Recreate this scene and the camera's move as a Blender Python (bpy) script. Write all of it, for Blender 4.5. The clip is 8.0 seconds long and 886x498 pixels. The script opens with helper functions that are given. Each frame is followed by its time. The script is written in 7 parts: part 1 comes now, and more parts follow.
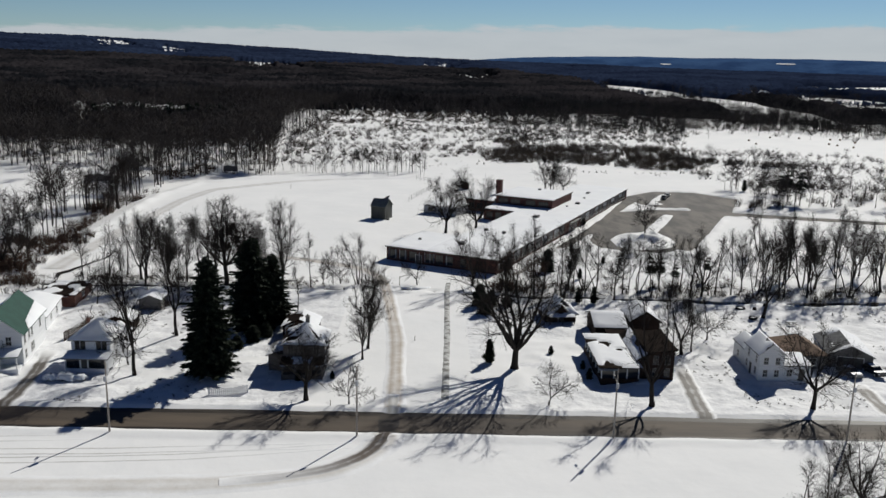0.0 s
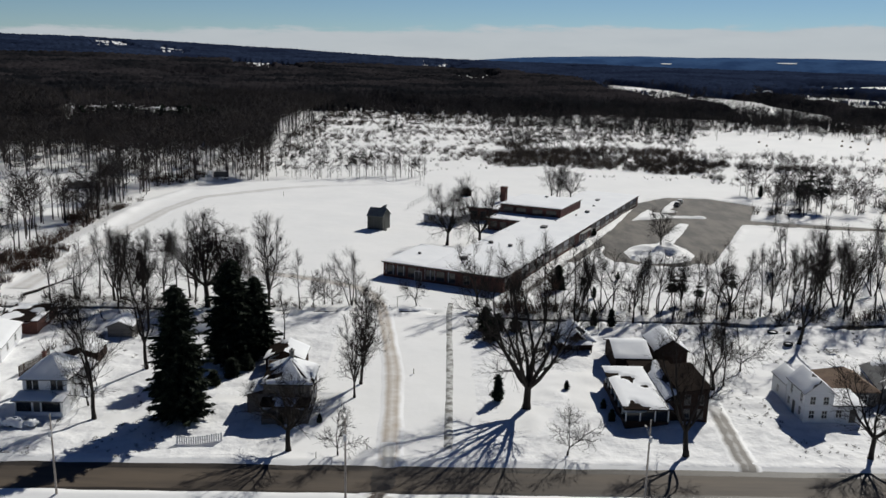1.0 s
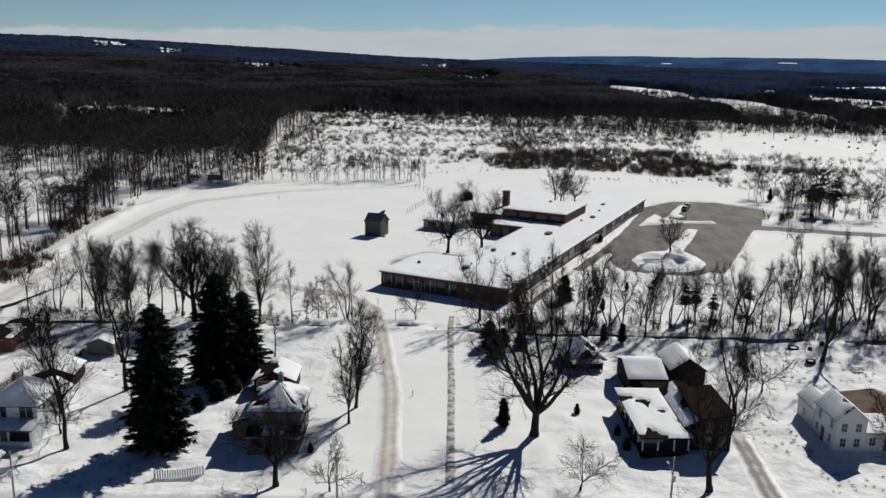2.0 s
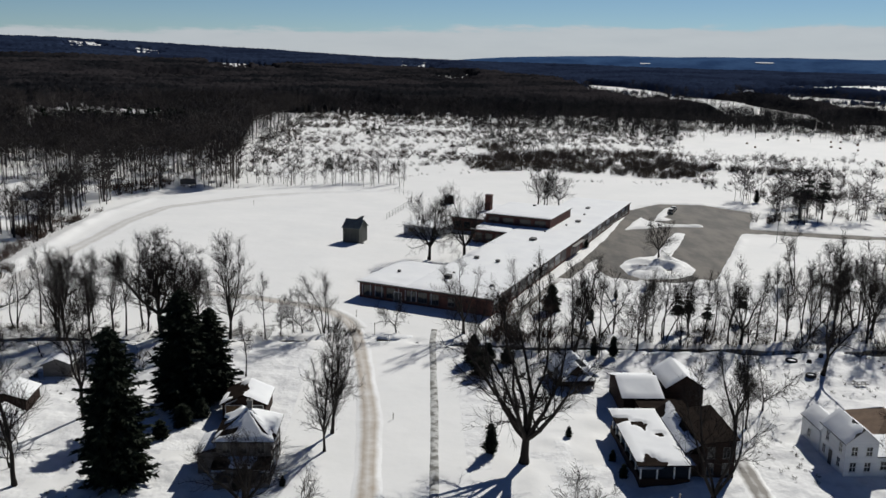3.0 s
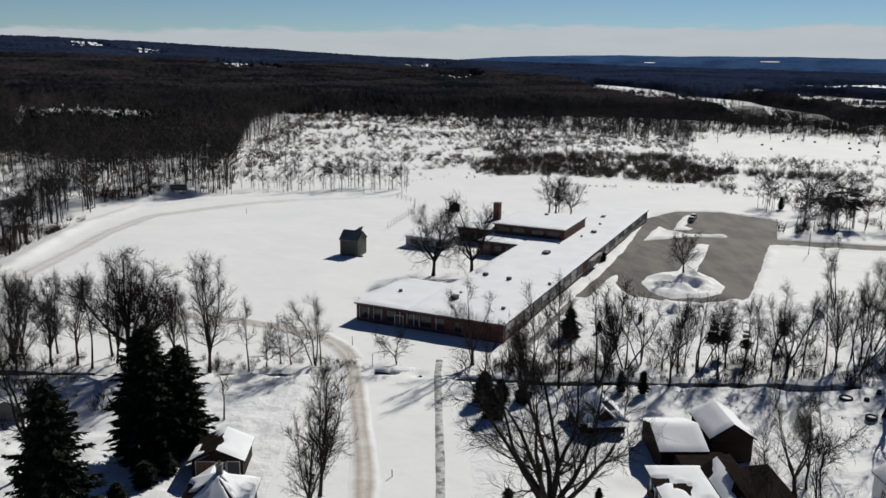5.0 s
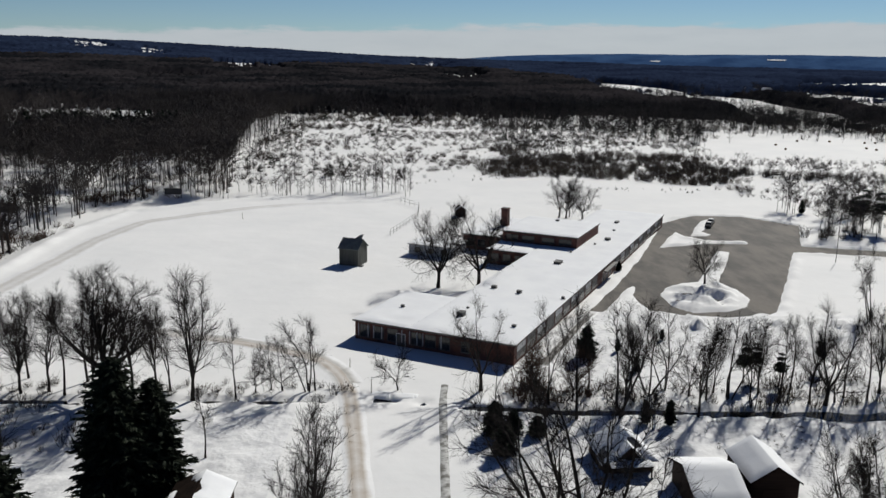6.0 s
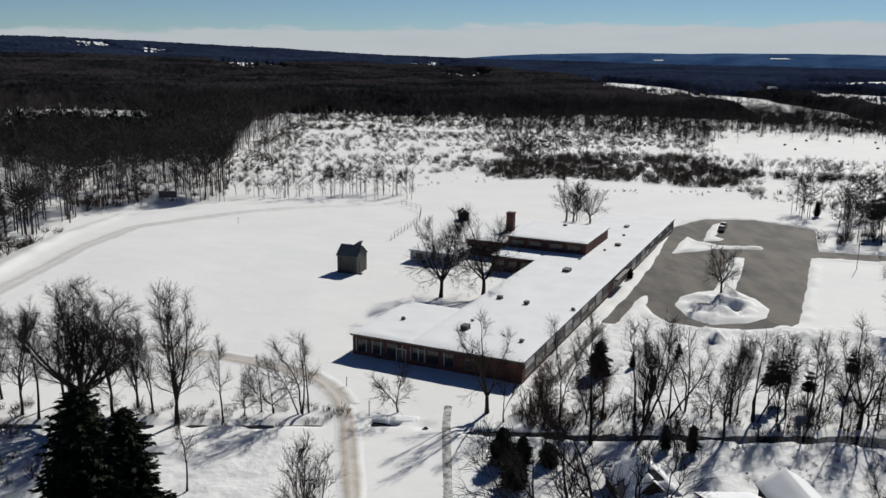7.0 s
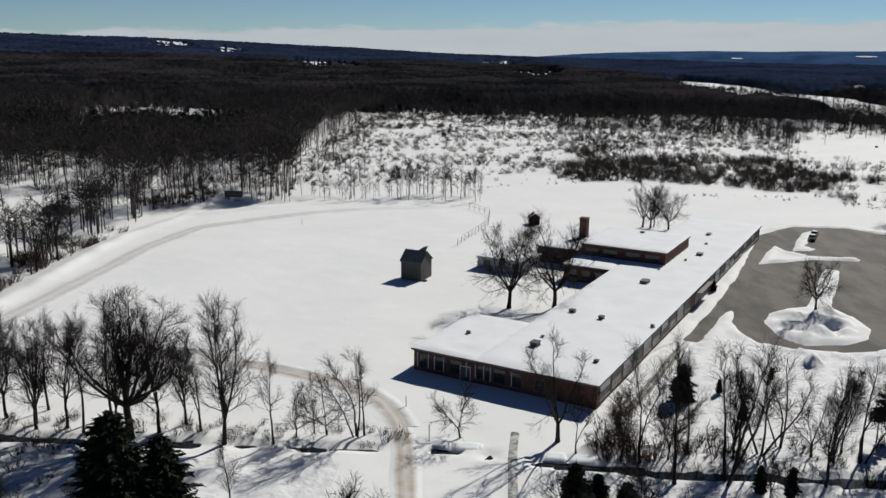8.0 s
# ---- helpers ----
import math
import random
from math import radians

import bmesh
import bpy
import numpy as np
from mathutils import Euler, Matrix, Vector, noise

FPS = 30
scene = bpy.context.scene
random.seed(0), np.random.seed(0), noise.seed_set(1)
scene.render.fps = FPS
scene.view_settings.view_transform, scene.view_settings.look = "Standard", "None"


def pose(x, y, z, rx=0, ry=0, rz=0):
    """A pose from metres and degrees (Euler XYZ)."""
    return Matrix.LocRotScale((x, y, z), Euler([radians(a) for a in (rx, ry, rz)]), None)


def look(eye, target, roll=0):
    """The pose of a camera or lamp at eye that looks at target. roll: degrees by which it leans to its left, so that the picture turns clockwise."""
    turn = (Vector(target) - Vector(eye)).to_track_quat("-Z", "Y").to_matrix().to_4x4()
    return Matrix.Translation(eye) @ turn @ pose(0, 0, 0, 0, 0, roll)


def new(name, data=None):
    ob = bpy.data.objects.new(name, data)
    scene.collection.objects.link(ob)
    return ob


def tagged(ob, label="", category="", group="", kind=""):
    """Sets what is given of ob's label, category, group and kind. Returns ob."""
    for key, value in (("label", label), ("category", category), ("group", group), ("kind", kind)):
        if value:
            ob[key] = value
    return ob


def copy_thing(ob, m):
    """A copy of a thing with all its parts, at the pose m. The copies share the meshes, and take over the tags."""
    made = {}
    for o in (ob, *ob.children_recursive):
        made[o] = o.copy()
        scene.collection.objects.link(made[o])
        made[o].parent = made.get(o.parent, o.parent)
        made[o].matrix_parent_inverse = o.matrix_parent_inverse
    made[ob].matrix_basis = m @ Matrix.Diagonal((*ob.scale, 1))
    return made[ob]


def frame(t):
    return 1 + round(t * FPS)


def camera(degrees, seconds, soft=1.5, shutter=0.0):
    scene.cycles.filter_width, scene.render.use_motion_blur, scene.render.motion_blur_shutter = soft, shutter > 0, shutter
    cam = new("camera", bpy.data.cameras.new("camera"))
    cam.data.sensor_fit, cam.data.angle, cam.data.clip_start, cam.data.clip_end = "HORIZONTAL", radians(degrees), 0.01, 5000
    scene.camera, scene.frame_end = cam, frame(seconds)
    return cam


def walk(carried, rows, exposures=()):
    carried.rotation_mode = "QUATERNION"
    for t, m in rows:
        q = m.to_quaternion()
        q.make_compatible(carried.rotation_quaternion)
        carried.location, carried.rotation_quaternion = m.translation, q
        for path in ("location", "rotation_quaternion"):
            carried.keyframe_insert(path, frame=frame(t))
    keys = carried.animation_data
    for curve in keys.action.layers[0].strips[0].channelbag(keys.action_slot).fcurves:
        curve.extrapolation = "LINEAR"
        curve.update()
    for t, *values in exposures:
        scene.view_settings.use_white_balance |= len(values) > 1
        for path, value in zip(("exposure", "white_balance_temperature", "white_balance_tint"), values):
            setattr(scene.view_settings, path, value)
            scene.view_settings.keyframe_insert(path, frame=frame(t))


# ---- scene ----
# The camera: seconds, place, then yaw, pitch and lean in degrees.
cam = camera(55.0, 8.0, soft=1.5)
ROWS = [
    (0.0, 0.559, -2.449, 50.817, -0.971, -12.970, 1.44),
    (0.1, 0.547, 0.989, 50.769, -0.965, -12.967, 1.41),
    (0.2, 0.533, 4.790, 50.716, -0.959, -12.964, 1.38),
    (0.3, 0.523, 7.444, 50.678, -0.954, -12.962, 1.35),
    (0.4, 0.519, 8.651, 50.662, -0.952, -12.961, 1.34),
    (0.5, 0.515, 9.616, 50.648, -0.951, -12.961, 1.34),
    (1.0, 0.487, 14.432, 50.538, -0.949, -12.954, 1.31),
    (1.5, 0.436, 19.267, 50.483, -0.958, -12.974, 1.27),
    (1.7, 0.428, 21.167, 50.459, -0.948, -12.967, 1.26),
    (2.8, 0.380, 30.418, 50.322, -1.713, -12.927, 1.20),
    (3.0, 0.372, 32.218, 50.297, -2.313, -12.920, 1.19),
    (3.5, 0.344, 37.170, 50.250, -2.384, -12.917, 1.19),
    (4.0, 0.380, 41.610, 50.084, -2.256, -12.921, 1.17),
    (4.5, 0.503, 46.006, 49.904, -2.116, -12.924, 1.13),
    (4.7, 0.542, 47.756, 49.848, -2.096, -12.933, 1.11),
    (5.2, 0.611, 50.900, 49.748, -2.030, -12.947, 1.08),
    (5.6, 0.618, 51.300, 49.737, -1.980, -12.949, 1.07),
    (5.7, 0.641, 52.200, 49.704, -1.970, -12.954, 1.06),
    (5.8, 0.720, 55.447, 49.590, -1.889, -12.971, 1.02),
    (5.9, 0.804, 58.898, 49.470, -1.804, -12.989, 0.98),
    (6.0, 0.887, 62.348, 49.349, -1.728, -13.007, 0.93),
    (6.5, 0.966, 66.974, 49.169, -1.627, -13.019, 0.89),
    (7.0, 1.080, 71.445, 48.947, -1.544, -13.046, 0.83),
    (7.1, 1.124, 72.377, 48.898, -1.379, -13.069, 0.81),
    (7.2, 1.167, 73.308, 48.849, -0.509, -13.093, 0.79),
    (7.3, 1.211, 74.239, 48.800, 0.815, -13.116, 0.77),
    (7.4, 1.254, 75.171, 48.752, 2.140, -13.140, 0.75),
    (7.5, 1.298, 76.102, 48.703, 2.596, -13.163, 0.73),
    (8.0, 1.226, 81.141, 48.406, 3.189, -13.174, 0.65),
]


def cam_pose(x, y, z, yaw, pitch, lean):
    way = Vector((-math.sin(radians(yaw)), math.cos(radians(yaw)), math.tan(radians(pitch))))
    eye = Vector((x, y, z))
    return look(eye, eye + way, lean)


walk(cam, [(r[0], cam_pose(*r[1:])) for r in ROWS])

# ---- sun, sky ----
SUN_AZ, SUN_EL = radians(33), radians(36)   # from +y towards +x, above the ground
sun = new("sun", bpy.data.lights.new("sun", "SUN"))
sun.data.energy, sun.data.angle, sun.data.color = 4.8, radians(0.6), (1.0, 0.98, 0.912)
to_sun = Vector((math.sin(SUN_AZ) * math.cos(SUN_EL), math.cos(SUN_AZ) * math.cos(SUN_EL), math.sin(SUN_EL)))
sun.matrix_world = look((0, 0, 300), Vector((0, 0, 300)) - to_sun)
world = bpy.data.worlds.new("sky")
scene.world = world
world.use_nodes = True
wn = world.node_tree
wn.nodes.clear()


def node(tree, kind, **values):
    n = tree.nodes.new(kind)
    for key, value in values.items():
        n.inputs[key].default_value = value
    return n


sky = wn.nodes.new("ShaderNodeTexSky")
sky.sky_type, sky.sun_disc = "NISHITA", False
sky.sun_elevation, sky.sun_rotation = SUN_EL, SUN_AZ
sky.altitude, sky.air_density, sky.dust_density, sky.ozone_density = 3500, 1.0, 0.0, 4.0
bg = node(wn, "ShaderNodeBackground", Strength=0.018)
out = wn.nodes.new("ShaderNodeOutputWorld")
# a low bank of thin cloud that lies all round the horizon
tc = wn.nodes.new("ShaderNodeTexCoord")
sep = wn.nodes.new("ShaderNodeSeparateXYZ")
wn.links.new(tc.outputs["Generated"], sep.inputs[0])
cl_map = node(wn, "ShaderNodeMapping", Scale=(5.0, 5.0, 30.0))
wn.links.new(tc.outputs["Generated"], cl_map.inputs[0])
cl_noise = node(wn, "ShaderNodeTexNoise", Scale=2.3, Detail=6.0, Roughness=0.6)
wn.links.new(cl_map.outputs[0], cl_noise.inputs["Vector"])
edge = node(wn, "ShaderNodeMapRange")
edge.inputs["From Min"].default_value, edge.inputs["From Max"].default_value = 0.3, 0.7
edge.inputs["To Min"].default_value, edge.inputs["To Max"].default_value = -0.0065, 0.0065
wn.links.new(cl_noise.outputs[0], edge.inputs["Value"])
lift = wn.nodes.new("ShaderNodeMath")
lift.operation = "ADD"
# the bank stands higher towards +x
tilt = node(wn, "ShaderNodeMath")
tilt.operation = "MULTIPLY_ADD"
tilt.inputs[1].default_value = -0.024
wn.links.new(sep.outputs["X"], tilt.inputs[0])
wn.links.new(sep.outputs["Z"], tilt.inputs[2])
wn.links.new(tilt.outputs[0], lift.inputs[0])
wn.links.new(edge.outputs[0], lift.inputs[1])
bank = node(wn, "ShaderNodeMapRange")
bank.interpolation_type = "SMOOTHSTEP"
bank.inputs["From Min"].default_value, bank.inputs["From Max"].default_value = 0.0225, 0.0300
bank.inputs["To Min"].default_value, bank.inputs["To Max"].default_value = 0.93, 0.06
wn.links.new(lift.outputs[0], bank.inputs["Value"])
mix = wn.nodes.new("ShaderNodeMix")
mix.data_type = "RGBA"
shade = wn.nodes.new("ShaderNodeMix")
shade.data_type = "RGBA"
shade.inputs["A"].default_value, shade.inputs["B"].default_value = (33.6, 35.6, 37.2, 1), (27.0, 29.4, 31.8, 1)
wn.links.new(cl_noise.outputs[0], shade.inputs["Factor"])
wn.links.new(shade.outputs["Result"], mix.inputs["B"])
thin = wn.nodes.new("ShaderNodeMath")
thin.operation = "MULTIPLY"
wn.links.new(bank.outputs[0], thin.inputs[0])
wn.links.new(thin.outputs[0], mix.inputs["Factor"])
# the sky is brightest low down
low = node(wn, "ShaderNodeMapRange")
low.interpolation_type = "SMOOTHSTEP"
low.inputs["From Min"].default_value, low.inputs["From Max"].default_value = 0.065, 0.095
wn.links.new(sep.outputs["Z"], low.inputs["Value"])
high = node(wn, "ShaderNodeMath")
high.operation = "SUBTRACT"
high.inputs[0].default_value = 1.0
wn.links.new(low.outputs[0], high.inputs[1])
wn.links.new(high.outputs[0], thin.inputs[1])
glow = wn.nodes.new("ShaderNodeVectorMath")
glow.operation = "MULTIPLY"
tint = wn.nodes.new("ShaderNodeMix")
tint.data_type = "RGBA"
tint.inputs["A"].default_value, tint.inputs["B"].default_value = (3.0, 3.35, 3.38, 1), (1.65, 1.85, 2.3, 1)
deep = node(wn, "ShaderNodeHueSaturation", Saturation=1.0)
wn.links.new(sky.outputs[0], deep.inputs["Color"])
wn.links.new(deep.outputs[0], glow.inputs[0])
wn.links.new(low.outputs[0], tint.inputs["Factor"])
wn.links.new(tint.outputs["Result"], glow.inputs[1])
wn.links.new(glow.outputs[0], mix.inputs["A"])
wn.links.new(mix.outputs["Result"], bg.inputs["Color"])
wn.links.new(bg.outputs[0], out.inputs[0])
scene.view_settings.exposure = -0.20


# ---- materials ----
def material(name, base, other=None, rough=0.8, scale=1.0, detail=4.0, lo=0.35, hi=0.65, bump=0.0, bump_scale=None,
             metal=0.0, stretch=(1, 1, 1), fine=0.0, per_object=0.0, per_island=0.0, spec=0.5, depth=0.1):
    """Two colours mixed by noise in metres, a finer grain over them, and a bump."""
    m = bpy.data.materials.new(name)
    m.use_nodes = True
    t = m.node_tree
    b = t.nodes["Principled BSDF"]
    b.inputs["Roughness"].default_value, b.inputs["Metallic"].default_value = rough, metal
    b.inputs["Specular IOR Level"].default_value = spec
    geo = t.nodes.new("ShaderNodeNewGeometry")
    mp = node(t, "ShaderNodeMapping", Scale=stretch)
    t.links.new(geo.outputs["Position"], mp.inputs[0])
    n1 = node(t, "ShaderNodeTexNoise", Scale=scale, Detail=detail, Roughness=0.6)
    t.links.new(mp.outputs[0], n1.inputs["Vector"])
    ramp = node(t, "ShaderNodeMapRange")
    ramp.interpolation_type = "SMOOTHSTEP"
    ramp.inputs["From Min"].default_value, ramp.inputs["From Max"].default_value = lo, hi
    t.links.new(n1.outputs[0], ramp.inputs["Value"])
    mx = t.nodes.new("ShaderNodeMix")
    mx.data_type = "RGBA"
    mx.inputs["A"].default_value = (*base, 1)
    mx.inputs["B"].default_value = (*(other or base), 1)
    t.links.new(ramp.outputs[0], mx.inputs["Factor"])
    last = mx.outputs["Result"]

    def vary(socket, lo_, hi_, src):
        r = node(t, "ShaderNodeMapRange")
        r.inputs["To Min"].default_value, r.inputs["To Max"].default_value = lo_, hi_
        t.links.new(socket, r.inputs["Value"])
        h = t.nodes.new("ShaderNodeHueSaturation")
        t.links.new(r.outputs[0], h.inputs["Value"])
        t.links.new(src, h.inputs["Color"])
        return h.outputs[0]

    if fine:
        n2 = node(t, "ShaderNodeTexNoise", Scale=scale * 9, Detail=3.0)
        t.links.new(mp.outputs[0], n2.inputs["Vector"])
        last = vary(n2.outputs[0], 1 - fine, 1 + fine, last)
    if per_object:
        oi = t.nodes.new("ShaderNodeObjectInfo")
        last = vary(oi.outputs["Random"], 1 - per_object, 1 + per_object, last)
    if per_island:
        last = vary(geo.outputs["Random Per Island"], 1 - per_island, 1 + per_island, last)
    t.links.new(last, b.inputs["Base Color"])
    if bump:
        n3 = node(t, "ShaderNodeTexNoise", Scale=bump_scale or scale * 4, Detail=4.0)
        t.links.new(mp.outputs[0], n3.inputs["Vector"])
        bp = node(t, "ShaderNodeBump", Strength=bump, Distance=depth)
        t.links.new(n3.outputs[0], bp.inputs["Height"])
        t.links.new(bp.outputs[0], b.inputs["Normal"])
    return m


SNOW = material("snow", (0.86, 0.855, 0.845), (0.81, 0.81, 0.805), 0.8, 0.05, 7, 0.3, 0.7, 0.35, 0.7, fine=0.02, spec=0.12)
YARD_SNOW = material("trodden snow", (0.82, 0.82, 0.82), (0.62, 0.62, 0.635), 0.8, 0.35, 7, 0.40, 0.75, 1.0, 0.55, fine=0.06, spec=0.2, depth=0.30)
ROOF_SNOW = material("roof snow", (0.84, 0.85, 0.86), (0.80, 0.81, 0.83), 0.8, 0.2, 4, bump=0.25, bump_scale=0.9, spec=0.12)
ASPHALT = material("asphalt", (0.030, 0.025, 0.021), (0.105, 0.089, 0.074), 0.85, 0.10, 7, 0.36, 0.64, 0.2, 8, stretch=(1.6, 0.6, 1), fine=0.22)
ROAD = material("salted road", (0.042, 0.030, 0.020), (0.090, 0.066, 0.044), 0.8, 0.25, 6, 0.35, 0.7, 0.15, 8, stretch=(0.15, 1, 1), fine=0.1)
WET_ROAD = material("wet road edge", (0.028, 0.023, 0.019), (0.060, 0.049, 0.038), 0.55, 0.3, 6, 0.4, 0.65, 0.2, 8, stretch=(0.2, 1, 1), fine=0.15, spec=0.2)
CONCRETE = material("pavement", (0.13, 0.125, 0.112), (0.52, 0.52, 0.51), 0.85, 0.7, 6, 0.36, 0.60, 0.2, 8, fine=0.12)
BARK = material("bark", (0.022, 0.019, 0.017), (0.038, 0.033, 0.030), 0.9, 1.4, 5, bump=0.6, bump_scale=9, stretch=(1, 1, 0.3), per_object=0.25, spec=0.1)
TWIG = material("twigs", (0.026, 0.021, 0.019), (0.018, 0.015, 0.014), 0.9, 0.6, 3, per_object=0.2, spec=0.1)
WOODS_BARK = material("woods bark", (0.062, 0.053, 0.050), (0.038, 0.034, 0.033), 0.9, 0.02, 4, per_island=0.3, spec=0.1)
FAR_BARK = material("far woods bark", (0.038, 0.034, 0.034), (0.022, 0.021, 0.022), 0.95, 0.015, 4, per_island=0.3, spec=0.1)
SCRUB = material("scrub", (0.092, 0.074, 0.060), (0.052, 0.043, 0.038), 0.95, 0.05, 4, per_island=0.35, spec=0.1)
RUSSET = material("russet twigs", (0.085, 0.052, 0.038), (0.055, 0.036, 0.028), 0.95, 0.2, 4, per_island=0.3, spec=0.1)
NEEDLE = material("needles", (0.015, 0.021, 0.014), (0.025, 0.032, 0.019), 0.75, 0.5, 4, per_island=0.35, spec=0.1)
BRICK = material("red brick", (0.125, 0.048, 0.034), (0.080, 0.033, 0.026), 0.85, 0.8, 6, 0.35, 0.65, 0.3, 12, fine=0.18)
BROWN_WOOD = material("brown siding", (0.036, 0.022, 0.017), (0.026, 0.016, 0.013), 0.8, 1.2, 4, bump=0.4, bump_scale=6, stretch=(0.2, 0.2, 6), fine=0.15, spec=0.1)
BROWN_ROOF = material("brown shingles", (0.012, 0.0085, 0.007), (0.020, 0.014, 0.011), 1.0, 1.0, 5, bump=0.5, bump_scale=5, fine=0.25, spec=0.03)
TAN_ROOF = material("tan shingles", (0.21, 0.135, 0.085), (0.16, 0.10, 0.065), 0.9, 1.0, 5, bump=0.4, bump_scale=5, fine=0.15)
GREY_ROOF = material("grey shingles", (0.10, 0.10, 0.105), (0.14, 0.14, 0.14), 0.9, 1.0, 5, bump=0.4, bump_scale=5, fine=0.15, spec=0.1)
DARK_ROOF = material("dark grey shingles", (0.040, 0.038, 0.038), (0.065, 0.062, 0.060), 0.9, 1.0, 5, bump=0.4, bump_scale=5, fine=0.15)
GREEN_ROOF = material("green metal roof", (0.009, 0.048, 0.036), (0.012, 0.060, 0.044), 0.65, 0.8, 4, fine=0.08, spec=0.15)
DARK_SIDING = material("dark weathered siding", (0.125, 0.115, 0.108), (0.090, 0.082, 0.078), 0.8, 0.8, 5, bump=0.35, bump_scale=3, stretch=(0.1, 0.1, 5), fine=0.1, spec=0.1)
WHITE_SIDING = material("white siding", (0.74, 0.75, 0.76), (0.66, 0.67, 0.69), 0.6, 0.7, 5, bump=0.35, bump_scale=3, stretch=(0.1, 0.1, 5), fine=0.03)
GREY_SIDING = material("grey siding", (0.15, 0.145, 0.14), (0.11, 0.105, 0.10), 0.75, 0.8, 5, bump=0.35, bump_scale=3, stretch=(0.1, 0.1, 5), fine=0.08)
PALE_WALL = material("pale metal wall", (0.42, 0.43, 0.45), (0.36, 0.37, 0.40), 0.6, 0.5, 4, fine=0.05)
WHITE_TRIM = material("white trim", (0.72, 0.72, 0.71), (0.62, 0.62, 0.61), 0.6, 1.5, 3)
PANEL = material("window panel", (0.17, 0.165, 0.155), (0.11, 0.105, 0.10), 0.6, 0.7, 3, fine=0.06)
FASCIA = material("brown-grey fascia", (0.13, 0.12, 0.11), (0.09, 0.085, 0.08), 0.7, 0.9, 4)
DARK_METAL = material("dark metal", (0.05, 0.05, 0.052), (0.08, 0.078, 0.075), 0.55, 1.2, 4, metal=0.4)
POLE_WOOD = material("weathered pole", (0.36, 0.32, 0.28), (0.27, 0.24, 0.21), 0.85, 1.2, 4, stretch=(1, 1, 0.2), bump=0.3, bump_scale=8)
STONE = material("stone", (0.21, 0.20, 0.185), (0.14, 0.135, 0.125), 0.9, 1.5, 5, bump=0.5, bump_scale=5, fine=0.15)
SHED_WOOD = material("green-grey boards", (0.085, 0.088, 0.080), (0.060, 0.062, 0.056), 0.85, 0.9, 4, stretch=(3, 3, 0.3), fine=0.12)
SHED_ROOF = material("felt roof", (0.15, 0.165, 0.16), (0.11, 0.12, 0.118), 0.85, 0.8, 4, fine=0.1)
TAN_WOOD = material("tan boards", (0.22, 0.13, 0.06), (0.15, 0.09, 0.045), 0.8, 0.8, 4, stretch=(3, 3, 0.3), fine=0.15)
WATER = material("stream water", (0.012, 0.013, 0.012), (0.03, 0.028, 0.024), 0.12, 0.6, 4)
CAR_BLACK = material("black car paint", (0.015, 0.015, 0.017), None, 0.25, 1.0)
CAR_GREY = material("grey car paint", (0.10, 0.11, 0.12), None, 0.3, 1.0)
TYRE = material("tyre", (0.02, 0.02, 0.02), None, 0.9, 1.0)
GLASS = material("dark window glass", (0.012, 0.014, 0.017), None, 0.08, 1.0)
# blue haze of distance is painted into this base colour
HILL_HAZE = material("far hills in blue haze", (0.048, 0.098, 0.205), (0.028, 0.060, 0.140), 1.0, 0.006, 5, fine=0.2, spec=0.0)
# dark woods with a blue cast of air haze put into the colour
RIDGE_HAZE = material("hazy far ridge woods", (0.022, 0.033, 0.064), (0.012, 0.018, 0.038), 1.0, 0.006, 6, 0.35, 0.65, fine=0.25, bump=0.6, bump_scale=0.08, spec=0.0)
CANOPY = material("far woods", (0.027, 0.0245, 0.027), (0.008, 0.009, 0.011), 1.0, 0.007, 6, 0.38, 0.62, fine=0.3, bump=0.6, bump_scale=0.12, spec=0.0)


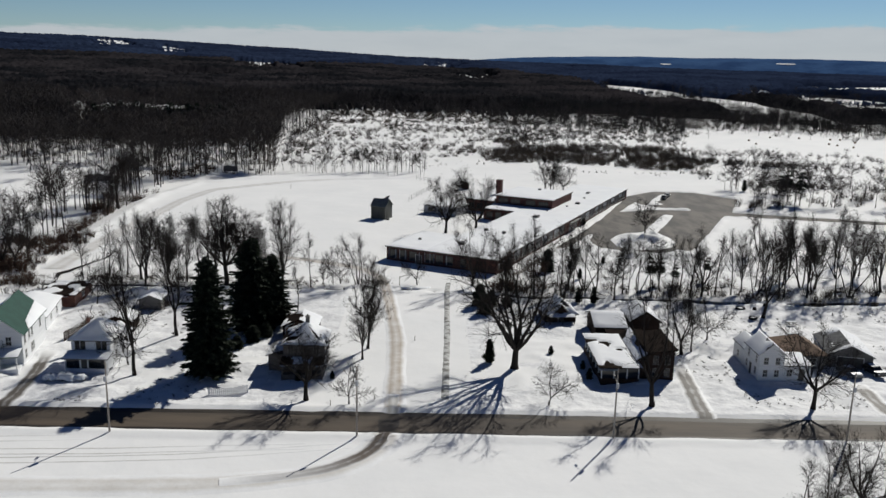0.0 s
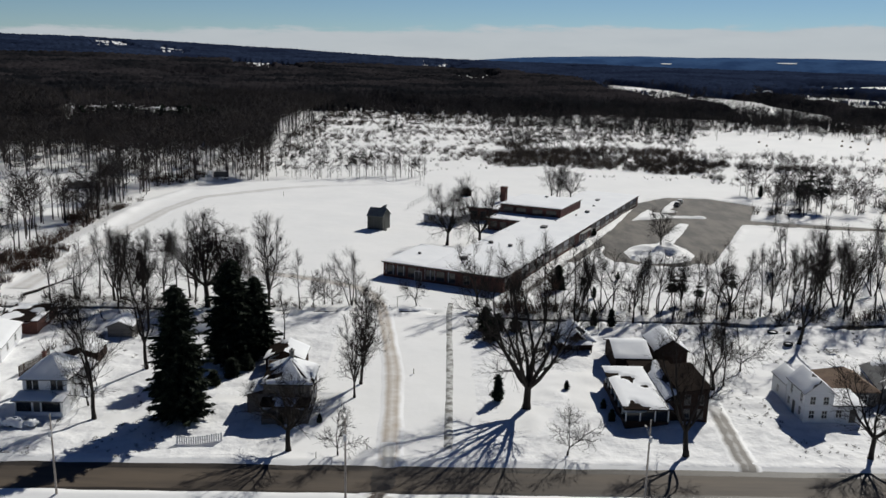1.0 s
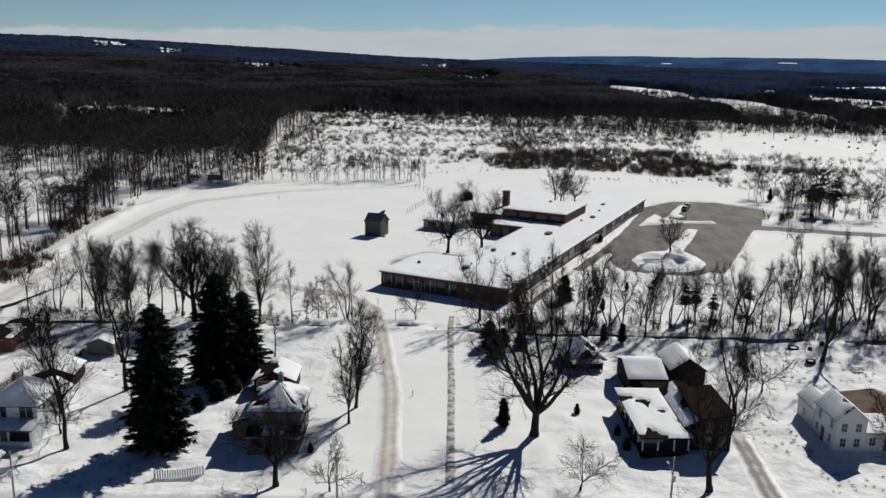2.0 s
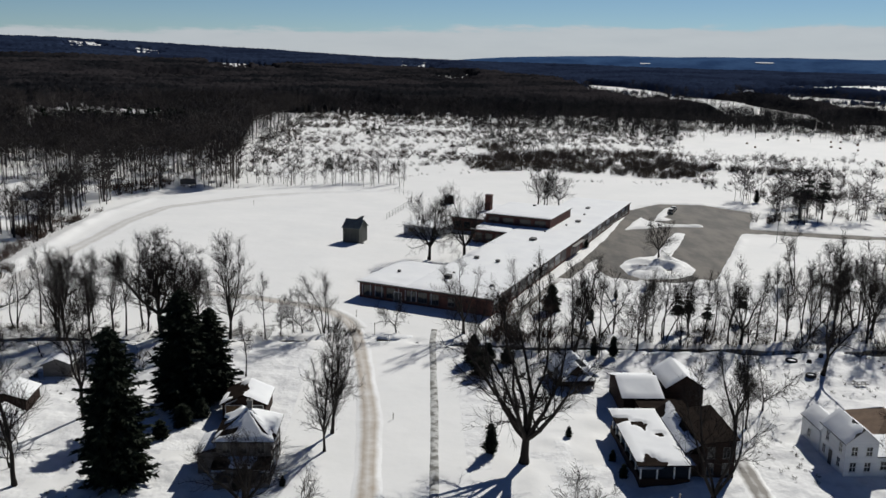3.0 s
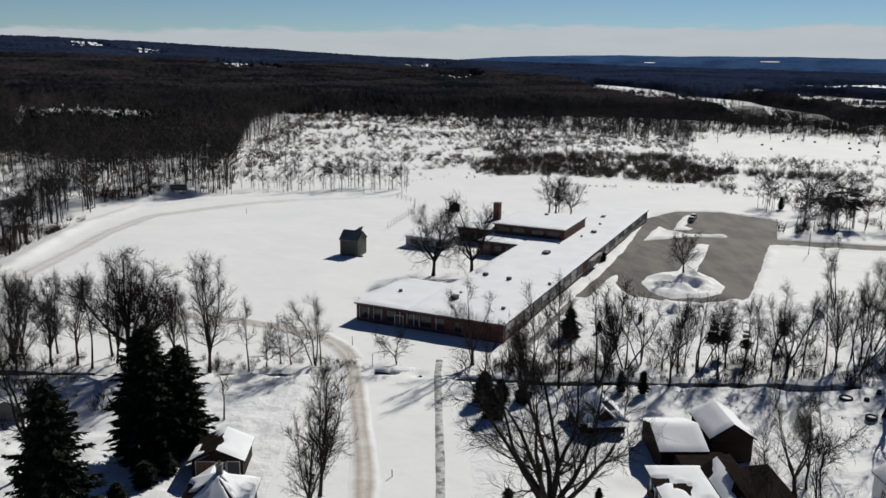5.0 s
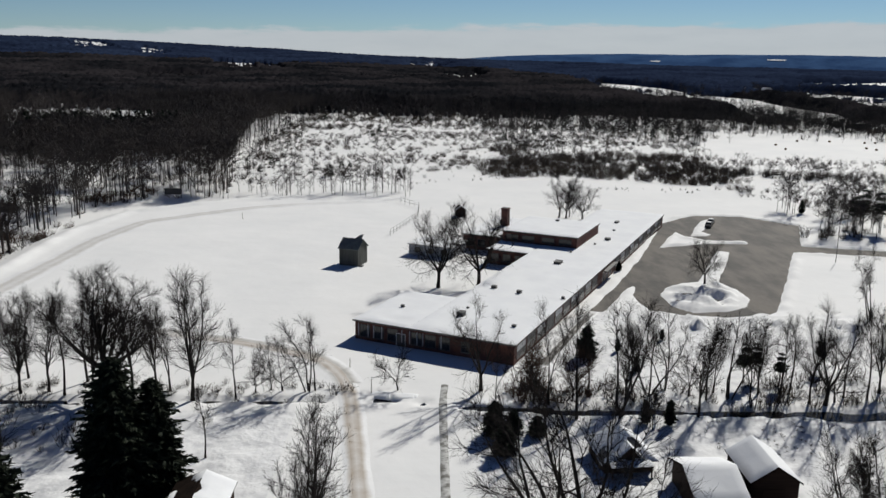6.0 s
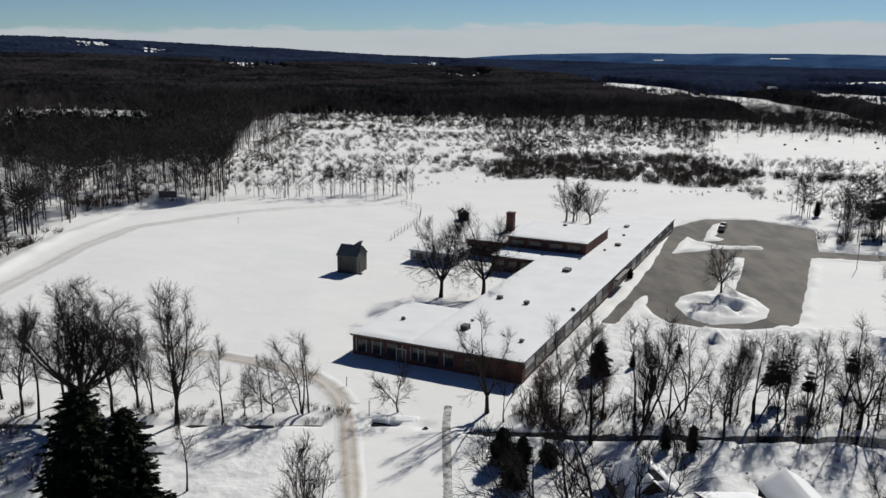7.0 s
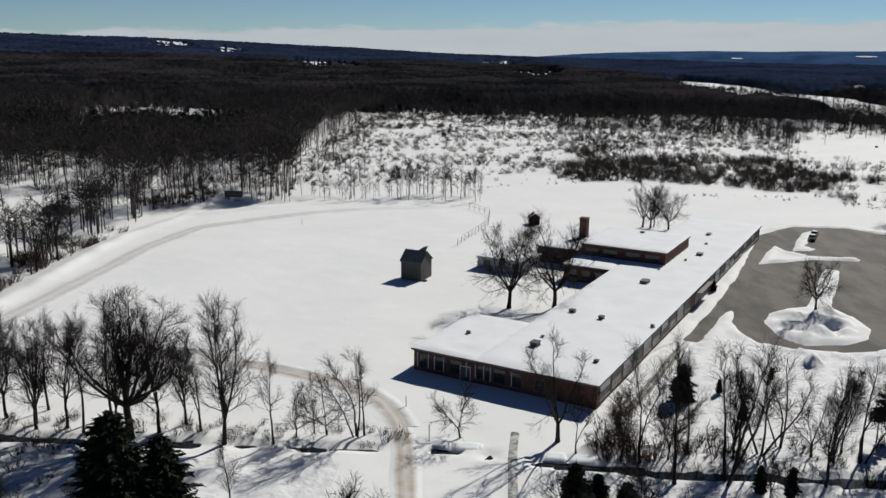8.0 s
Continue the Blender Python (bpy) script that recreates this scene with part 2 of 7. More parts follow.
def track_material(name, dirt, amount, lo=0.12, hi=0.95, fade=0.75):
    """Packed snow with two dirty wheel tracks along the strip; u runs across it, v along it. They fade out past v = fade."""
    m = material(name, (0.85, 0.85, 0.85), (0.78, 0.78, 0.78), 0.7, 0.15, 5, bump=0.35, bump_scale=1.2)
    t = m.node_tree
    b = t.nodes["Principled BSDF"]
    src = b.inputs["Base Color"].links[0].from_socket
    uv = t.nodes.new("ShaderNodeUVMap")
    sx = t.nodes.new("ShaderNodeSeparateXYZ")
    t.links.new(uv.outputs[0], sx.inputs[0])
    nz = node(t, "ShaderNodeTexNoise", Scale=0.35, Detail=6.0, Roughness=0.65)
    g = t.nodes.new("ShaderNodeNewGeometry")
    t.links.new(g.outputs["Position"], nz.inputs["Vector"])

    def calc(op, a, c):
        q = t.nodes.new("ShaderNodeMath")
        q.operation = op
        for i, s in enumerate((a, c)):
            if isinstance(s, (int, float)):
                q.inputs[i].default_value = s
            else:
                t.links.new(s, q.inputs[i])
        return q.outputs[0]

    off = calc("ABSOLUTE", calc("SUBTRACT", sx.outputs[0], 0.5), 0)     # 0 middle, 0.5 edge
    wheel = calc("ABSOLUTE", calc("SUBTRACT", off, 0.19), 0)
    near = calc("SUBTRACT", 0.95, calc("ADD", calc("MULTIPLY", wheel, 2.6), calc("MULTIPLY", off, 1.1)))
    tot = calc("ADD", near, calc("MULTIPLY", calc("SUBTRACT", nz.outputs[0], 0.5), 1.0))
    fac = node(t, "ShaderNodeMapRange")
    fac.inputs["From Min"].default_value, fac.inputs["From Max"].default_value = lo, hi
    fac.inputs["To Max"].default_value = amount
    t.links.new(tot, fac.inputs["Value"])
    mx = t.nodes.new("ShaderNodeMix")
    mx.data_type = "RGBA"
    mx.inputs["B"].default_value = (*dirt, 1)
    end = node(t, "ShaderNodeMapRange")
    end.inputs["From Min"].default_value, end.inputs["From Max"].default_value = 1.0, fade
    t.links.new(sx.outputs[1], end.inputs["Value"])
    t.links.new(calc("MULTIPLY", fac.outputs[0], end.outputs[0]), mx.inputs["Factor"])
    t.links.new(src, mx.inputs["A"])
    t.links.new(mx.outputs["Result"], b.inputs["Base Color"])
    return m


DIRT_TRACK = track_material("muddy drive", (0.31, 0.235, 0.155), 0.92, 0.02, 0.95)
FAINT_TRACK = track_material("faintly soiled snow", (0.50, 0.46, 0.40), 0.8, 0.05, 1.0, 0.3)
GREY_TRACK = track_material("rutted grey snow", (0.30, 0.28, 0.24), 0.9, 0.0, 0.9)
SNOW_TRACK = track_material("packed snow lane", (0.38, 0.35, 0.31), 0.9)
MUD_MOUTH = track_material("brown slush", (0.062, 0.040, 0.024), 0.97, -0.1, 0.6, 0.30)
LANE_TRACK = track_material("soft snow lane", (0.46, 0.43, 0.39), 0.85, 0.1, 1.0)
MUD_TRACK = track_material("wet drive", (0.060, 0.046, 0.033), 0.95, -0.05, 0.6)


# ---- mesh tools ----
class Geo:
    def __init__(self):
        self.v, self.f, self.uv = [], [], None

    def add(self, verts, faces):
        k = len(self.v)
        self.v += [tuple(p) for p in verts]
        self.f += [tuple(i + k for i in q) for q in faces]
        return self

    def box(self, x0, x1, y0, y1, z0, z1):
        return self.add([(x0, y0, z0), (x1, y0, z0), (x1, y1, z0), (x0, y1, z0), (x0, y0, z1), (x1, y0, z1), (x1, y1, z1), (x0, y1, z1)],
                        [(0, 3, 2, 1), (4, 5, 6, 7), (0, 1, 5, 4), (1, 2, 6, 5), (2, 3, 7, 6), (3, 0, 4, 7)])

    def prism(self, poly, z0, z1):
        n = len(poly)
        return self.add([(x, y, z0) for x, y in poly] + [(x, y, z1) for x, y in poly],
                        [tuple(range(n))[::-1], tuple(range(n, 2 * n))] + [(i, (i + 1) % n, n + (i + 1) % n, n + i) for i in range(n)])

    def slab(self, corners, thick):
        """A plate whose upper face has the given corners."""
        n = len(corners)
        low = [(x, y, z - thick) for x, y, z in corners]
        return self.add(list(corners) + low, [tuple(range(n)), tuple(range(n, 2 * n))[::-1]] + [(i, n + i, n + (i + 1) % n, (i + 1) % n) for i in range(n)])

    def tube(self, p, q, r0, r1, n=6):
        p, q = Vector(p), Vector(q)
        d = (q - p).normalized()
        s = d.orthogonal().normalized()
        t = d.cross(s)
        ring = [(math.cos(2 * math.pi * i / n), math.sin(2 * math.pi * i / n)) for i in range(n)]
        return self.add([p + (s * a + t * b) * r0 for a, b in ring] + [q + (s * a + t * b) * r1 for a, b in ring],
                        [(i, (i + 1) % n, n + (i + 1) % n, n + i) for i in range(n)] + [tuple(range(n))[::-1], tuple(range(n, 2 * n))])

    def lathe(self, cx, cy, profile, n=12):
        k = len(profile)
        vs = [(cx + r * math.cos(2 * math.pi * i / n), cy + r * math.sin(2 * math.pi * i / n), z) for r, z in profile for i in range(n)]
        fs = [(j * n + i, j * n + (i + 1) % n, (j + 1) * n + (i + 1) % n, (j + 1) * n + i) for j in range(k - 1) for i in range(n)]
        return self.add(vs, fs + [tuple(range(n))[::-1], tuple(range((k - 1) * n, k * n))])

    def mesh(self, name, mat, smooth=False):
        me = bpy.data.meshes.new(name)
        me.from_pydata(self.v, [], self.f)
        me.materials.append(mat)
        if self.uv is not None:
            lay = me.uv_layers.new(name="UVMap")
            ids = np.empty(len(me.loops), int)
            me.loops.foreach_get("vertex_index", ids)
            lay.data.foreach_set("uv", np.asarray(self.uv, float)[ids].ravel())
        if smooth:
            me.shade_smooth()
        me.update()
        return me


def part(name, geo, mat, parent=None, label="", smooth=False):
    ob = new(name, geo if isinstance(geo, bpy.types.Mesh) else geo.mesh(name, mat, smooth))
    ob.parent = parent
    return tagged(ob, label)


def thing(name, m, label, category, group="", kind=""):
    ob = new(name)
    ob.matrix_world = m
    return tagged(ob, label, category, group, kind)


def raw_mesh(name, verts, tris, mat):
    """A mesh from numpy arrays of places and triangles."""
    verts, tris = np.asarray(verts, np.float32), np.asarray(tris, np.int32)
    me = bpy.data.meshes.new(name)
    me.vertices.add(len(verts))
    me.vertices.foreach_set("co", verts.ravel())
    n = tris.shape[1]
    me.loops.add(tris.size)
    me.loops.foreach_set("vertex_index", tris.ravel())
    me.polygons.add(len(tris))
    me.polygons.foreach_set("loop_start", np.arange(0, tris.size, n, dtype=np.int32))
    me.update(calc_edges=True)
    me.materials.append(mat)
    return me


def lattice(ix, iy, seed):
    h = (ix.astype(np.int64) * 374761393 + iy.astype(np.int64) * 668265263 + seed * 1442695041) & 0xFFFFFFFF
    h = ((h ^ (h >> 13)) * 1274126177) & 0xFFFFFFFF
    return ((h ^ (h >> 16)) & 0xFFFF) / 65535.0


def vnoise(x, y, size, seed=0, octaves=3):
    """Smooth noise about 0, from -1 to 1, with features of the given size in metres."""
    total, amp, norm = np.zeros(np.broadcast(x, y).shape), 1.0, 0.0
    for o in range(octaves):
        u, v = np.asarray(x) / size * 2 ** o, np.asarray(y) / size * 2 ** o
        iu, iv = np.floor(u), np.floor(v)
        fu, fv = u - iu, v - iv
        fu, fv = fu * fu * (3 - 2 * fu), fv * fv * (3 - 2 * fv)
        s = seed + 17 * o
        a, b = lattice(iu, iv, s), lattice(iu + 1, iv, s)
        c, d = lattice(iu, iv + 1, s), lattice(iu + 1, iv + 1, s)
        total += amp * (2 * ((a * (1 - fu) + b * fu) * (1 - fv) + (c * (1 - fu) + d * fu) * fv) - 1)
        norm += amp
        amp *= 0.5
    return total / norm


def smooth(a, b, x):
    k = np.clip((x - a) / (b - a), 0, 1)
    return k * k * (3 - 2 * k)


def inside(x, y, poly):
    x, y = np.asarray(x, float), np.asarray(y, float)
    hit = np.zeros(np.broadcast(x, y).shape, bool)
    for (x0, y0), (x1, y1) in zip(poly, poly[1:] + poly[:1]):
        if y0 != y1:
            hit ^= ((y0 > y) != (y1 > y)) & (x < (x1 - x0) * (y - y0) / (y1 - y0) + x0)
    return hit


def edge_distance(x, y, poly, closed=True):
    best = np.full(np.broadcast(x, y).shape, 1e9)
    for (x0, y0), (x1, y1) in zip(poly, poly[1:] + (poly[:1] if closed else [])):
        dx, dy = x1 - x0, y1 - y0
        k = np.clip(((x - x0) * dx + (y - y0) * dy) / (dx * dx + dy * dy), 0, 1)
        best = np.minimum(best, np.hypot(x - x0 - k * dx, y - y0 - k * dy))
    return best


# ---- the land ----
ROAD_Y0, ROAD_Y1 = 105.4, 112.6
LANE = [(34.4, 222.4), (37.8, 221.6), (45.0, 236.5), (48.2, 241.5), (46.2, 234.0), (46.0, 228.0), (48.5, 221.8), (53.0, 219.9), (59.2, 219.4), (68.7, 219.8), (72.5, 222.5),
        (75.5, 228.0), (87.1, 251.6), (99.0, 276.0), (150.0, 264.5), (400.0, 215.0), (400.0, 223.0), (152.0, 271.8), (104.5, 283.5), (116.4, 312.0), (103.5, 326.0),
        (88.5, 326.5), (82.5, 322.0), (74.6, 313.5), (57.3, 270.3), (45.3, 243.8)]
ISLAND = [(52.4, 234.2), (55.5, 240.5), (60.5, 244.3), (64.3, 245.5), (72.0, 262.0), (79.0, 276.5), (81.8, 275.7), (75.0, 260.0), (67.8, 244.8), (70.4, 239.0), (70.3, 232.5), (67.5, 226.5), (62.5, 223.2), (56.0, 222.6), (52.6, 226.5)]
WEDGE = [(65.2, 280.4), (71.0, 293.0), (74.9, 300.4), (76.0, 294.0), (80.0, 289.6), (90.8, 287.4), (90.2, 285.9), (79.0, 286.0)]
STRIP = [(78.0, 295.3), (83.0, 307.0), (88.6, 318.6), (93.2, 320.9), (90.0, 316.0), (87.0, 309.0), (82.0, 300.5), (84.5, 298.0), (82.5, 296.0)]
DITCH = [(-220.0, 176.0), (-54.0, 177.5), (-33.0, 177.7), (-18.7, 177.6), (-7.0, 178.6), (1.0, 177.5), (9.2, 175.8), (20.3, 174.9), (50.0, 174.0), (80.0, 173.4), (100.0, 175.0), (220.0, 178.0)]
BERM = [(-92.95, 174.9), (-92.32, 213.59), (-92.7, 242.7), (-93.7, 269.7), (-93.7, 290.7), (-87.4, 322.7), (-72.9, 335.2), (-60, 346), (-42, 354)]
THETA = [-40, -29, -24, -18, -12.5, -6, 0, 8, 18, 30, 45]
RISE = [92, 89, 81, 67, 50, 34, 20, 10, 3, 0, 0]


def far_rise(x, y):
    r = np.hypot(x - 1, y - 30)
    th = np.degrees(np.arctan2(x - 1, y - 30))
    h = np.interp(th, THETA, RISE) * smooth(1100, 4000, r)
    return h + smooth(700, 1500, r) * (6 + 7 * smooth(1500, 3000, r)) * vnoise(x, y, 700, 5, 2)


def ground_height(x, y):
    x, y = np.asarray(x, float), np.asarray(y, float)
    z = 0.16 * vnoise(x, y, 22, 1, 3) + 0.05 * vnoise(x, y, 3.0, 2, 2)
    z = z + far_rise(x, y)
    # ploughed bank beside the field lane, and the dip behind it
    west = (x < -30) & (y > 150) & (y < 380)
    if west.any():
        b = edge_distance(x, y, BERM, False)
        outer = inside(x, y, BERM + [(-42, 400), (-200, 400), (-200, 175)])
        zb = 0.75 * np.exp(-(b / 1.9) ** 2) * (0.8 + 0.7 * vnoise(x, y, 7, 18, 2)) - np.where(outer, 1.3 * smooth(1.5, 8, b) * smooth(34, 14, b), 0)
        z = np.where(west, z + zb * smooth(172, 190, y), z)
    # trodden, uneven snow round the houses
    yard = smooth(114, 119, y) * smooth(178, 170, y) * np.maximum(smooth(8, 20, x), smooth(-14, -24, x))
    z = z + yard * (0.42 * vnoise(x, y, 3.2, 15, 2) + 0.20 * vnoise(x, y, 9, 16, 1))
    rag = 0.5 * vnoise(x, y, 4.0, 7, 2)
    d = np.maximum(ROAD_Y0 - y, y - ROAD_Y1) + rag * 0.7
    z = np.where(d < 4, z * smooth(0, 4, d), z)
    z = z + 0.32 * np.exp(-((d - 0.9) / 0.7) ** 2) - 0.35 * (1 - smooth(-0.8, 0.3, d))
    near_lot = (x > 25) & (y > 210) & (y < 335)
    if near_lot.any():
        ins = inside(x, y, LANE) & ~inside(x, y, ISLAND) & ~inside(x, y, WEDGE) & ~inside(x, y, STRIP)
        e = np.minimum.reduce([edge_distance(x, y, p) for p in (LANE, ISLAND, WEDGE, STRIP)])
        s = np.where(ins, -e, e) + rag * 0.6
        isl = inside(x, y, ISLAND)
        zl = np.where(s < 5, z * smooth(0, 5, s), z) + 0.55 * (0.6 + 0.9 * vnoise(x, y, 3.5, 19, 2)) * np.exp(-((s - 1.0) / 0.9) ** 2) - 0.35 * (1 - smooth(-0.9, 0.3, s))
        zl = zl + np.where(isl & (y < 246), 1.25 * smooth(0.5, 4.0, e) * (0.35 + 1.5 * vnoise(x, y, 3.0, 9, 2)), 0)
        zl = zl + np.where((s > 1.2) & (y < 222), 2.5 * np.maximum(0, vnoise(x, y, 2.8, 23, 2) + 0.15) * np.exp(-((y - 214) / 4.5) ** 2) * smooth(40, 48, x) * smooth(90, 80, x), 0)
        z = np.where(near_lot, zl, z)
    dd = edge_distance(x, y, DITCH, False) + 1.2 * vnoise(x, y, 4.0, 11, 3) + 0.9 * vnoise(x, y, 15, 12, 1) + np.where(x < 0, 0.5, 0.22)
    cross = np.minimum(np.abs(x + 8.6) - 2.6, np.abs(x - 4.6) - 1.8)
    z = z - 0.75 * (1 - smooth(0.9, 1.7, dd)) * smooth(0.0, 1.0, cross)
    return z


def spaced(lo, hi, step, first, last, grow=1.12):
    mid = list(np.arange(lo, hi + step / 2, step))
    up, s = [], step
    while (up[-1] if up else hi) < last:
        s *= grow
        up.append((up[-1] if up else hi) + s)
    down, s = [], step
    while (down[-1] if down else lo) > first:
        s *= grow
        down.append((down[-1] if down else lo) - s)
    return np.array(down[::-1] + mid + up)


gx, gy = spaced(-105, 120, 1.0, -4900, 4900), spaced(82, 332, 1.0, -900, 4950)
GX, GY = np.meshgrid(gx, gy)
GZ = ground_height(GX, GY)
nx, ny = len(gx), len(gy)
idx = np.arange(nx * ny).reshape(ny, nx)
quads = np.stack([idx[:-1, :-1], idx[:-1, 1:], idx[1:, 1:], idx[1:, :-1]], -1).reshape(-1, 4)
ground_mesh = raw_mesh("ground", np.stack([GX, GY, GZ], -1).reshape(-1, 3), quads, SNOW)
ground_mesh.shade_smooth()
ground_mesh.materials.append(YARD_SNOW)
fx, fy = GX[:-1, :-1].ravel() + 0.5, GY[:-1, :-1].ravel() + 0.5
trod = ((fy > 112.6) & (fy < 174) & ((fx > 8) | (fx < -16)) | (fy > 179) & (fy < 221) & (fx > 24) & (fx < 130)) & (fx > -105) & (fx < 130)
trod &= vnoise(fx, fy, 14, 26, 3) > -0.35
ground_mesh.polygons.foreach_set("material_index", trod.astype(np.int32))
ground = tagged(new("ground", ground_mesh), "open ground under bright settled snow", "ground", kind="structure")


def gz(x, y):
    return float(ground_height(np.array([float(x)]), np.array([float(y)]))[0])


def plate(name, poly, z, mat, label, category):
    g = Geo().prism(poly, z - 0.3, z)
    return tagged(part(name, g, mat), label, category, kind="structure")


tagged(part("road", Geo().box(-900, 900, ROAD_Y0 - 0.6, ROAD_Y1 + 0.6, -0.5, -0.10), ROAD), "wet salt-stained asphalt village road between low snow banks", "road", kind="structure")
for y0, y1 in ((ROAD_Y0 - 0.6, ROAD_Y0 + 0.8), (ROAD_Y1 - 1.5, ROAD_Y1 + 0.6)):
    g = Geo()
    n = 240
    for i in range(n + 1):
        x = -240 + 2 * i
        e = 0.25 * float(vnoise(np.array([x * 1.0]), np.array([y0]), 9, 21, 3)[0])
        lo_, hi_ = (y0, y1 + e) if y0 < 108 else (y0 + e, y1)
        g.v += [(x, lo_, -0.096), (x, hi_, -0.096)]
    g.f = [(2 * i, 2 * i + 2, 2 * i + 3, 2 * i + 1) for i in range(n)]
    tagged(part("road_edge", g, WET_ROAD), "dark wet asphalt along the snow bank", "road edge", kind="structure")
patch = Geo()
for i in range(25):
    y_ = ROAD_Y0 - 0.5 + (ROAD_Y1 - ROAD_Y0 + 1.0) * i / 24
    wob_ = vnoise(np.array([y_, y_ + 40.0]), np.array([1.0, 9.0]), 2.2, 25, 3)
    mid_ = -4.6 + 0.06 * (y_ - 109)
    patch.v += [(mid_ - 1.35 + 0.8 * wob_[0], y_, -0.092), (mid_ + 1.35 + 0.8 * wob_[1], y_, -0.092)]
patch.f = [(2 * i, 2 * i + 1, 2 * i + 3, 2 * i + 2) for i in range(24)]
tagged(part("wet_patch", patch, WET_ROAD), "dark wet mud where the drive crosses the road", "wet patch", kind="structure")
plate("parking_lot", LANE, -0.10, ASPHALT, "cleared grey asphalt car park and access lane beside the school", "car park")


def strip(name, line, width, mat, label, category, lift=0.085):
    """A strip that follows the ground along a line."""
    pts, dense = [Vector((*p, 0)) for p in line], []
    for a, b in zip(pts, pts[1:]):
        n = max(1, int((b - a).length / 1.2))
        dense += [a.lerp(b, i / n) for i in range(n)]
    dense.append(pts[-1])
    for _ in range(8):
        dense = [dense[0]] + [(p + q * 2 + r) / 4 for p, q, r in zip(dense, dense[1:], dense[2:])] + [dense[-1]]
    across = 7
    P, uv = [], []
    for i, p in enumerate(dense):
        d = (dense[min(i + 1, len(dense) - 1)] - dense[max(i - 1, 0)]).normalized()
        s = Vector((-d.y, d.x, 0))
        w = width * (1 + 0.05 * math.sin(i * 0.31) + 0.04 * math.sin(i * 0.83))
        for k in range(across):
            u = k / (across - 1)
            q = p + s * (u - 0.5) * w
            P.append((q.x, q.y))
            uv.append((u, i / (len(dense) - 1)))
    P = np.array(P)
    Z = ground_height(P[:, 0], P[:, 1])
    edge_k = np.tile(np.array([-0.05, 0.6, 1, 1, 1, 0.6, -0.05]), len(dense)) * lift
    g = Geo()
    g.v = [(x, y, z) for (x, y), z in zip(P, Z + edge_k)]
    g.f = [(i * across + k, i * across + k + 1, (i + 1) * across + k + 1, (i + 1) * across + k) for i in range(len(dense) - 1) for k in range(across - 1)]
    g.uv = uv
    ob = part(name, g, mat, smooth=True)
    return tagged(ob, label, category, kind="structure")


strip("driveway", [(-4.15, 112.05), (-4.35, 125.85), (-4.95, 144.85), (-6.71, 161.5), (-8.9, 180), (-10.8, 187.5), (-14.6, 194.5), (-23.6, 199.5), (-31, 203), (-60, 212)], 3.7, DIRT_TRACK, "muddy rutted drive through packed snow", "driveway", 0.12)
strip("field_track", [(-9.6, 184), (-11.6, 189.5), (-15.6, 195.6), (-24, 200.6), (-34, 204.6), (-60, 213.5)], 5.2, GREY_TRACK, "wide grey rutted track across the snow", "track", 0.10)
strip("service_path", [(21.4, 192.6), (26.2, 202.6), (31.2, 213.4), (36.6, 224.2)], 2.2, MUD_TRACK, "bare muddy path along the school wall", "path", 0.09)
strip("track_south", [(-4.35, 105.85), (-4.95, 101.35), (-8.15, 96.35), (-14.15, 92.85), (-26.15, 90.35), (-60.15, 88.85), (-120.15, 88.85)], 5.2, FAINT_TRACK, "curving tyre track of brown packed snow", "track")
strip("track_mouth", [(-4.75, 106.05), (-5.25, 101.85), (-7.35, 97.85), (-10.55, 95.05), (-15.5, 92.9), (-24, 91.0)], 3.0, MUD_MOUTH, "dark muddy slush where the track leaves the road", "track", 0.16)
strip("drive_mouth", [(-4.15, 111.75), (-4.25, 114.85), (-4.35, 118.85)], 2.8, GREY_TRACK, "grey muddy slush where the drive meets the road", "driveway", 0.16)
strip("footpath", [(3.45, 117.35), (4.25, 146.85), (4.7, 178.5), (5.2, 184)], 1.15, CONCRETE, "narrow shovelled concrete footpath", "path")
strip("field_lane", [(-86.22, 189.41), (-85.89, 228.09), (-84.3, 256.7), (-83.3, 283.7), (-78.5, 307.2), (-63.9, 321.2), (-51.5, 332.5), (-37, 340), (-10, 347)], 7.0, LANE_TRACK, "packed snow lane round the playing field", "track")
strip("curved_path", [(22, 205), (28.2, 216.5), (34.7, 222.6), (41.3, 223.6), (46.3, 222.0)], 1.6, SNOW_TRACK, "trodden path curving towards the car park", "path")
strip("house_drive", [(41.35, 111.85), (41.85, 118.85), (42.85, 126.85), (43.45, 134.85)], 3.4, MUD_TRACK, "wet house drive with melted tyre tracks", "driveway")
strip("house_drive_east", [(70.35, 111.85), (69.45, 118.85), (70.35, 126.85)], 3.6, MUD_TRACK, "wet house drive with melted tyre tracks", "driveway")
strip("house_drive_west", [(-60.15, 111.85), (-60.15, 117.85), (-61.65, 126.85), (-63.15, 134.85)], 3.2, MUD_TRACK, "wet house drive with melted tyre tracks", "driveway")
for line in ([(-120.15, 98.35), (-70.15, 96.35), (-40.15, 98.05), (-15.15, 100.35)], [(-110.15, 93.35), (-60.15, 94.35), (-30.15, 96.65), (-9.15, 100.85)], [(-100.15, 101.35), (-64.15, 99.85), (-44.15, 102.05)]):
    for off in (0, 1.5):
        strip("tyre_track", [(x, y + off) for x, y in line], 0.42, SNOW_TRACK, "faint tyre mark pressed into open snow", "track", 0.02)
water = Geo()
for (x0, y0), (x1, y1) in zip(DITCH, DITCH[1:]):
    water.add([(x0, y0 - 1.7, -0.42), (x1, y1 - 1.7, -0.42), (x1, y1 + 1.7, -0.42), (x0, y0 + 1.7, -0.42)], [(0, 1, 2, 3)])
tagged(part("water", water, WATER), "dark open water in a narrow snow-banked stream", "stream", kind="structure")


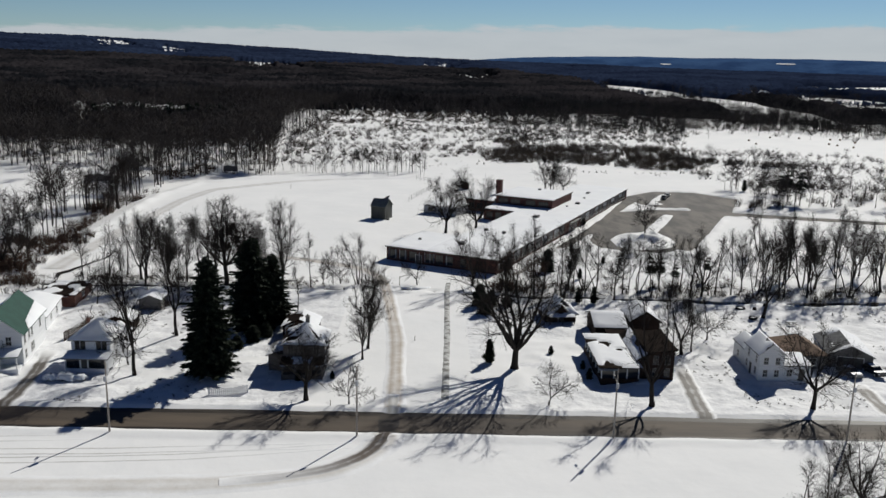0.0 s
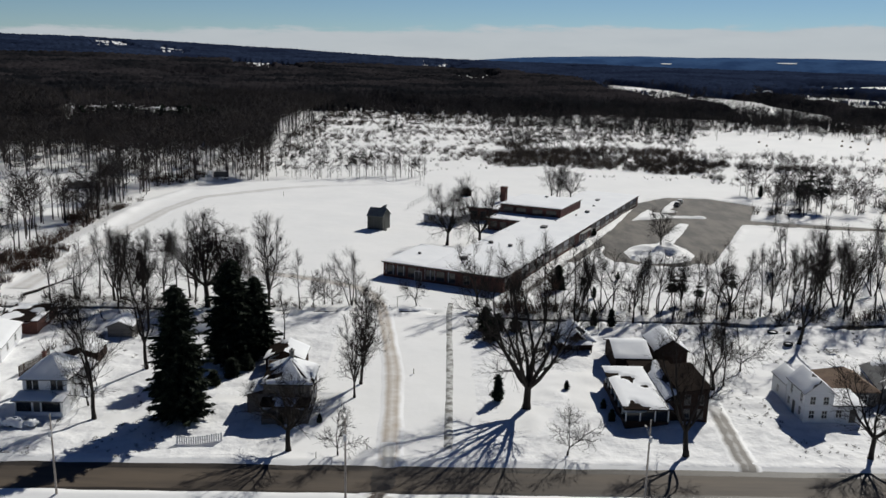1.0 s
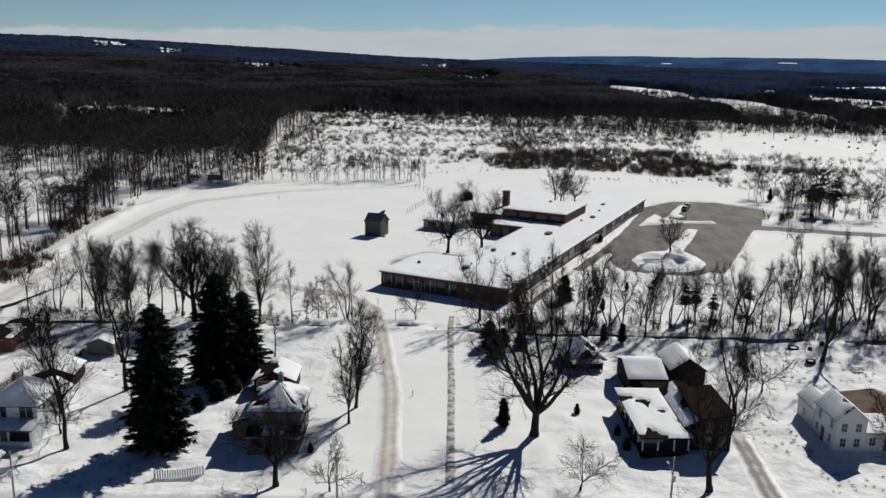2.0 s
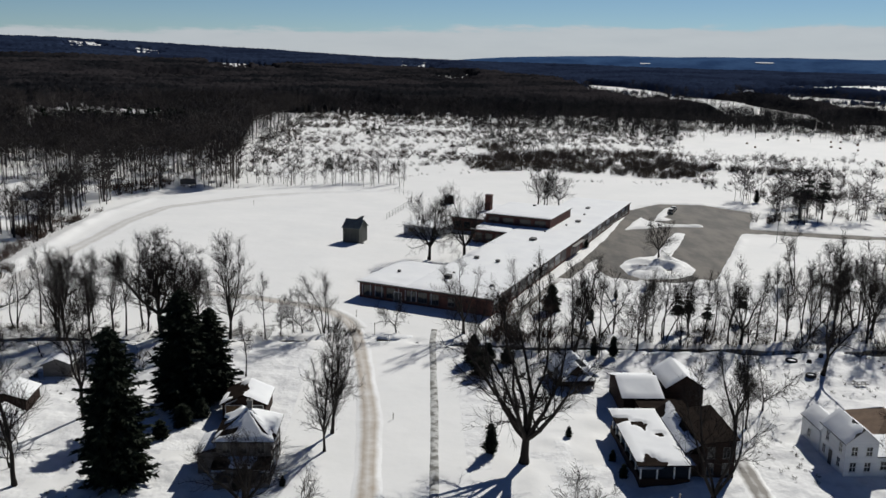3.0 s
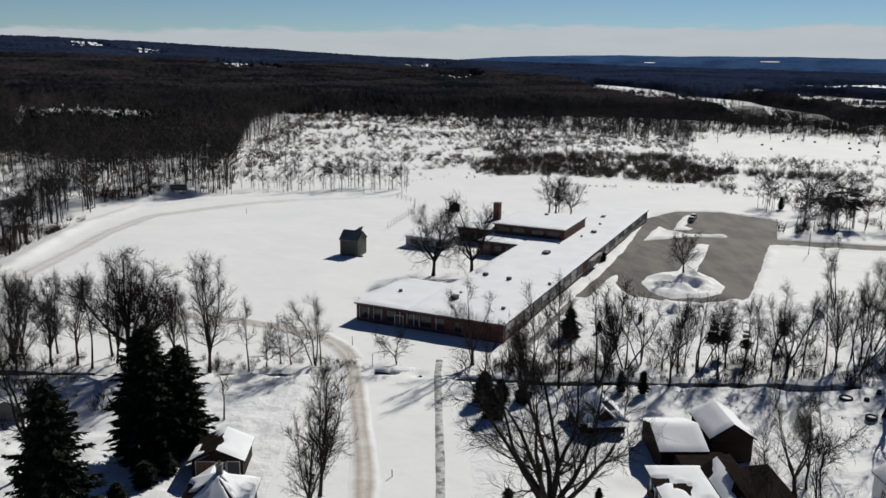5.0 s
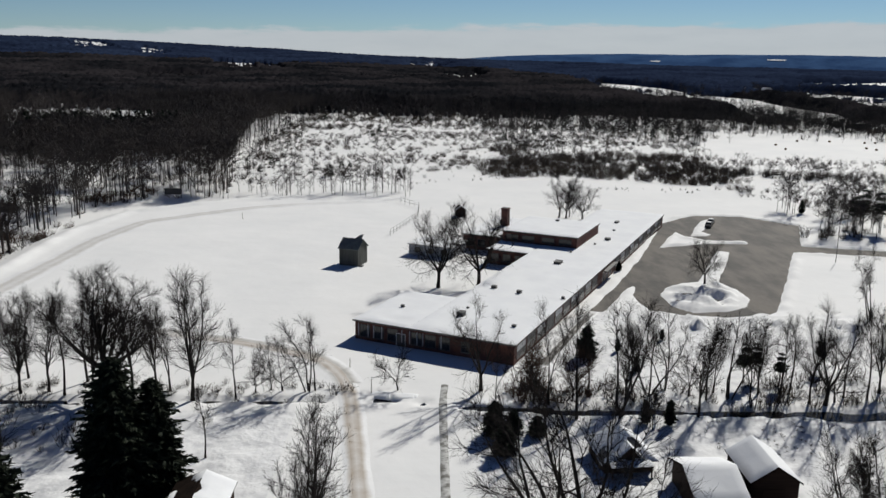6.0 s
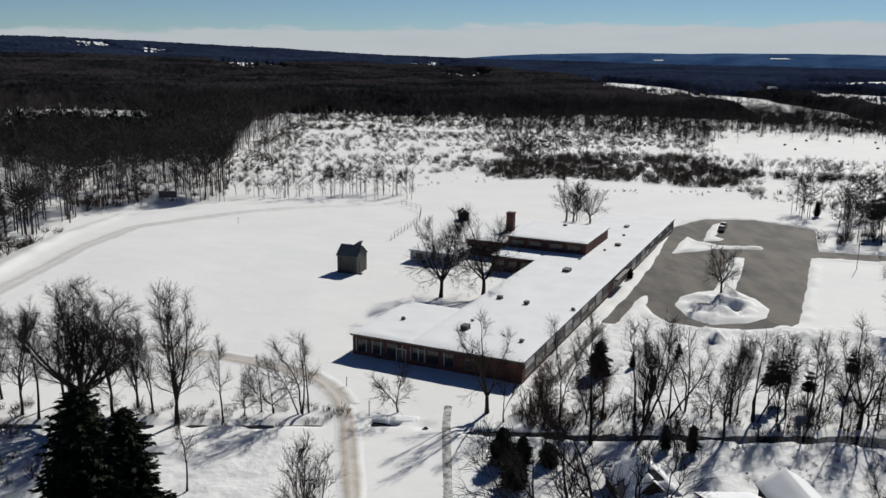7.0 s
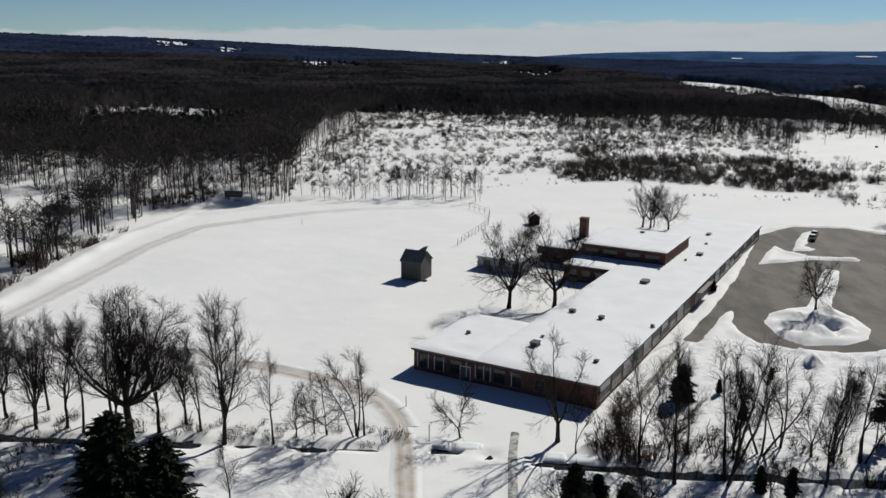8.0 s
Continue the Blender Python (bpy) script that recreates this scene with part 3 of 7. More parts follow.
# ---- parts of buildings ----
def face_matrix(face, at):
    """The pose of a wall face: x along it, y out of it. face: front (-y), back, left (-x), right."""
    turn = {"front": 180, "back": 0, "left": 90, "right": -90}[face]
    return pose(*at, 0, 0, turn)


def window(parent, face, at, w, h, frame_mat=None, bars=1, sill=True, glass=None, name="window"):
    """A frame with its pane set back; at: the middle of its lower edge on the wall."""
    m = face_matrix(face, at)
    g, t = Geo(), 0.07
    ring = [(-w / 2 - t, -t), (w / 2 + t, -t), (w / 2 + t, h + t), (-w / 2 - t, h + t)]
    hole = [(-w / 2, 0), (w / 2, 0), (w / 2, h), (-w / 2, h)]
    g.v = [(x, y, z) for y in (0.05, -0.02) for loop in (ring, hole) for x, z in loop]
    for i in range(4):
        j = (i + 1) % 4
        g.f += [(i, 4 + i, 4 + j, j), (8 + i, 8 + j, 12 + j, 12 + i), (i, j, 8 + j, 8 + i), (4 + i, 12 + i, 12 + j, 4 + j)]
    ob = part(name, g, frame_mat or WHITE_TRIM, parent)
    ob.matrix_local = m
    for i in range(bars):
        x = -w / 2 + w * (i + 1) / (bars + 1)
        part("glazing_bar", Geo().box(x - 0.025, x + 0.025, 0.014, 0.035, 0.002, h - 0.002), frame_mat or WHITE_TRIM, ob)
    part("meeting_rail", Geo().box(-w / 2 + 0.002, w / 2 - 0.002, 0.014, 0.042, h * 0.5 - 0.03, h * 0.5 + 0.03), frame_mat or WHITE_TRIM, ob)
    part("pane", Geo().box(-w / 2 + 0.004, w / 2 - 0.004, 0.002, 0.012, 0.004, h - 0.004), glass or GLASS, ob)
    if sill:
        part("sill", Geo().box(-w / 2 - 0.14, w / 2 + 0.14, 0.0, 0.13, -0.16, -t - 0.003), frame_mat or WHITE_TRIM, ob)
    return ob


def door(parent, face, at, w=0.95, h=2.05, mat=None):
    ob = part("door", Geo().box(-w / 2, w / 2, 0, 0.05, 0, h), mat or DARK_METAL, parent)
    ob.matrix_local = face_matrix(face, at)
    f = Geo().box(-w / 2 - 0.1, -w / 2 - 0.002, 0, 0.07, 0, h + 0.1).box(w / 2 + 0.002, w / 2 + 0.1, 0, 0.07, 0, h + 0.1).box(-w / 2 - 0.002, w / 2 + 0.002, 0, 0.07, h + 0.002, h + 0.1)
    part("door_frame", f, WHITE_TRIM, ob)
    part("handle", Geo().box(w * 0.34, w * 0.42, 0.05, 0.10, 0.98, 1.06), DARK_METAL, ob)
    return ob


def drift(corners, thick=0.22, seed=0, ragged=0.35, gap=0.0, inset=0.06, cells=0.55):
    """Lying snow on a plane with the given three or four corners: a sheet with a soft ragged rim. gap: the share that has melted off."""
    c = [Vector(p) for p in corners]
    if len(c) == 3:
        c = [c[0], c[1], c[2], c[2]]
    lu = max((c[1] - c[0]).length, (c[2] - c[3]).length)
    lv = max((c[3] - c[0]).length, (c[2] - c[1]).length)
    n, k = max(3, min(90, int(lu / cells))), max(3, min(90, int(lv / cells)))
    rng = np.random.RandomState(seed)
    U, W = np.meshgrid(np.linspace(0, 1, n + 1), np.linspace(0, 1, k + 1))
    P = ((1 - U) * (1 - W))[..., None] * np.array(c[0]) + (U * (1 - W))[..., None] * np.array(c[1]) + (U * W)[..., None] * np.array(c[2]) + ((1 - U) * W)[..., None] * np.array(c[3])
    rim = np.minimum(np.minimum(U, 1 - U) * lu, np.minimum(W, 1 - W) * lv)
    nz = vnoise(U * lu + 31 * seed, W * lv + 7 * seed, 2.4, seed, 3)
    T = thick * (smooth(0, 0.45, rim) * (0.8 + 0.35 * nz)) - 0.002
    if gap:
        bare = vnoise(U * lu + 13 * seed, W * lv, 3.2, seed + 5, 3)
        T = T - (thick + 0.25) * smooth(1 - 2 * gap - 0.06, 1 - 2 * gap + 0.06, bare)
    g = Geo()
    P[..., 2] += T + 0.004
    g.v = [tuple(p) for p in P.reshape(-1, 3)]
    s = n + 1
    g.f = [(j * s + i, j * s + i + 1, (j + 1) * s + i + 1, (j + 1) * s + i) for j in range(k) for i in range(n)]
    return g


def gable_house(w, d, eave, ridge, wall_mat, roof_mat, parent, over=0.35, base=0.4, snow=(0.0, 0.0), seed=1, y0=0.0, x0=0.0, name="", z0=0.0):
    """Walls, gables and a two-sided roof whose ridge runs along y. snow: share melted off the left and right slopes; None: no snow."""
    x1, y1, xm = x0 + w, y0 + d, x0 + w / 2
    wall = Geo()
    for y in (y0, y1):
        wall.add([(x0, y, z0), (x1, y, z0), (x1, y, eave), (xm, y, ridge), (x0, y, eave)], [(0, 1, 2, 3, 4) if y == y0 else (4, 3, 2, 1, 0)])
    wall.add([(x0, y0, z0), (x0, y1, z0), (x0, y1, eave), (x0, y0, eave)], [(0, 3, 2, 1)])
    wall.add([(x1, y0, z0), (x1, y1, z0), (x1, y1, eave), (x1, y0, eave)], [(0, 1, 2, 3)])
    part("wall", wall, wall_mat, parent)
    k = (ridge - eave) / (w / 2)
    for side, (xe, sg) in enumerate(((x0 - over, -1), (x1 + over, 1))):
        ze = eave - over * k
        c = [(xe, y0 - over, ze + 0.12), (xe, y1 + over, ze + 0.12), (xm, y1 + over, ridge + 0.12), (xm, y0 - over, ridge + 0.12)]
        if sg > 0:
            c = [c[3], c[2], c[1], c[0]]
        rf = part("roof", Geo().slab(c[::-1], 0.12), roof_mat, parent)
        part("bargeboard", Geo().slab([(xe, y0 - over - 0.03, ze + 0.10), (xm, y0 - over - 0.03, ridge + 0.10), (xm, y0 - over - 0.004, ridge + 0.10), (xe, y0 - over - 0.004, ze + 0.10)][::sg], 0.2), WHITE_TRIM if wall_mat is WHITE_SIDING else roof_mat, rf)
        if snow[side] is not None:
            q = [Vector(p) + Vector((0, 0, 0.004)) for p in c]
            part("roof_snow", drift(q, 0.2, seed + side, gap=snow[side]), ROOF_SNOW, rf, "lying snow", smooth=True)
    return x0, x1, y0, y1


def hip_house(w, d, eave, peak, wall_mat, roof_mat, parent, over=0.45, snow=(0.0, 0.0, 0.0, 0.0), seed=1, ridge_len=0.0):
    wall = Geo().box(0, w, 0, d, -0.5, eave)
    part("wall", wall, wall_mat, parent)
    cx, ya, yb = w / 2, d / 2 - ridge_len / 2, d / 2 + ridge_len / 2
    k = over * (peak - eave) / (w / 2)
    z = eave - k + 0.14
    A, B, C, D = (-over, -over, z), (w + over, -over, z), (w + over, d + over, z), (-over, d + over, z)
    E, F = (cx, ya, peak + 0.14), (cx, yb + 0.01, peak + 0.14)
    part("soffit", Geo().slab([A, B, C, D], 0.12), roof_mat, parent)
    sides = ([A, B, E, E], [B, C, F, E], [C, D, F, F], [D, A, E, F])
    for i, q in enumerate(sides):
        q = [Vector(p) + Vector((0, 0, 0.004)) for p in q]
        poly = q if (q[2] - q[3]).length > 0.02 else q[:3]
        rf = part("roof", Geo().slab(poly, 0.10), roof_mat, parent)
        if snow[i] is not None:
            part("roof_snow", drift([p + Vector((0, 0, 0.006)) for p in q], 0.18, seed + i, gap=snow[i], cells=0.4), ROOF_SNOW, rf, "lying snow", smooth=True)


def lean_roof(parent, x0, x1, y0, y1, z_low, z_high, mat, seed=3, snow=0.0, name="porch_roof", thick=0.16):
    """A single slope that falls towards -y."""
    c = [(x0, y0, z_low), (x1, y0, z_low), (x1, y1, z_high), (x0, y1, z_high)]
    ob = part(name, Geo().slab(c, thick), mat, parent)
    if snow is not None:
        part("roof_snow", drift([Vector(p) + Vector((0, 0, 0.005)) for p in c], 0.2, seed, gap=snow), ROOF_SNOW, ob, "lying snow", smooth=True)
    return ob


def chimney(parent, x, y, z0, z1, s=0.55, mat=None):
    ob = part("chimney", Geo().box(x - s / 2, x + s / 2, y - s / 2, y + s / 2, z0, z1).box(x - s / 2 - 0.07, x + s / 2 + 0.07, y - s / 2 - 0.07, y + s / 2 + 0.07, z1 + 0.002, z1 + 0.15), mat or BRICK, parent)
    part("flue", Geo().tube((x, y, z1 + 0.15), (x, y, z1 + 0.45), 0.12, 0.11, 8), DARK_METAL, ob)
    return ob


# ---- the school ----
SCHOOL = pose(16.6, 192.2, 0, 0, 0, 63.96)
EAVE = 3.35
school = thing("school_building", SCHOOL, "single-storey red brick school with flat snow-covered roofs", "school")


def flat_block(x0, x1, y0, y1, z0, z1, wall_mat, seed, trim=True, parent=None, over=0.35, snow_gap=0.0):
    parent = parent or school
    part("wall", Geo().box(x0, x1, y0, y1, z0, z1), wall_mat, parent)
    rf = part("roof", Geo().box(x0 - over, x1 + over, y0 - over, y1 + over, z1 + 0.003, z1 + 0.30), FASCIA, parent, "flat roof with a grey fascia")
    z = z1 + 0.30
    c = [(x0 - over, y0 - over, z), (x1 + over, y0 - over, z), (x1 + over, y1 + over, z), (x0 - over, y1 + over, z)]
    part("roof_snow", drift(c, 0.24, seed, cells=0.8, gap=snow_gap), ROOF_SNOW, rf, "smooth lying snow", smooth=True)


flat_block(0, 129, 0, 18.7, -0.8, EAVE, BRICK, 1)
flat_block(0.004, 20, 19.41, 29.6, -0.8, EAVE, BRICK, 2)
part("wall", Geo().box(0, 20, 18.7, 19.41, -0.8, EAVE), BRICK, school)
flat_block(62.5, 74, 19.41, 29.4, -0.8, EAVE, BRICK, 3)
flat_block(71.5, 92, 10.0, 29.0, EAVE + 0.5, 6.3, BRICK, 4)
flat_block(74.8, 100, 29.9, 41.0, -0.8, 3.7, BRICK, 5)
flat_block(74.75, 100, 19.41, 29.1, -0.8, EAVE - 0.05, BRICK, 6)

# front: groups of tall windows with pale mullion panels, and a bare brick end
for b0 in (27.6, 24.9, 22.2, 17.6, 15.0, 12.4):
    window(school, "left", (0, b0, 0.75), 1.9, 2.1, DARK_METAL, bars=2)
for b0 in (28.9, 27.0, 25.9, 24.3, 20.4, 18.9, 17.5, 16.4, 13.0):
    part("mullion_panel", Geo().box(-0.09, -0.004, b0 - 0.08, b0 + 0.08, 0.75, 2.95), PALE_WALL, school, "pale mullion panel")
window(school, "left", (0, 8.6, 0.9), 1.4, 1.7, PANEL)
door(school, "left", (0, 20.6, 0.0), 1.6, 2.2)
# long side: bays of windows between brick piers
for i in range(24):
    a = 3.4 + i * 5.25
    if 52 < a < 70:
        continue
    ob = window(school, "front", (a, 0, 0.85), 4.3, 2.15, PANEL, bars=4, glass=GLASS if i % 3 else PANEL)
    part("blind", Geo().box(-2.1, 2.1, 0.014, 0.022, 1.1, 2.12), PANEL if i % 2 else WHITE_TRIM, ob, "half-drawn pale blind")
# the entrance under a shallow canopy
part("canopy", Geo().box(56.5, 66.5, -1.3, -0.36, 2.8, 3.0), FASCIA, school, "shallow flat entrance canopy")
for a in (58.5, 61.5, 64.5):
    door(school, "front", (a, 0, 0.0), 1.7, 2.2)
for b0 in (26.5, 22.3, 17.2, 12.9):
    window(school, "left", (71.5, b0, 4.45), 3.0, 1.25, DARK_METAL, bars=1)
for b0 in (21.5, 24.5, 27.5):
    window(school, "left", (62.5, b0, 0.9), 1.8, 1.7, DARK_METAL)
for b0 in (32.5, 36.0, 39.0):
    window(school, "left", (74.8, b0, 1.0), 1.8, 1.7, DARK_METAL)
stack_part = part("chimney", Geo().box(87.2, 89.0, 33.6, 35.4, 3.7, 8.8).box(87.05, 89.15, 33.45, 35.55, 8.802, 9.0), BRICK, school, "square brick boiler chimney")
part("cap", Geo().box(87.5, 88.7, 33.9, 35.1, 9.0, 9.1), DARK_METAL, stack_part)


def roof_unit(x, y, z, sx, sy, h, label):
    ob = part("roof_vent", Geo().box(-sx / 2, sx / 2, -sy / 2, sy / 2, 0, h * 0.7).box(-sx / 2 - 0.06, sx / 2 + 0.06, -sy / 2 - 0.06, sy / 2 + 0.06, h * 0.7 + 0.002, h), DARK_METAL, school, label)
    ob.location = SCHOOL.inverted() @ Vector((x, y, z))
    part("curb", Geo().box(-sx / 2 - 0.15, sx / 2 + 0.15, -sy / 2 - 0.15, sy / 2 + 0.15, -0.5, -0.004), FASCIA, ob)
    return ob


for x, y, sx, sy, h in ((16.1, 225.3, 0.9, 0.9, 0.5), (20.7, 221.7, 0.9, 0.8, 0.55), (32.3, 246.5, 2.2, 1.4, 0.5), (48.8, 271.4, 1.4, 1.2, 0.5), (56.3, 294.0, 2.0, 1.0, 0.4), (28.7, 218.1, 0.5, 0.5, 0.4),
                        (8.7, 207.1, 1.5, 1.1, 0.7), (-1.8, 212.0, 0.5, 0.5, 0.4), (17.4, 200.6, 0.6, 0.6, 0.4), (10.1, 211.2, 0.4, 0.4, 0.3), (37.0, 257.0, 0.4, 0.4, 0.3), (44.5, 266.0, 0.5, 0.4, 0.3), (53.0, 283.0, 0.6, 0.5, 0.3)):
    roof_unit(x, y, EAVE + 0.5, sx, sy, h, "low dark roof vent")
roof_unit(37.4, 280.6, 6.72, 0.9, 0.8, 0.4, "low dark roof vent")
for x, y in ((22.6, 271.5), (26.0, 281.0)):
    roof_unit(x, y, EAVE + 0.5, 1.8, 1.4, 1.1, "dark ventilation unit")

annex = thing("classroom_annex", SCHOOL @ pose(61.8, 38.6, 0), "pale grey prefabricated classroom with a snowy roof", "classroom")
part("wall", Geo().box(0, 9.2, 0, 11.6, -0.6, 2.7), PALE_WALL, annex)
arf = part("roof", Geo().slab([(-0.3, -0.3, 2.85), (9.5, -0.3, 2.85), (9.5, 11.9, 2.85), (-0.3, 11.9, 2.85)], 0.14), FASCIA, annex)
part("roof_snow", drift([(-0.3, -0.3, 2.855), (9.5, -0.3, 2.855), (9.5, 11.9, 2.855), (-0.3, 11.9, 2.855)], 0.25, 12), ROOF_SNOW, arf, smooth=True)
for b0 in (2.0, 5.5, 9.2):
    window(annex, "left", (0, b0, 1.0), 1.5, 1.1, DARK_METAL)
door(annex, "front", (2.0, 0, 0.0))

# ---- the houses along the road ----
# white hip-roofed house
ha = thing("house", pose(-56.25, 127.25, 0), "white two-storey house with a hipped roof and front porch", "house", "houses along the road")
hip_house(6.2, 7.0, 5.0, 7.2, WHITE_SIDING, GREY_ROOF, ha, snow=(0.0, 0.12, 0.0, 0.2), seed=21, ridge_len=1.0)
for x in (0.95, 1.85, 4.35, 5.25):
    window(ha, "front", (x, 0, 3.35), 0.62, 1.25, DARK_METAL)
for y, z in ((2.0, 3.4), (5.0, 3.4), (2.4, 1.0), (5.2, 1.0)):
    window(ha, "right", (6.2, y, z), 0.7, 1.35)
part("porch_base", Geo().box(-0.2, 6.4, -2.4, -0.005, -0.5, 0.85), WHITE_SIDING, ha)
for x in (-0.1, 2.2, 3.4, 6.2):
    part("porch_post", Geo().box(x - 0.1, x + 0.1, -2.36, -2.16, 0.852, 2.5), WHITE_TRIM, ha)
part("porch_screen", Geo().box(0.0, 6.2, -2.2, -2.16, 0.854, 2.48), GLASS, ha, "dark screened porch opening")
part("porch_side", Geo().box(6.2, 6.38, -2.1, -0.01, 0.852, 2.5), WHITE_SIDING, ha)
lean_roof(ha, -0.5, 6.7, -2.8, -0.006, 2.62, 3.1, GREY_ROOF, 25)
gable_house(4.6, 5.0, 2.7, 3.9, WHITE_SIDING, GREY_ROOF, ha, 0.3, snow=(0.0, 0.0), seed=27, y0=7.5, x0=0.8, z0=-0.5)
chimney(ha, -0.6, 8.6, -0.4, 5.6, 0.5)
door(ha, "front", (2.8, -2.2, 0.3), 0.9, 2.1)

# white house under a green metal roof
hb = thing("house", pose(-64.15, 127.55, 0, 0, 0, 10) @ pose(-8.0, 0, 0), "white two-storey house with a green metal roof", "house", "houses along the road")
gable_house(8.0, 13.6, 5.6, 8.9, WHITE_SIDING, GREEN_ROOF, hb, 0.4, snow=(0.6, None), seed=31, z0=-0.5)
part("roof_snow", drift([(8.42, 2.6, 5.44), (8.42, 13.9, 5.44), (6.5, 13.9, 7.02), (7.4, 4.6, 6.28)], 0.24, 34, gap=0.05), ROOF_SNOW, hb, "lying snow", smooth=True)
for y, z in ((1.5, 3.5), (3.9, 3.5), (5.6, 3.5), (10.5, 3.5), (1.6, 1.0), (5.0, 1.0), (5.9, 1.0)):
    window(hb, "right", (8.0, y, z), 0.75, 1.4)
for x in (1.8, 6.0):
    window(hb, "front", (x, 0, 3.6), 0.8, 1.4)
part("porch_base", Geo().box(0.2, 7.8, -2.6, -0.005, -0.5, 0.5), WHITE_SIDING, hb)
for x in (0.4, 2.8, 5.2, 7.6):
    part("porch_post", Geo().box(x - 0.08, x + 0.08, -2.5, -2.34, 0.502, 2.5), WHITE_TRIM, hb)
lean_roof(hb, 0, 8.0, -2.9, -0.006, 2.65, 3.2, GREEN_ROOF, 33)
# its long white garage and the red brick building behind
gb = thing("garage", pose(-77.65, 143.35, 0, 0, 0, 12), "long white garage under thick roof snow", "garage")
gable_house(9.5, 13.5, 2.6, 3.8, WHITE_SIDING, GREY_ROOF, gb, 0.3, snow=(0.0, 0.0), seed=35, z0=-0.5)
window(gb, "right", (9.5, 4.0, 1.0), 0.9, 1.0)
window(gb, "right", (9.5, 9.0, 1.0), 0.9, 1.0)
rb = thing("outbuilding", pose(-76.61, 160, 0, 0, 0, 4), "low red brick outbuilding with a dark roof", "outbuilding")
part("wall", Geo().box(0, 7.2, 0, 10.5, -0.5, 2.2), BRICK, rb)
rr = part("roof", Geo().box(-0.3, 7.5, -0.3, 10.8, 2.203, 2.4), BROWN_ROOF, rb)
part("roof_snow", drift([(-0.3, -0.3, 2.4), (7.5, -0.3, 2.4), (7.5, 10.8, 2.4), (-0.3, 10.8, 2.4)], 0.2, 37, gap=0.42), ROOF_SNOW, rr, smooth=True)
door(rb, "front", (2.0, 0, 0), 2.2, 1.9)
window(rb, "right", (7.2, 5, 0.9), 1.2, 0.8)

# dark grey hip-roofed house
hc = thing("house", pose(-22.35, 126.45, 0), "dark grey weathered two-storey house with a hipped roof", "house", "houses along the road")
hip_house(6.5, 7.2, 5.2, 7.4, DARK_SIDING, BROWN_ROOF, hc, snow=(0.46, 0.40, 0.3, 0.44), seed=41, ridge_len=0.6)
for x in (1.2, 3.2, 5.3):
    window(hc, "front", (x, 0, 3.4), 0.8, 1.3, GREY_SIDING)
for y, z in ((2.0, 3.4), (5.0, 3.4), (2.2, 1.0), (5.2, 1.0)):
    window(hc, "right", (6.5, y, z), 0.75, 1.35)
part("porch_base", Geo().box(0.0, 6.5, -2.2, -0.005, -0.5, 0.7), DARK_SIDING, hc)
for x in (0.15, 2.2, 4.3, 6.35):
    part("porch_post", Geo().box(x - 0.09, x + 0.09, -2.15, -1.97, 0.702, 2.45), GREY_SIDING, hc)
lean_roof(hc, -0.2, 6.7, -2.4, -0.006, 2.6, 3.0, BROWN_ROOF, 45, 0.5)
chimney(hc, 3.4, 4.0, 6.2, 8.4, 0.6, STONE)
gable_house(4.0, 3.6, 3.0, 4.4, DARK_SIDING, BROWN_ROOF, hc, 0.3, snow=(0.1, 0.0), seed=47, y0=7.7, x0=-1.0, z0=-0.5)
part("wall", Geo().box(-2.6, -0.004, 1.2, 6.4, -0.5, 2.9), DARK_SIDING, hc)
lean_l = part("side_roof", Geo().slab([(-3.0, 0.9, 2.75), (-0.004, 0.9, 3.7), (-0.004, 6.7, 3.7), (-3.0, 6.7, 2.75)], 0.15), BROWN_ROOF, hc)
part("roof_snow", drift([(-3.0, 0.9, 2.755), (-0.01, 0.9, 3.705), (-0.01, 6.7, 3.705), (-3.0, 6.7, 2.755)], 0.2, 49, gap=0.25), ROOF_SNOW, lean_l, "lying snow", smooth=True)
window(hc, "left", (-2.6, 3.8, 0.9), 0.8, 1.2, GREY_SIDING)
gc = thing("garage", pose(-25.35, 143.45, 0), "brown wooden garage with a snow-laden roof", "garage")
gable_house(6.0, 5.8, 2.4, 3.7, BROWN_WOOD, BROWN_ROOF, gc, 0.35, snow=(0.62, 0.2), seed=51, z0=-0.5)
door(gc, "front", (1.6, 0, 0), 2.2, 2.1, TAN_WOOD)
door(gc, "front", (4.9, 0, 0), 1.4, 2.1)
window(gc, "front", (3.6, 0, 1.1), 0.7, 0.9)

# dark brown house with a long enclosed porch, a back wing and a barn
hd = thing("house", pose(28.45, 125.15, 0), "dark brown wooden house with a long snow-roofed enclosed porch", "house", "houses along the road")
part("wall", Geo().box(7.9, 12.0, 1.4, 11.2, -0.5, 4.7), BROWN_WOOD, hd)
part("roof", Geo().slab([(7.5, 1.0, 4.85), (12.3, 1.0, 5.45), (12.3, 11.6, 5.45), (7.5, 11.6, 4.85)], 0.16), BROWN_ROOF, hd, "bare dark low-pitched roof")
part("parapet", Geo().add([(7.9, 1.4, 4.7), (12.0, 1.4, 4.7), (12.0, 1.4, 5.24), (7.9, 1.4, 4.72), (7.9, 1.6, 4.7), (12.0, 1.6, 4.7), (12.0, 1.6, 5.24), (7.9, 1.6, 4.72)], [(0, 1, 2, 3), (7, 6, 5, 4), (1, 5, 6, 2)]), BROWN_WOOD, hd)
for x, z in ((9.0, 2.9), (10.9, 2.9), (9.0, 0.8), (10.9, 0.8)):
    window(hd, "front", (x, 1.4, z), 0.75, 1.3, GREY_SIDING)
part("wall", Geo().box(6.2, 7.895, 1.8, 15.0, -0.5, 3.1), BROWN_WOOD, hd)
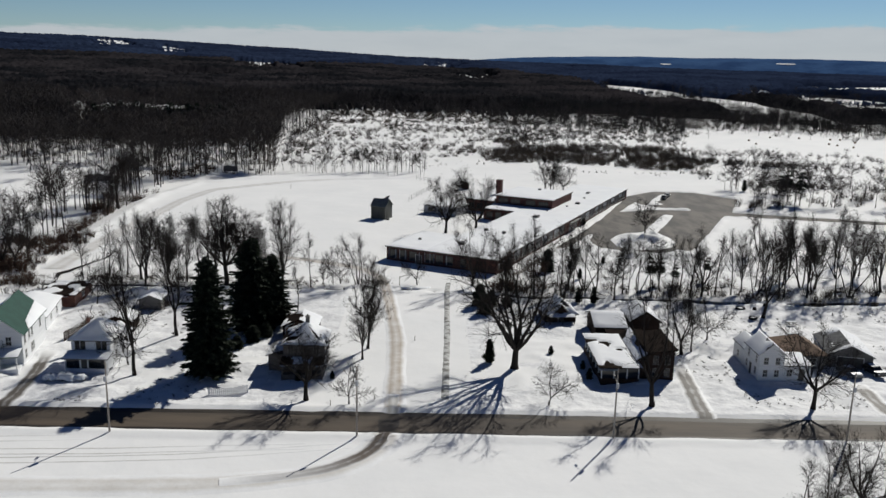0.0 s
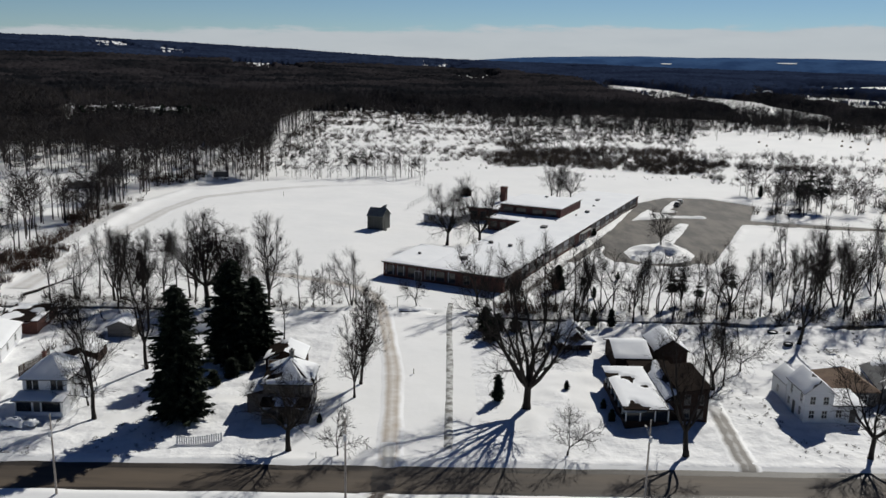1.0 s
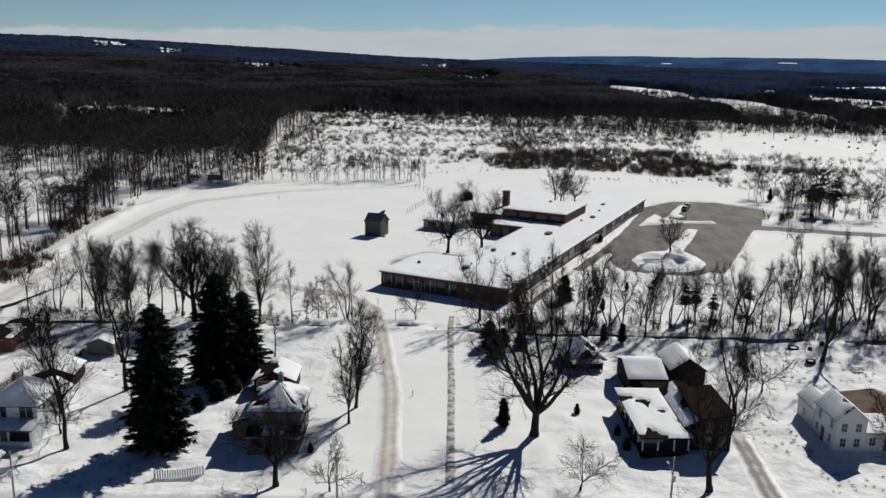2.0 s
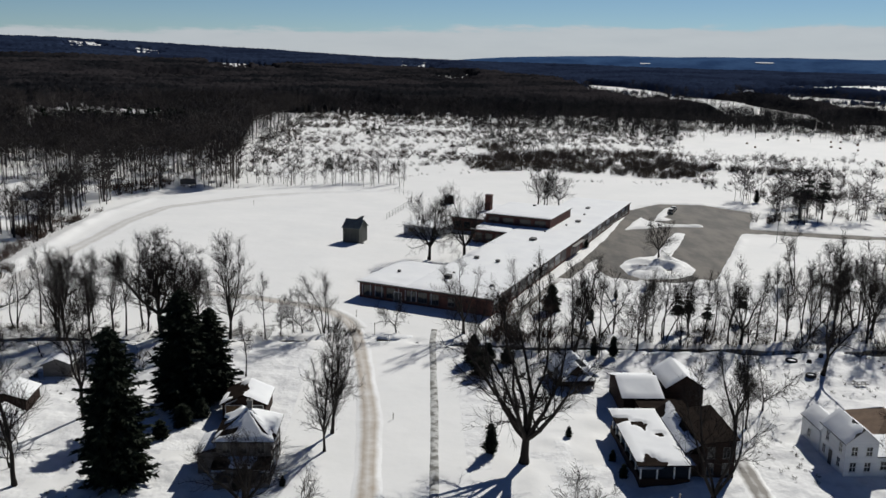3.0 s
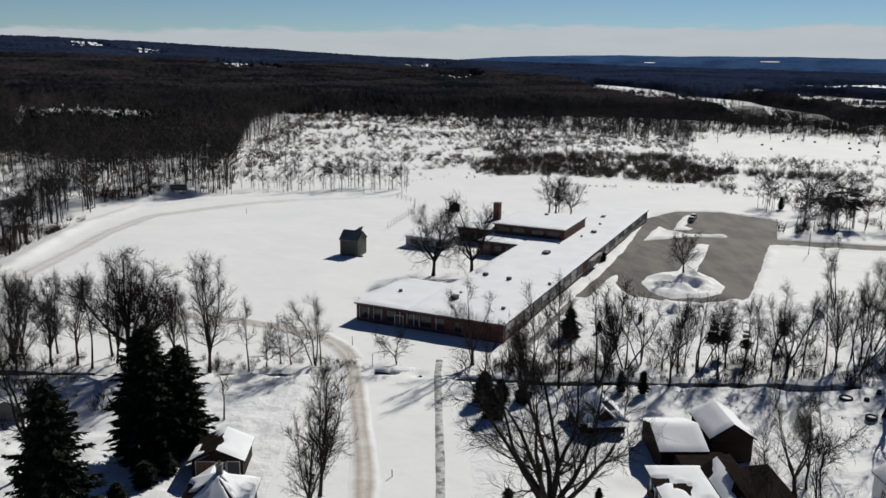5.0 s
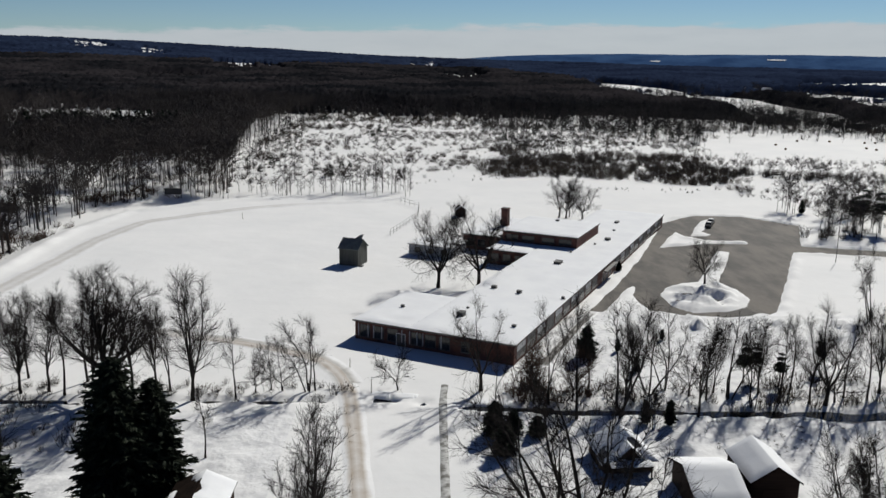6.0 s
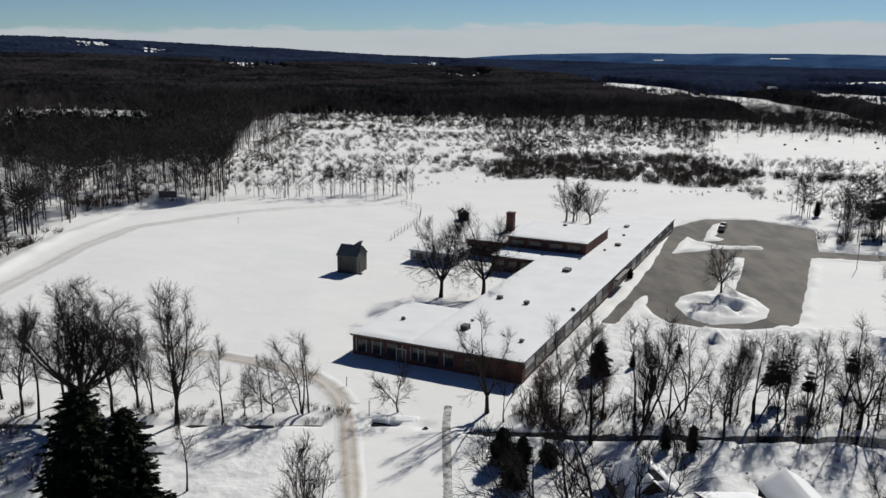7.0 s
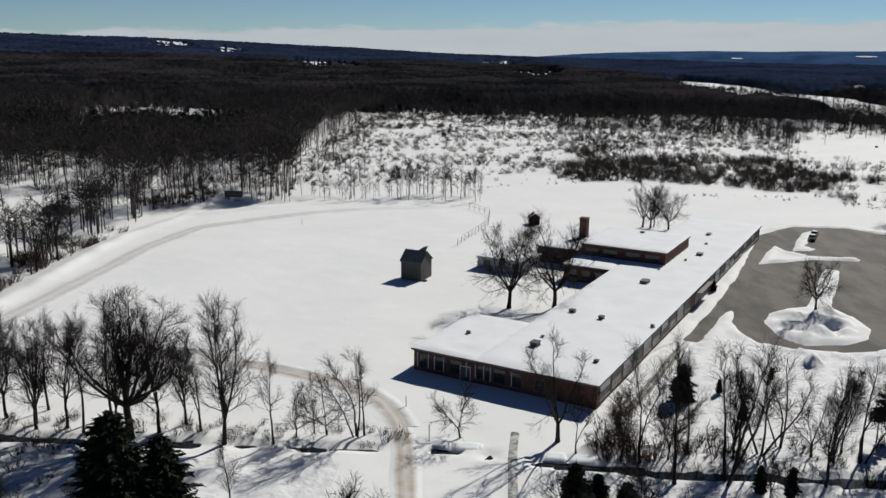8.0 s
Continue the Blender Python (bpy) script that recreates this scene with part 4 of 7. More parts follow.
side = part("side_roof", Geo().slab([(6.0, 1.6, 3.15), (7.85, 1.6, 4.5), (7.85, 15.2, 4.5), (6.0, 15.2, 3.15)], 0.14), BROWN_ROOF, hd)
part("roof_snow", drift([(6.0, 1.6, 3.155), (7.85, 1.6, 4.505), (7.85, 15.2, 4.505), (6.0, 15.2, 3.155)], 0.18, 64, gap=0.5), ROOF_SNOW, side, "lying snow", smooth=True)
part("porch_base", Geo().box(0, 6.19, 0, 15.4, -0.5, 0.75), BROWN_WOOD, hd)
for x in (0.1, 2.1, 4.2, 6.05):
    part("porch_post", Geo().box(x - 0.08, x + 0.08, 0.02, 0.18, 0.752, 2.55), WHITE_TRIM, hd)
for y in (2.5, 5.0, 7.5, 10.0, 12.5, 14.4):
    part("porch_post", Geo().box(0.02, 0.18, y - 0.08, y + 0.08, 0.752, 2.55), WHITE_TRIM, hd)
part("porch_glazing", Geo().box(0.2, 6.18, 0.2, 15.3, 0.754, 2.54), GLASS, hd, "dark porch glazing")
pr = part("porch_roof", Geo().slab([(-0.4, -0.4, 2.75), (6.6, -0.4, 2.75), (6.19, 15.9, 3.0), (-0.4, 15.9, 3.0)], 0.18), BROWN_ROOF, hd)
part("roof_snow", drift([(-0.4, -0.4, 2.755), (6.6, -0.4, 2.755), (6.18, 15.9, 3.005), (-0.4, 15.9, 3.005)], 0.25, 63, gap=0.3), ROOF_SNOW, pr, "lying snow", smooth=True)
part("wall", Geo().box(2.9, 8.6, 20.2, 29.0, -0.5, 2.8), BROWN_WOOD, hd)
part("gable_end", Geo().add([(2.9, 20.2, 2.8), (2.9, 29.0, 2.8), (2.9, 24.6, 4.2), (3.1, 20.2, 2.8), (3.1, 29.0, 2.8), (3.1, 24.6, 4.2)], [(0, 2, 1), (3, 4, 5), (0, 3, 5, 2), (1, 2, 5, 4)]), BROWN_WOOD, hd)
lean_roof(hd, 2.5, 8.7, 19.7, 24.6, 2.85, 4.45, BROWN_ROOF, 65, 0.0, "wing_roof")
back = part("wing_roof", Geo().slab([(2.5, 24.604, 4.45), (8.7, 24.604, 4.45), (8.7, 29.5, 2.85), (2.5, 29.5, 2.85)], 0.16), BROWN_ROOF, hd)
part("roof_snow", drift([(2.5, 24.604, 4.455), (8.7, 24.604, 4.455), (8.7, 29.5, 2.855), (2.5, 29.5, 2.855)], 0.2, 66), ROOF_SNOW, back, "lying snow", smooth=True)
gable_house(5.4, 7.6, 3.3, 5.1, BROWN_WOOD, BROWN_ROOF, hd, 0.3, snow=(0.08, 0.0), seed=67, y0=22.8, x0=9.9, z0=-0.5)
part("wall", Geo().box(4.5, 11.0, 15.01, 20.19, -0.5, 2.4), BROWN_WOOD, hd)
part("link_roof", Geo().slab([(4.3, 15.2, 2.62), (11.2, 15.2, 2.62), (11.2, 20.18, 2.62), (4.3, 20.18, 2.62)], 0.2), BROWN_ROOF, hd)
part("barn_door", Geo().box(11.2, 13.6, 22.72, 22.795, 0.0, 2.3), BROWN_WOOD, hd)

# white gabled house with a side wing, brown hipped part and grey garage
he = thing("house", pose(54.4, 127.0, 0), "white two-storey gabled house with patchy roof snow", "house", "houses along the road")
gable_house(4.1, 6.2, 4.7, 6.4, WHITE_SIDING, DARK_ROOF, he, 0.3, snow=(0.36, 0.03), seed=72, z0=-0.5)
for x, z in ((1.1, 2.95), (3.0, 2.95), (1.1, 0.85), (2.95, 0.85)):
    window(he, "front", (x, 0, z), 0.72, 1.15)
for y, z in ((1.2, 2.95), (4.6, 2.95), (1.4, 0.9), (5.2, 0.9)):
    window(he, "left", (0, y, z), 0.7, 1.15)
door(he, "left", (0, 3.4, 0.1))
gable_house(3.4, 5.2, 3.3, 4.6, WHITE_SIDING, DARK_ROOF, he, 0.22, snow=(0.12, 0.0), seed=73, y0=6.75, x0=0.1, z0=-0.5)
window(he, "left", (0.1, 9.6, 1.0), 0.7, 1.1)
part("wall", Geo().box(4.11, 8.6, 0.3, 5.2, -0.5, 2.7), WHITE_SIDING, he)
window(he, "front", (5.2, 0.3, 0.9), 0.8, 1.1)
door(he, "front", (7.2, 0.3, 0.1))
lean_roof(he, 4.12, 8.9, -0.1, 5.4, 2.85, 3.3, DARK_ROOF, 75)
hf = thing("house_wing", pose(61.45, 132.65, 0), "low house wing with a bare tan shingled hipped roof", "house wing")
hip_house(6.4, 8.2, 2.9, 4.7, GREY_SIDING, TAN_ROOF, hf, snow=(None, None, 0.1, None), seed=77, ridge_len=1.5)
window(hf, "front", (1.6, 0, 1.0), 1.1, 1.1)
window(hf, "front", (4.4, 0, 1.0), 1.1, 1.1)
gg = thing("garage", pose(68.85, 133.85, 0, 0, 0, -12), "grey garage with a snow-dusted roof", "garage")
gable_house(7.2, 10.5, 2.6, 4.2, GREY_SIDING, GREY_ROOF, gg, 0.3, snow=(0.5, 0.2), seed=79, z0=-0.5)
door(gg, "front", (3.6, 0, 0), 4.2, 2.2, DARK_METAL)

# small outbuildings
ps = thing("garden_house", pose(23.5, 155.4, 0, 0, 0, 6), "low dark garden hut with a shingled hipped roof and front gable", "hut")
hip_house(6.0, 6.2, 2.2, 4.6, BROWN_WOOD, GREY_ROOF, ps, over=0.5, snow=(0.3, 0.35, 0.1, 0.35), seed=95, ridge_len=0.9)
part("gable_front", Geo().add([(1.5, -0.3, 2.1), (4.5, -0.3, 2.1), (3.0, -0.3, 3.7), (1.5, 1.6, 2.1), (4.5, 1.6, 2.1), (3.0, 1.9, 3.7)], [(0, 1, 2), (5, 4, 3), (0, 2, 5, 3), (1, 4, 5, 2)]), BROWN_WOOD, ps)
for sg in (-1, 1):
    part("gable_roof", Geo().slab([(3.0, -0.6, 3.9), (3.0, 2.2, 3.9), (3.0 + sg * 1.9, 2.0, 2.1), (3.0 + sg * 1.9, -0.6, 2.1)][::-sg], 0.12), GREY_ROOF, ps)
    part("roof_snow", drift([(3.0 + sg * 1.9, -0.6, 2.106), (3.0 + sg * 1.9, 2.0, 2.106), (3.0, 2.2, 3.906), (3.0, -0.6, 3.906)], 0.12, 97 + sg, gap=0.35, cells=0.3), ROOF_SNOW, ps, "lying snow", smooth=True)
lean_roof(ps, 0.4, 5.6, -1.6, -0.31, 1.75, 2.05, BROWN_ROOF, 96, 0.05)
for x in (0.6, 3.0, 5.4):
    part("porch_post", Geo().box(x - 0.07, x + 0.07, -1.5, -1.36, -0.3, 1.62), BROWN_WOOD, ps)
door(ps, "front", (3.0, 0, 0.0), 0.9, 1.7)


def ring(x, y, r, label):
    """A low round rim filled with snow."""
    ob = thing("planter_ring", pose(x, y, gz(x, y)), label, "planter", "planter rings")
    part("rim", Geo().lathe(0, 0, [(r, -0.3), (r, 0.36), (r - 0.06, 0.42), (r - 0.16, 0.42), (r - 0.22, 0.36), (r - 0.22, 0.1)], 20), TYRE, ob, smooth=True)
    part("snow_fill", Geo().lathe(0, 0, [(r - 0.24, 0.05), (r - 0.26, 0.2), (r * 0.4, 0.27), (0.05, 0.28)], 16), ROOF_SNOW, ob, smooth=True)


for x, y, r in ((66.39, 168.6, 1.0), (66.19, 160.9, 0.85)):
    ring(x, y, r, "dark round planter ring sunk in the snow")
for x, y in ((68.8, 167.2), (71.99, 169.6)):
    ob = part("tree_stump", Geo().lathe(0, 0, [(0.5, -0.3), (0.42, 0.15), (0.36, 0.55), (0.30, 0.6)], 11), BARK)
    ob.location = (x, y, gz(x, y))
    tagged(ob, "dark cut tree stump standing in the snow", "stump")
table = thing("picnic_table", pose(72.69, 157.7, gz(72.8, 157.2), 0, 0, 8), "weathered grey picnic table dusted with snow", "table")
part("tabletop", Geo().box(-1.0, 1.0, -0.4, 0.4, 0.72, 0.78), GREY_SIDING, table)
for y in (-0.75, 0.75):
    part("bench", Geo().box(-1.0, 1.0, y - 0.14, y + 0.14, 0.42, 0.47), GREY_SIDING, table)
for x in (-0.7, 0.7):
    part("trestle", Geo().tube((x, -0.7, -0.2), (x, -0.2, 0.715), 0.05, 0.05, 4).tube((x, 0.7, -0.2), (x, 0.2, 0.715), 0.05, 0.05, 4).box(x - 0.04, x + 0.04, -0.85, 0.85, 0.34, 0.415), GREY_SIDING, table)
part("snow_cap", drift([(-0.98, -0.38, 0.784), (0.98, -0.38, 0.784), (0.98, 0.38, 0.784), (-0.98, 0.38, 0.784)], 0.14, 98, cells=0.15), ROOF_SNOW, table, smooth=True)

sh = thing("storage_shed", pose(-17.7, 258.6, 0, 0, 0, -22), "tall green-grey wooden shed with a damaged felt roof", "shed")
W, D, HE, HR = 4.9, 5.0, 4.1, 6.0
part("wall", Geo().add([(0, 0, -0.5), (W, 0, -0.5), (W, D, -0.5), (0, D, -0.5), (0, 0, HE), (W, 0, HE), (W, D, HE), (0, D, HE), (0, D / 2, HR), (W, D / 2, HR)],
                       [(0, 1, 5, 4), (2, 3, 7, 6), (1, 2, 6, 9, 5), (3, 0, 4, 8, 7)]), SHED_WOOD, sh)
part("roof", Geo().slab([(-0.25, -0.3, HE - 0.1), (W + 0.25, -0.3, HE - 0.1), (W + 0.25, D / 2, HR + 0.12), (-0.25, D / 2, HR + 0.12)], 0.1), SHED_ROOF, sh)
part("roof", Geo().slab([(-0.25, D / 2 + 0.004, HR + 0.12), (W + 0.25, D / 2 + 0.004, HR + 0.12), (W + 0.25, D + 0.3, HE - 0.1), (-0.25, D + 0.3, HE - 0.1)], 0.1), SHED_ROOF, sh)
part("loose_sheet", Geo().slab([(W - 1.9, D / 2, HR + 0.14), (W - 0.2, D / 2, HR + 0.14), (W - 0.1, D / 2 + 0.9, HR + 1.15), (W - 1.2, D / 2 + 0.8, HR + 0.75)], 0.05), SHED_ROOF, sh, "bent-up roof sheet")
for i in range(13):
    x = 0.19 + i * 0.376
    part("board", Geo().box(x - 0.17, x + 0.17, -0.035, -0.004, -0.3, HE - 0.16), SHED_WOOD, sh)
part("door", Geo().box(W + 0.004, W + 0.06, 1.2, 3.4, 0.0, 2.6), SHED_WOOD, sh)
part("step", Geo().box(W + 0.1, W + 1.0, 0.2, 0.9, -0.3, 0.25), DARK_METAL, sh)

hut = thing("pump_hut", pose(12.7, 320.5, 0, 0, 0, 5), "small dark hut with a pitched roof", "hut")
gable_house(2.8, 3.0, 2.2, 3.2, BROWN_WOOD, BROWN_ROOF, hut, 0.25, snow=(0.5, 0.0), seed=83, z0=-0.4)
dug = thing("scoreboard", pose(-86.1, 353.7, gz(-84.4, 356), 0, 0, 4), "dark field scoreboard raised on two posts", "scoreboard")
part("panel", Geo().box(0, 5.6, 0, 0.35, 1.2, 3.2), DARK_METAL, dug)
part("frame", Geo().box(-0.08, 5.68, -0.06, -0.004, 3.06, 3.26).box(-0.08, 5.68, -0.06, -0.004, 1.14, 1.3).box(-0.08, 0.06, -0.06, -0.004, 1.301, 3.059).box(5.54, 5.68, -0.06, -0.004, 1.301, 3.059), BROWN_WOOD, dug)
for x in (1.2, 4.4):
    part("post", Geo().box(x - 0.09, x + 0.09, 0.352, 0.53, -0.6, 3.1), POLE_WOOD, dug)
part("snow_cap", drift([(-0.08, -0.06, 3.26), (5.68, -0.06, 3.26), (5.68, 0.4, 3.26), (-0.08, 0.4, 3.26)], 0.12, 85, cells=0.2), ROOF_SNOW, dug, smooth=True)

ms = thing("garden_shed", pose(-56.1, 158.5, 0, 0, 0, 4), "small grey garden shed with roof snow", "shed")
gable_house(4.2, 6.0, 2.2, 3.1, GREY_SIDING, GREY_ROOF, ms, 0.3, snow=(0.0, 0.0), seed=87, z0=-0.4)
ds = thing("garden_shed", pose(-58.75, 145.35, 0, 0, 0, 4), "low dark garden shed with a brown roof", "shed")
gable_house(5.6, 5.5, 1.9, 2.9, BROWN_WOOD, BROWN_ROOF, ds, 0.3, snow=(0.3, 0.1), seed=89, z0=-0.4)
wh = thing("cabin", pose(-129.9, 319.7, 0, 0, 0, 8), "small dark cabin among the woods", "cabin")
gable_house(9, 5, 1.9, 2.9, GREY_SIDING, GREY_ROOF, wh, 0.3, snow=(0.0, 0.0), seed=91, z0=-0.4)

def snow_shrub(x, y, r, h, seed):
    """A low shrub pressed down under a lumpy cap of snow."""
    ob = thing("shrub", pose(x, y, gz(x, y)), "low garden shrub weighed down by lumpy snow", "shrub", "snowy shrubs")
    rng = np.random.RandomState(seed)
    g, n, k = Geo(), 14, 6
    for j in range(k + 1):
        f = j / k
        for i in range(n):
            a = 6.283 * i / n
            rr = r * math.cos(f * 1.45) * (1 + 0.22 * math.sin(3 * a + seed) + 0.12 * rng.randn())
            g.v.append((rr * math.cos(a), 0.8 * rr * math.sin(a), 0.25 + h * math.sin(f * 1.5) * (1 + 0.12 * rng.randn())))
    g.f = [(j * n + i, j * n + (i + 1) % n, (j + 1) * n + (i + 1) % n, (j + 1) * n + i) for j in range(k) for i in range(n)]
    part("snow_cap", g, ROOF_SNOW, ob, smooth=True)
    t = Geo()
    for i in range(26):
        a, q = rng.rand() * 6.283, r * rng.uniform(0.5, 1.15)
        t.tube((q * 0.5 * math.cos(a), q * 0.4 * math.sin(a), -0.1), (q * math.cos(a), q * 0.85 * math.sin(a), h * rng.uniform(0.4, 1.0)), 0.025, 0.012, 3)
    part("stems", t, TWIG, ob)


for i, (x, y, r, h) in enumerate(((-57.55, 122.45, 1.3, 0.8), (-55.05, 122.15, 1.5, 0.9), (-52.85, 121.85, 1.0, 0.6))):
    snow_shrub(x, y, r, h, i + 3)

# ---- poles, fences, walls, cars ----
POLES = [(-41.85, 104.05), (-8.65, 104.05), (26.25, 104.65), (58.45, 104.85), (-75.65, 104.05), (92.85, 105.05)]


def utility_pole(x, y, lamp):
    ob = thing("utility_pole", pose(x, y, gz(x, y) - 0.3), "weathered wooden utility pole" + (" with a street lamp" if lamp else ""), "utility pole", "poles along the road")
    part("pole", Geo().tube((0, 0, 0), (0, 0, 10.2), 0.14, 0.09, 10), POLE_WOOD, ob)
    part("insulator", Geo().tube((0, -0.13, 9.42), (0, -0.13, 9.72), 0.05, 0.03, 6), DARK_METAL, ob)
    part("transformer", Geo().tube((0.0, -0.36, 7.6), (0.0, -0.36, 8.3), 0.2, 0.2, 10), PALE_WALL, ob)
    if lamp:
        part("lamp_arm", Geo().tube((0, 0.1, 8.0), (0, 1.8, 8.5), 0.03, 0.03, 6), DARK_METAL, ob)
        part("lamp_head", Geo().box(-0.12, 0.12, 1.7, 2.3, 8.42, 8.56), DARK_METAL, ob)


for i, (x, y) in enumerate(POLES):
    utility_pole(x, y, i % 2 == 0)

def post(x, y, h, r=0.07, label="short wooden post standing in the snow", name="post", mat=None):
    ob = part(name, Geo().tube((0, 0, -0.4), (0, 0, h), r, r * 0.85, 6).tube((0, 0, h), (0, 0, h + 0.04), r * 1.2, r * 0.6, 6), mat or POLE_WOOD)
    ob.location = (x, y, gz(x, y))
    return tagged(ob, label, "post")


for x, y, h in ((-51.5, 313.2, 1.7), (-11.55, 123.35, 1.2), (-1.65, 143.85, 0.9), (-7.15, 116.85, 0.8), (-13.35, 113.75, 0.7), (-9.8, 191, 1.5), (-5.8, 180.5, 2.2)):
    post(x, y, h)
post(104.4, 264.5, 6.5, 0.08, "slim dark lamp column beside the access road", "lamp_column", DARK_METAL)


def fence(name, line, height, step, label, mat, rails=(0.3, 0.75), slats=0):
    ob = thing(name, Matrix(), label, "fence")
    pts = [Vector((*p, 0)) for p in line]
    for a, b in zip(pts, pts[1:]):
        n = max(1, round((b - a).length / step))
        for i in range(n + 1):
            p = a.lerp(b, i / n)
            z = gz(p.x, p.y)
            part("fence_post", Geo().tube((p.x, p.y, z - 0.4), (p.x, p.y, z + height), 0.05, 0.045, 6), mat, ob)
        for r in rails:
            za, zb = gz(a.x, a.y) + height * r, gz(b.x, b.y) + height * r
            part("rail", Geo().tube((a.x, a.y, za), (b.x, b.y, zb), 0.03, 0.03, 4), mat, ob)
        if slats:
            m = int((b - a).length / slats)
            d = (b - a).normalized()
            for i in range(m):
                p = a.lerp(b, (i + 0.5) / m)
                z = gz(p.x, p.y)
                w = slats * 0.33
                q = Vector((-d.y, d.x, 0)) * 0.02
                part("picket", Geo().prism([(p.x - d.x * w - q.x, p.y - d.y * w - q.y), (p.x + d.x * w - q.x, p.y + d.y * w - q.y), (p.x + d.x * w + q.x, p.y + d.y * w + q.y), (p.x - d.x * w + q.x, p.y - d.y * w + q.y)], z - 0.1, z + height * (0.95 + 0.08 * (i % 2))), mat, ob)
    return ob


fence("picket_fence", [(-32.05, 117.45), (-26.35, 118.45)], 1.1, 1.9, "weathered pale picket fence half sunk in snow", WHITE_TRIM, slats=0.28)
fence("deck_fence", [(-62.55, 139.05), (-61.75, 148.05)], 1.7, 1.5, "dark slatted yard fence", BROWN_WOOD, rails=(0.2, 0.55, 0.95), slats=0.35)
fence("field_fence", [(-6.8, 291.5), (0.7, 318), (1.1, 335), (-5.2, 344)], 1.8, 3.0, "grey wire field fence on thin posts", FASCIA, rails=(0.5, 0.98))


def headwall(line, h, label):
    ob = thing("headwall", Matrix(), label, "wall", "stream walls")
    random.seed(len(line) + int(line[0][0] * 10))
    for (x0, y0), (x1, y1) in zip(line, line[1:]):
        a, b = Vector((x0, y0, 0)), Vector((x1, y1, 0))
        L = (b - a).length
        d = (b - a) / L
        s = Vector((-d.y, d.x, 0))
        for row in range(3):
            p = -0.2 * (row % 2)
            while p < L:
                w = random.uniform(0.5, 0.95)
                q = a + d * max(p, 0)
                r = a + d * min(p + w - 0.03, L)
                t = 0.28 + random.uniform(-0.03, 0.03)
                z0 = -1.1 + row * (h + 1.1) / 3
                part("stone", Geo().prism([(q.x - s.x * t, q.y - s.y * t), (r.x - s.x * t, r.y - s.y * t), (r.x + s.x * t, r.y + s.y * t), (q.x + s.x * t, q.y + s.y * t)], z0, z0 + (h + 1.1) / 3 - 0.02), STONE, ob)
                p += w
        c = [a - s * 0.40, b - s * 0.40, b + s * 2.1, a + s * 2.1]
        part("snow_cap", drift([(v.x, v.y, h) for v in c], 0.42, 5, cells=0.3), ROOF_SNOW, ob, smooth=True)


headwall([(-6.4, 179.9), (-3.0, 179.0), (0.9, 178.6)], -0.28, "low stone culvert wall capped with snow")
headwall([(0.9, 178.6), (1.1, 180.6)], -0.28, "short stone wing wall capped with snow")
headwall([(8.4, 177.2), (11.5, 176.8), (15.2, 176.4)], -0.28, "low stone stream wall capped with snow")


def car(m, paint, label):
    ob = thing("car", m, label, "car", "parked cars")
    prof = [(-2.2, 0.35), (-2.2, 0.85), (-1.9, 0.98), (-1.1, 1.02), (-0.5, 1.5), (1.0, 1.55), (1.75, 1.05), (2.2, 0.95), (2.25, 0.35)]
    g, n = Geo(), len(prof)
    rings = []
    for x in (-0.86, -0.62, 0.62, 0.86):
        rings.append([(x if z < 1.1 else x * 0.86, y, z) for y, z in prof])
    for r in rings:
        g.v += r
    for k in range(3):
        g.f += [(k * n + i, k * n + (i + 1) % n, (k + 1) * n + (i + 1) % n, (k + 1) * n + i) for i in range(n)]
    g.f += [tuple(range(n))[::-1], tuple(range(3 * n, 4 * n))]
    part("body", g, paint, ob)
    part("windscreen", Geo().add([(-0.66, -1.08, 1.04), (0.66, -1.08, 1.04), (0.6, -0.53, 1.50), (-0.6, -0.53, 1.50)], [(0, 1, 2, 3)]).add([(-0.66, -1.09, 1.05), (0.66, -1.09, 1.05), (0.6, -0.54, 1.51), (-0.6, -0.54, 1.51)], [(0, 1, 2, 3)]), GLASS, ob)
    part("rear_window", Geo().slab([(-0.6, 1.05, 1.53), (0.6, 1.05, 1.53), (0.64, 1.72, 1.10), (-0.64, 1.72, 1.10)], 0.01), GLASS, ob)
    part("roof_snow", drift([(-0.6, -0.4, 1.525), (0.6, -0.4, 1.525), (0.6, 0.95, 1.555), (-0.6, 0.95, 1.555)], 0.1, 3, cells=0.2), ROOF_SNOW, ob, smooth=True)
    for x in (-0.8, 0.8):
        for y in (-1.4, 1.4):
            w = part("wheel", Geo().tube((x - 0.11, y, 0.33), (x + 0.11, y, 0.33), 0.33, 0.33, 14), TYRE, ob)
            part("rim", Geo().tube((x + math.copysign(0.112, x), y, 0.33), (x + math.copysign(0.125, x), y, 0.33), 0.2, 0.2, 10), PALE_WALL, w)
        part("headlight", Geo().box(x * 0.8 - 0.16, x * 0.8 + 0.16, -2.23, -2.19, 0.68, 0.84), PALE_WALL, ob)
    part("bumper", Geo().box(-0.84, 0.84, 2.2, 2.3, 0.4, 0.62), DARK_METAL, ob)
    return ob


car(pose(87.3, 308.5, -0.08, 0, 0, -26), CAR_BLACK, "black car parked beside a snowy island")
car(pose(89.6, 313.5, -0.08, 0, 0, -26), CAR_GREY, "dark grey car parked beside a snowy island")
car(pose(71.15, 130.45, gz(71.3, 129.6), 0, 0, 15), CAR_GREY, "dark car parked on the snowy drive")
car(pose(75.45, 131.05, gz(75.6, 130.2), 0, 0, 10), CAR_BLACK, "black car parked beside the garage")


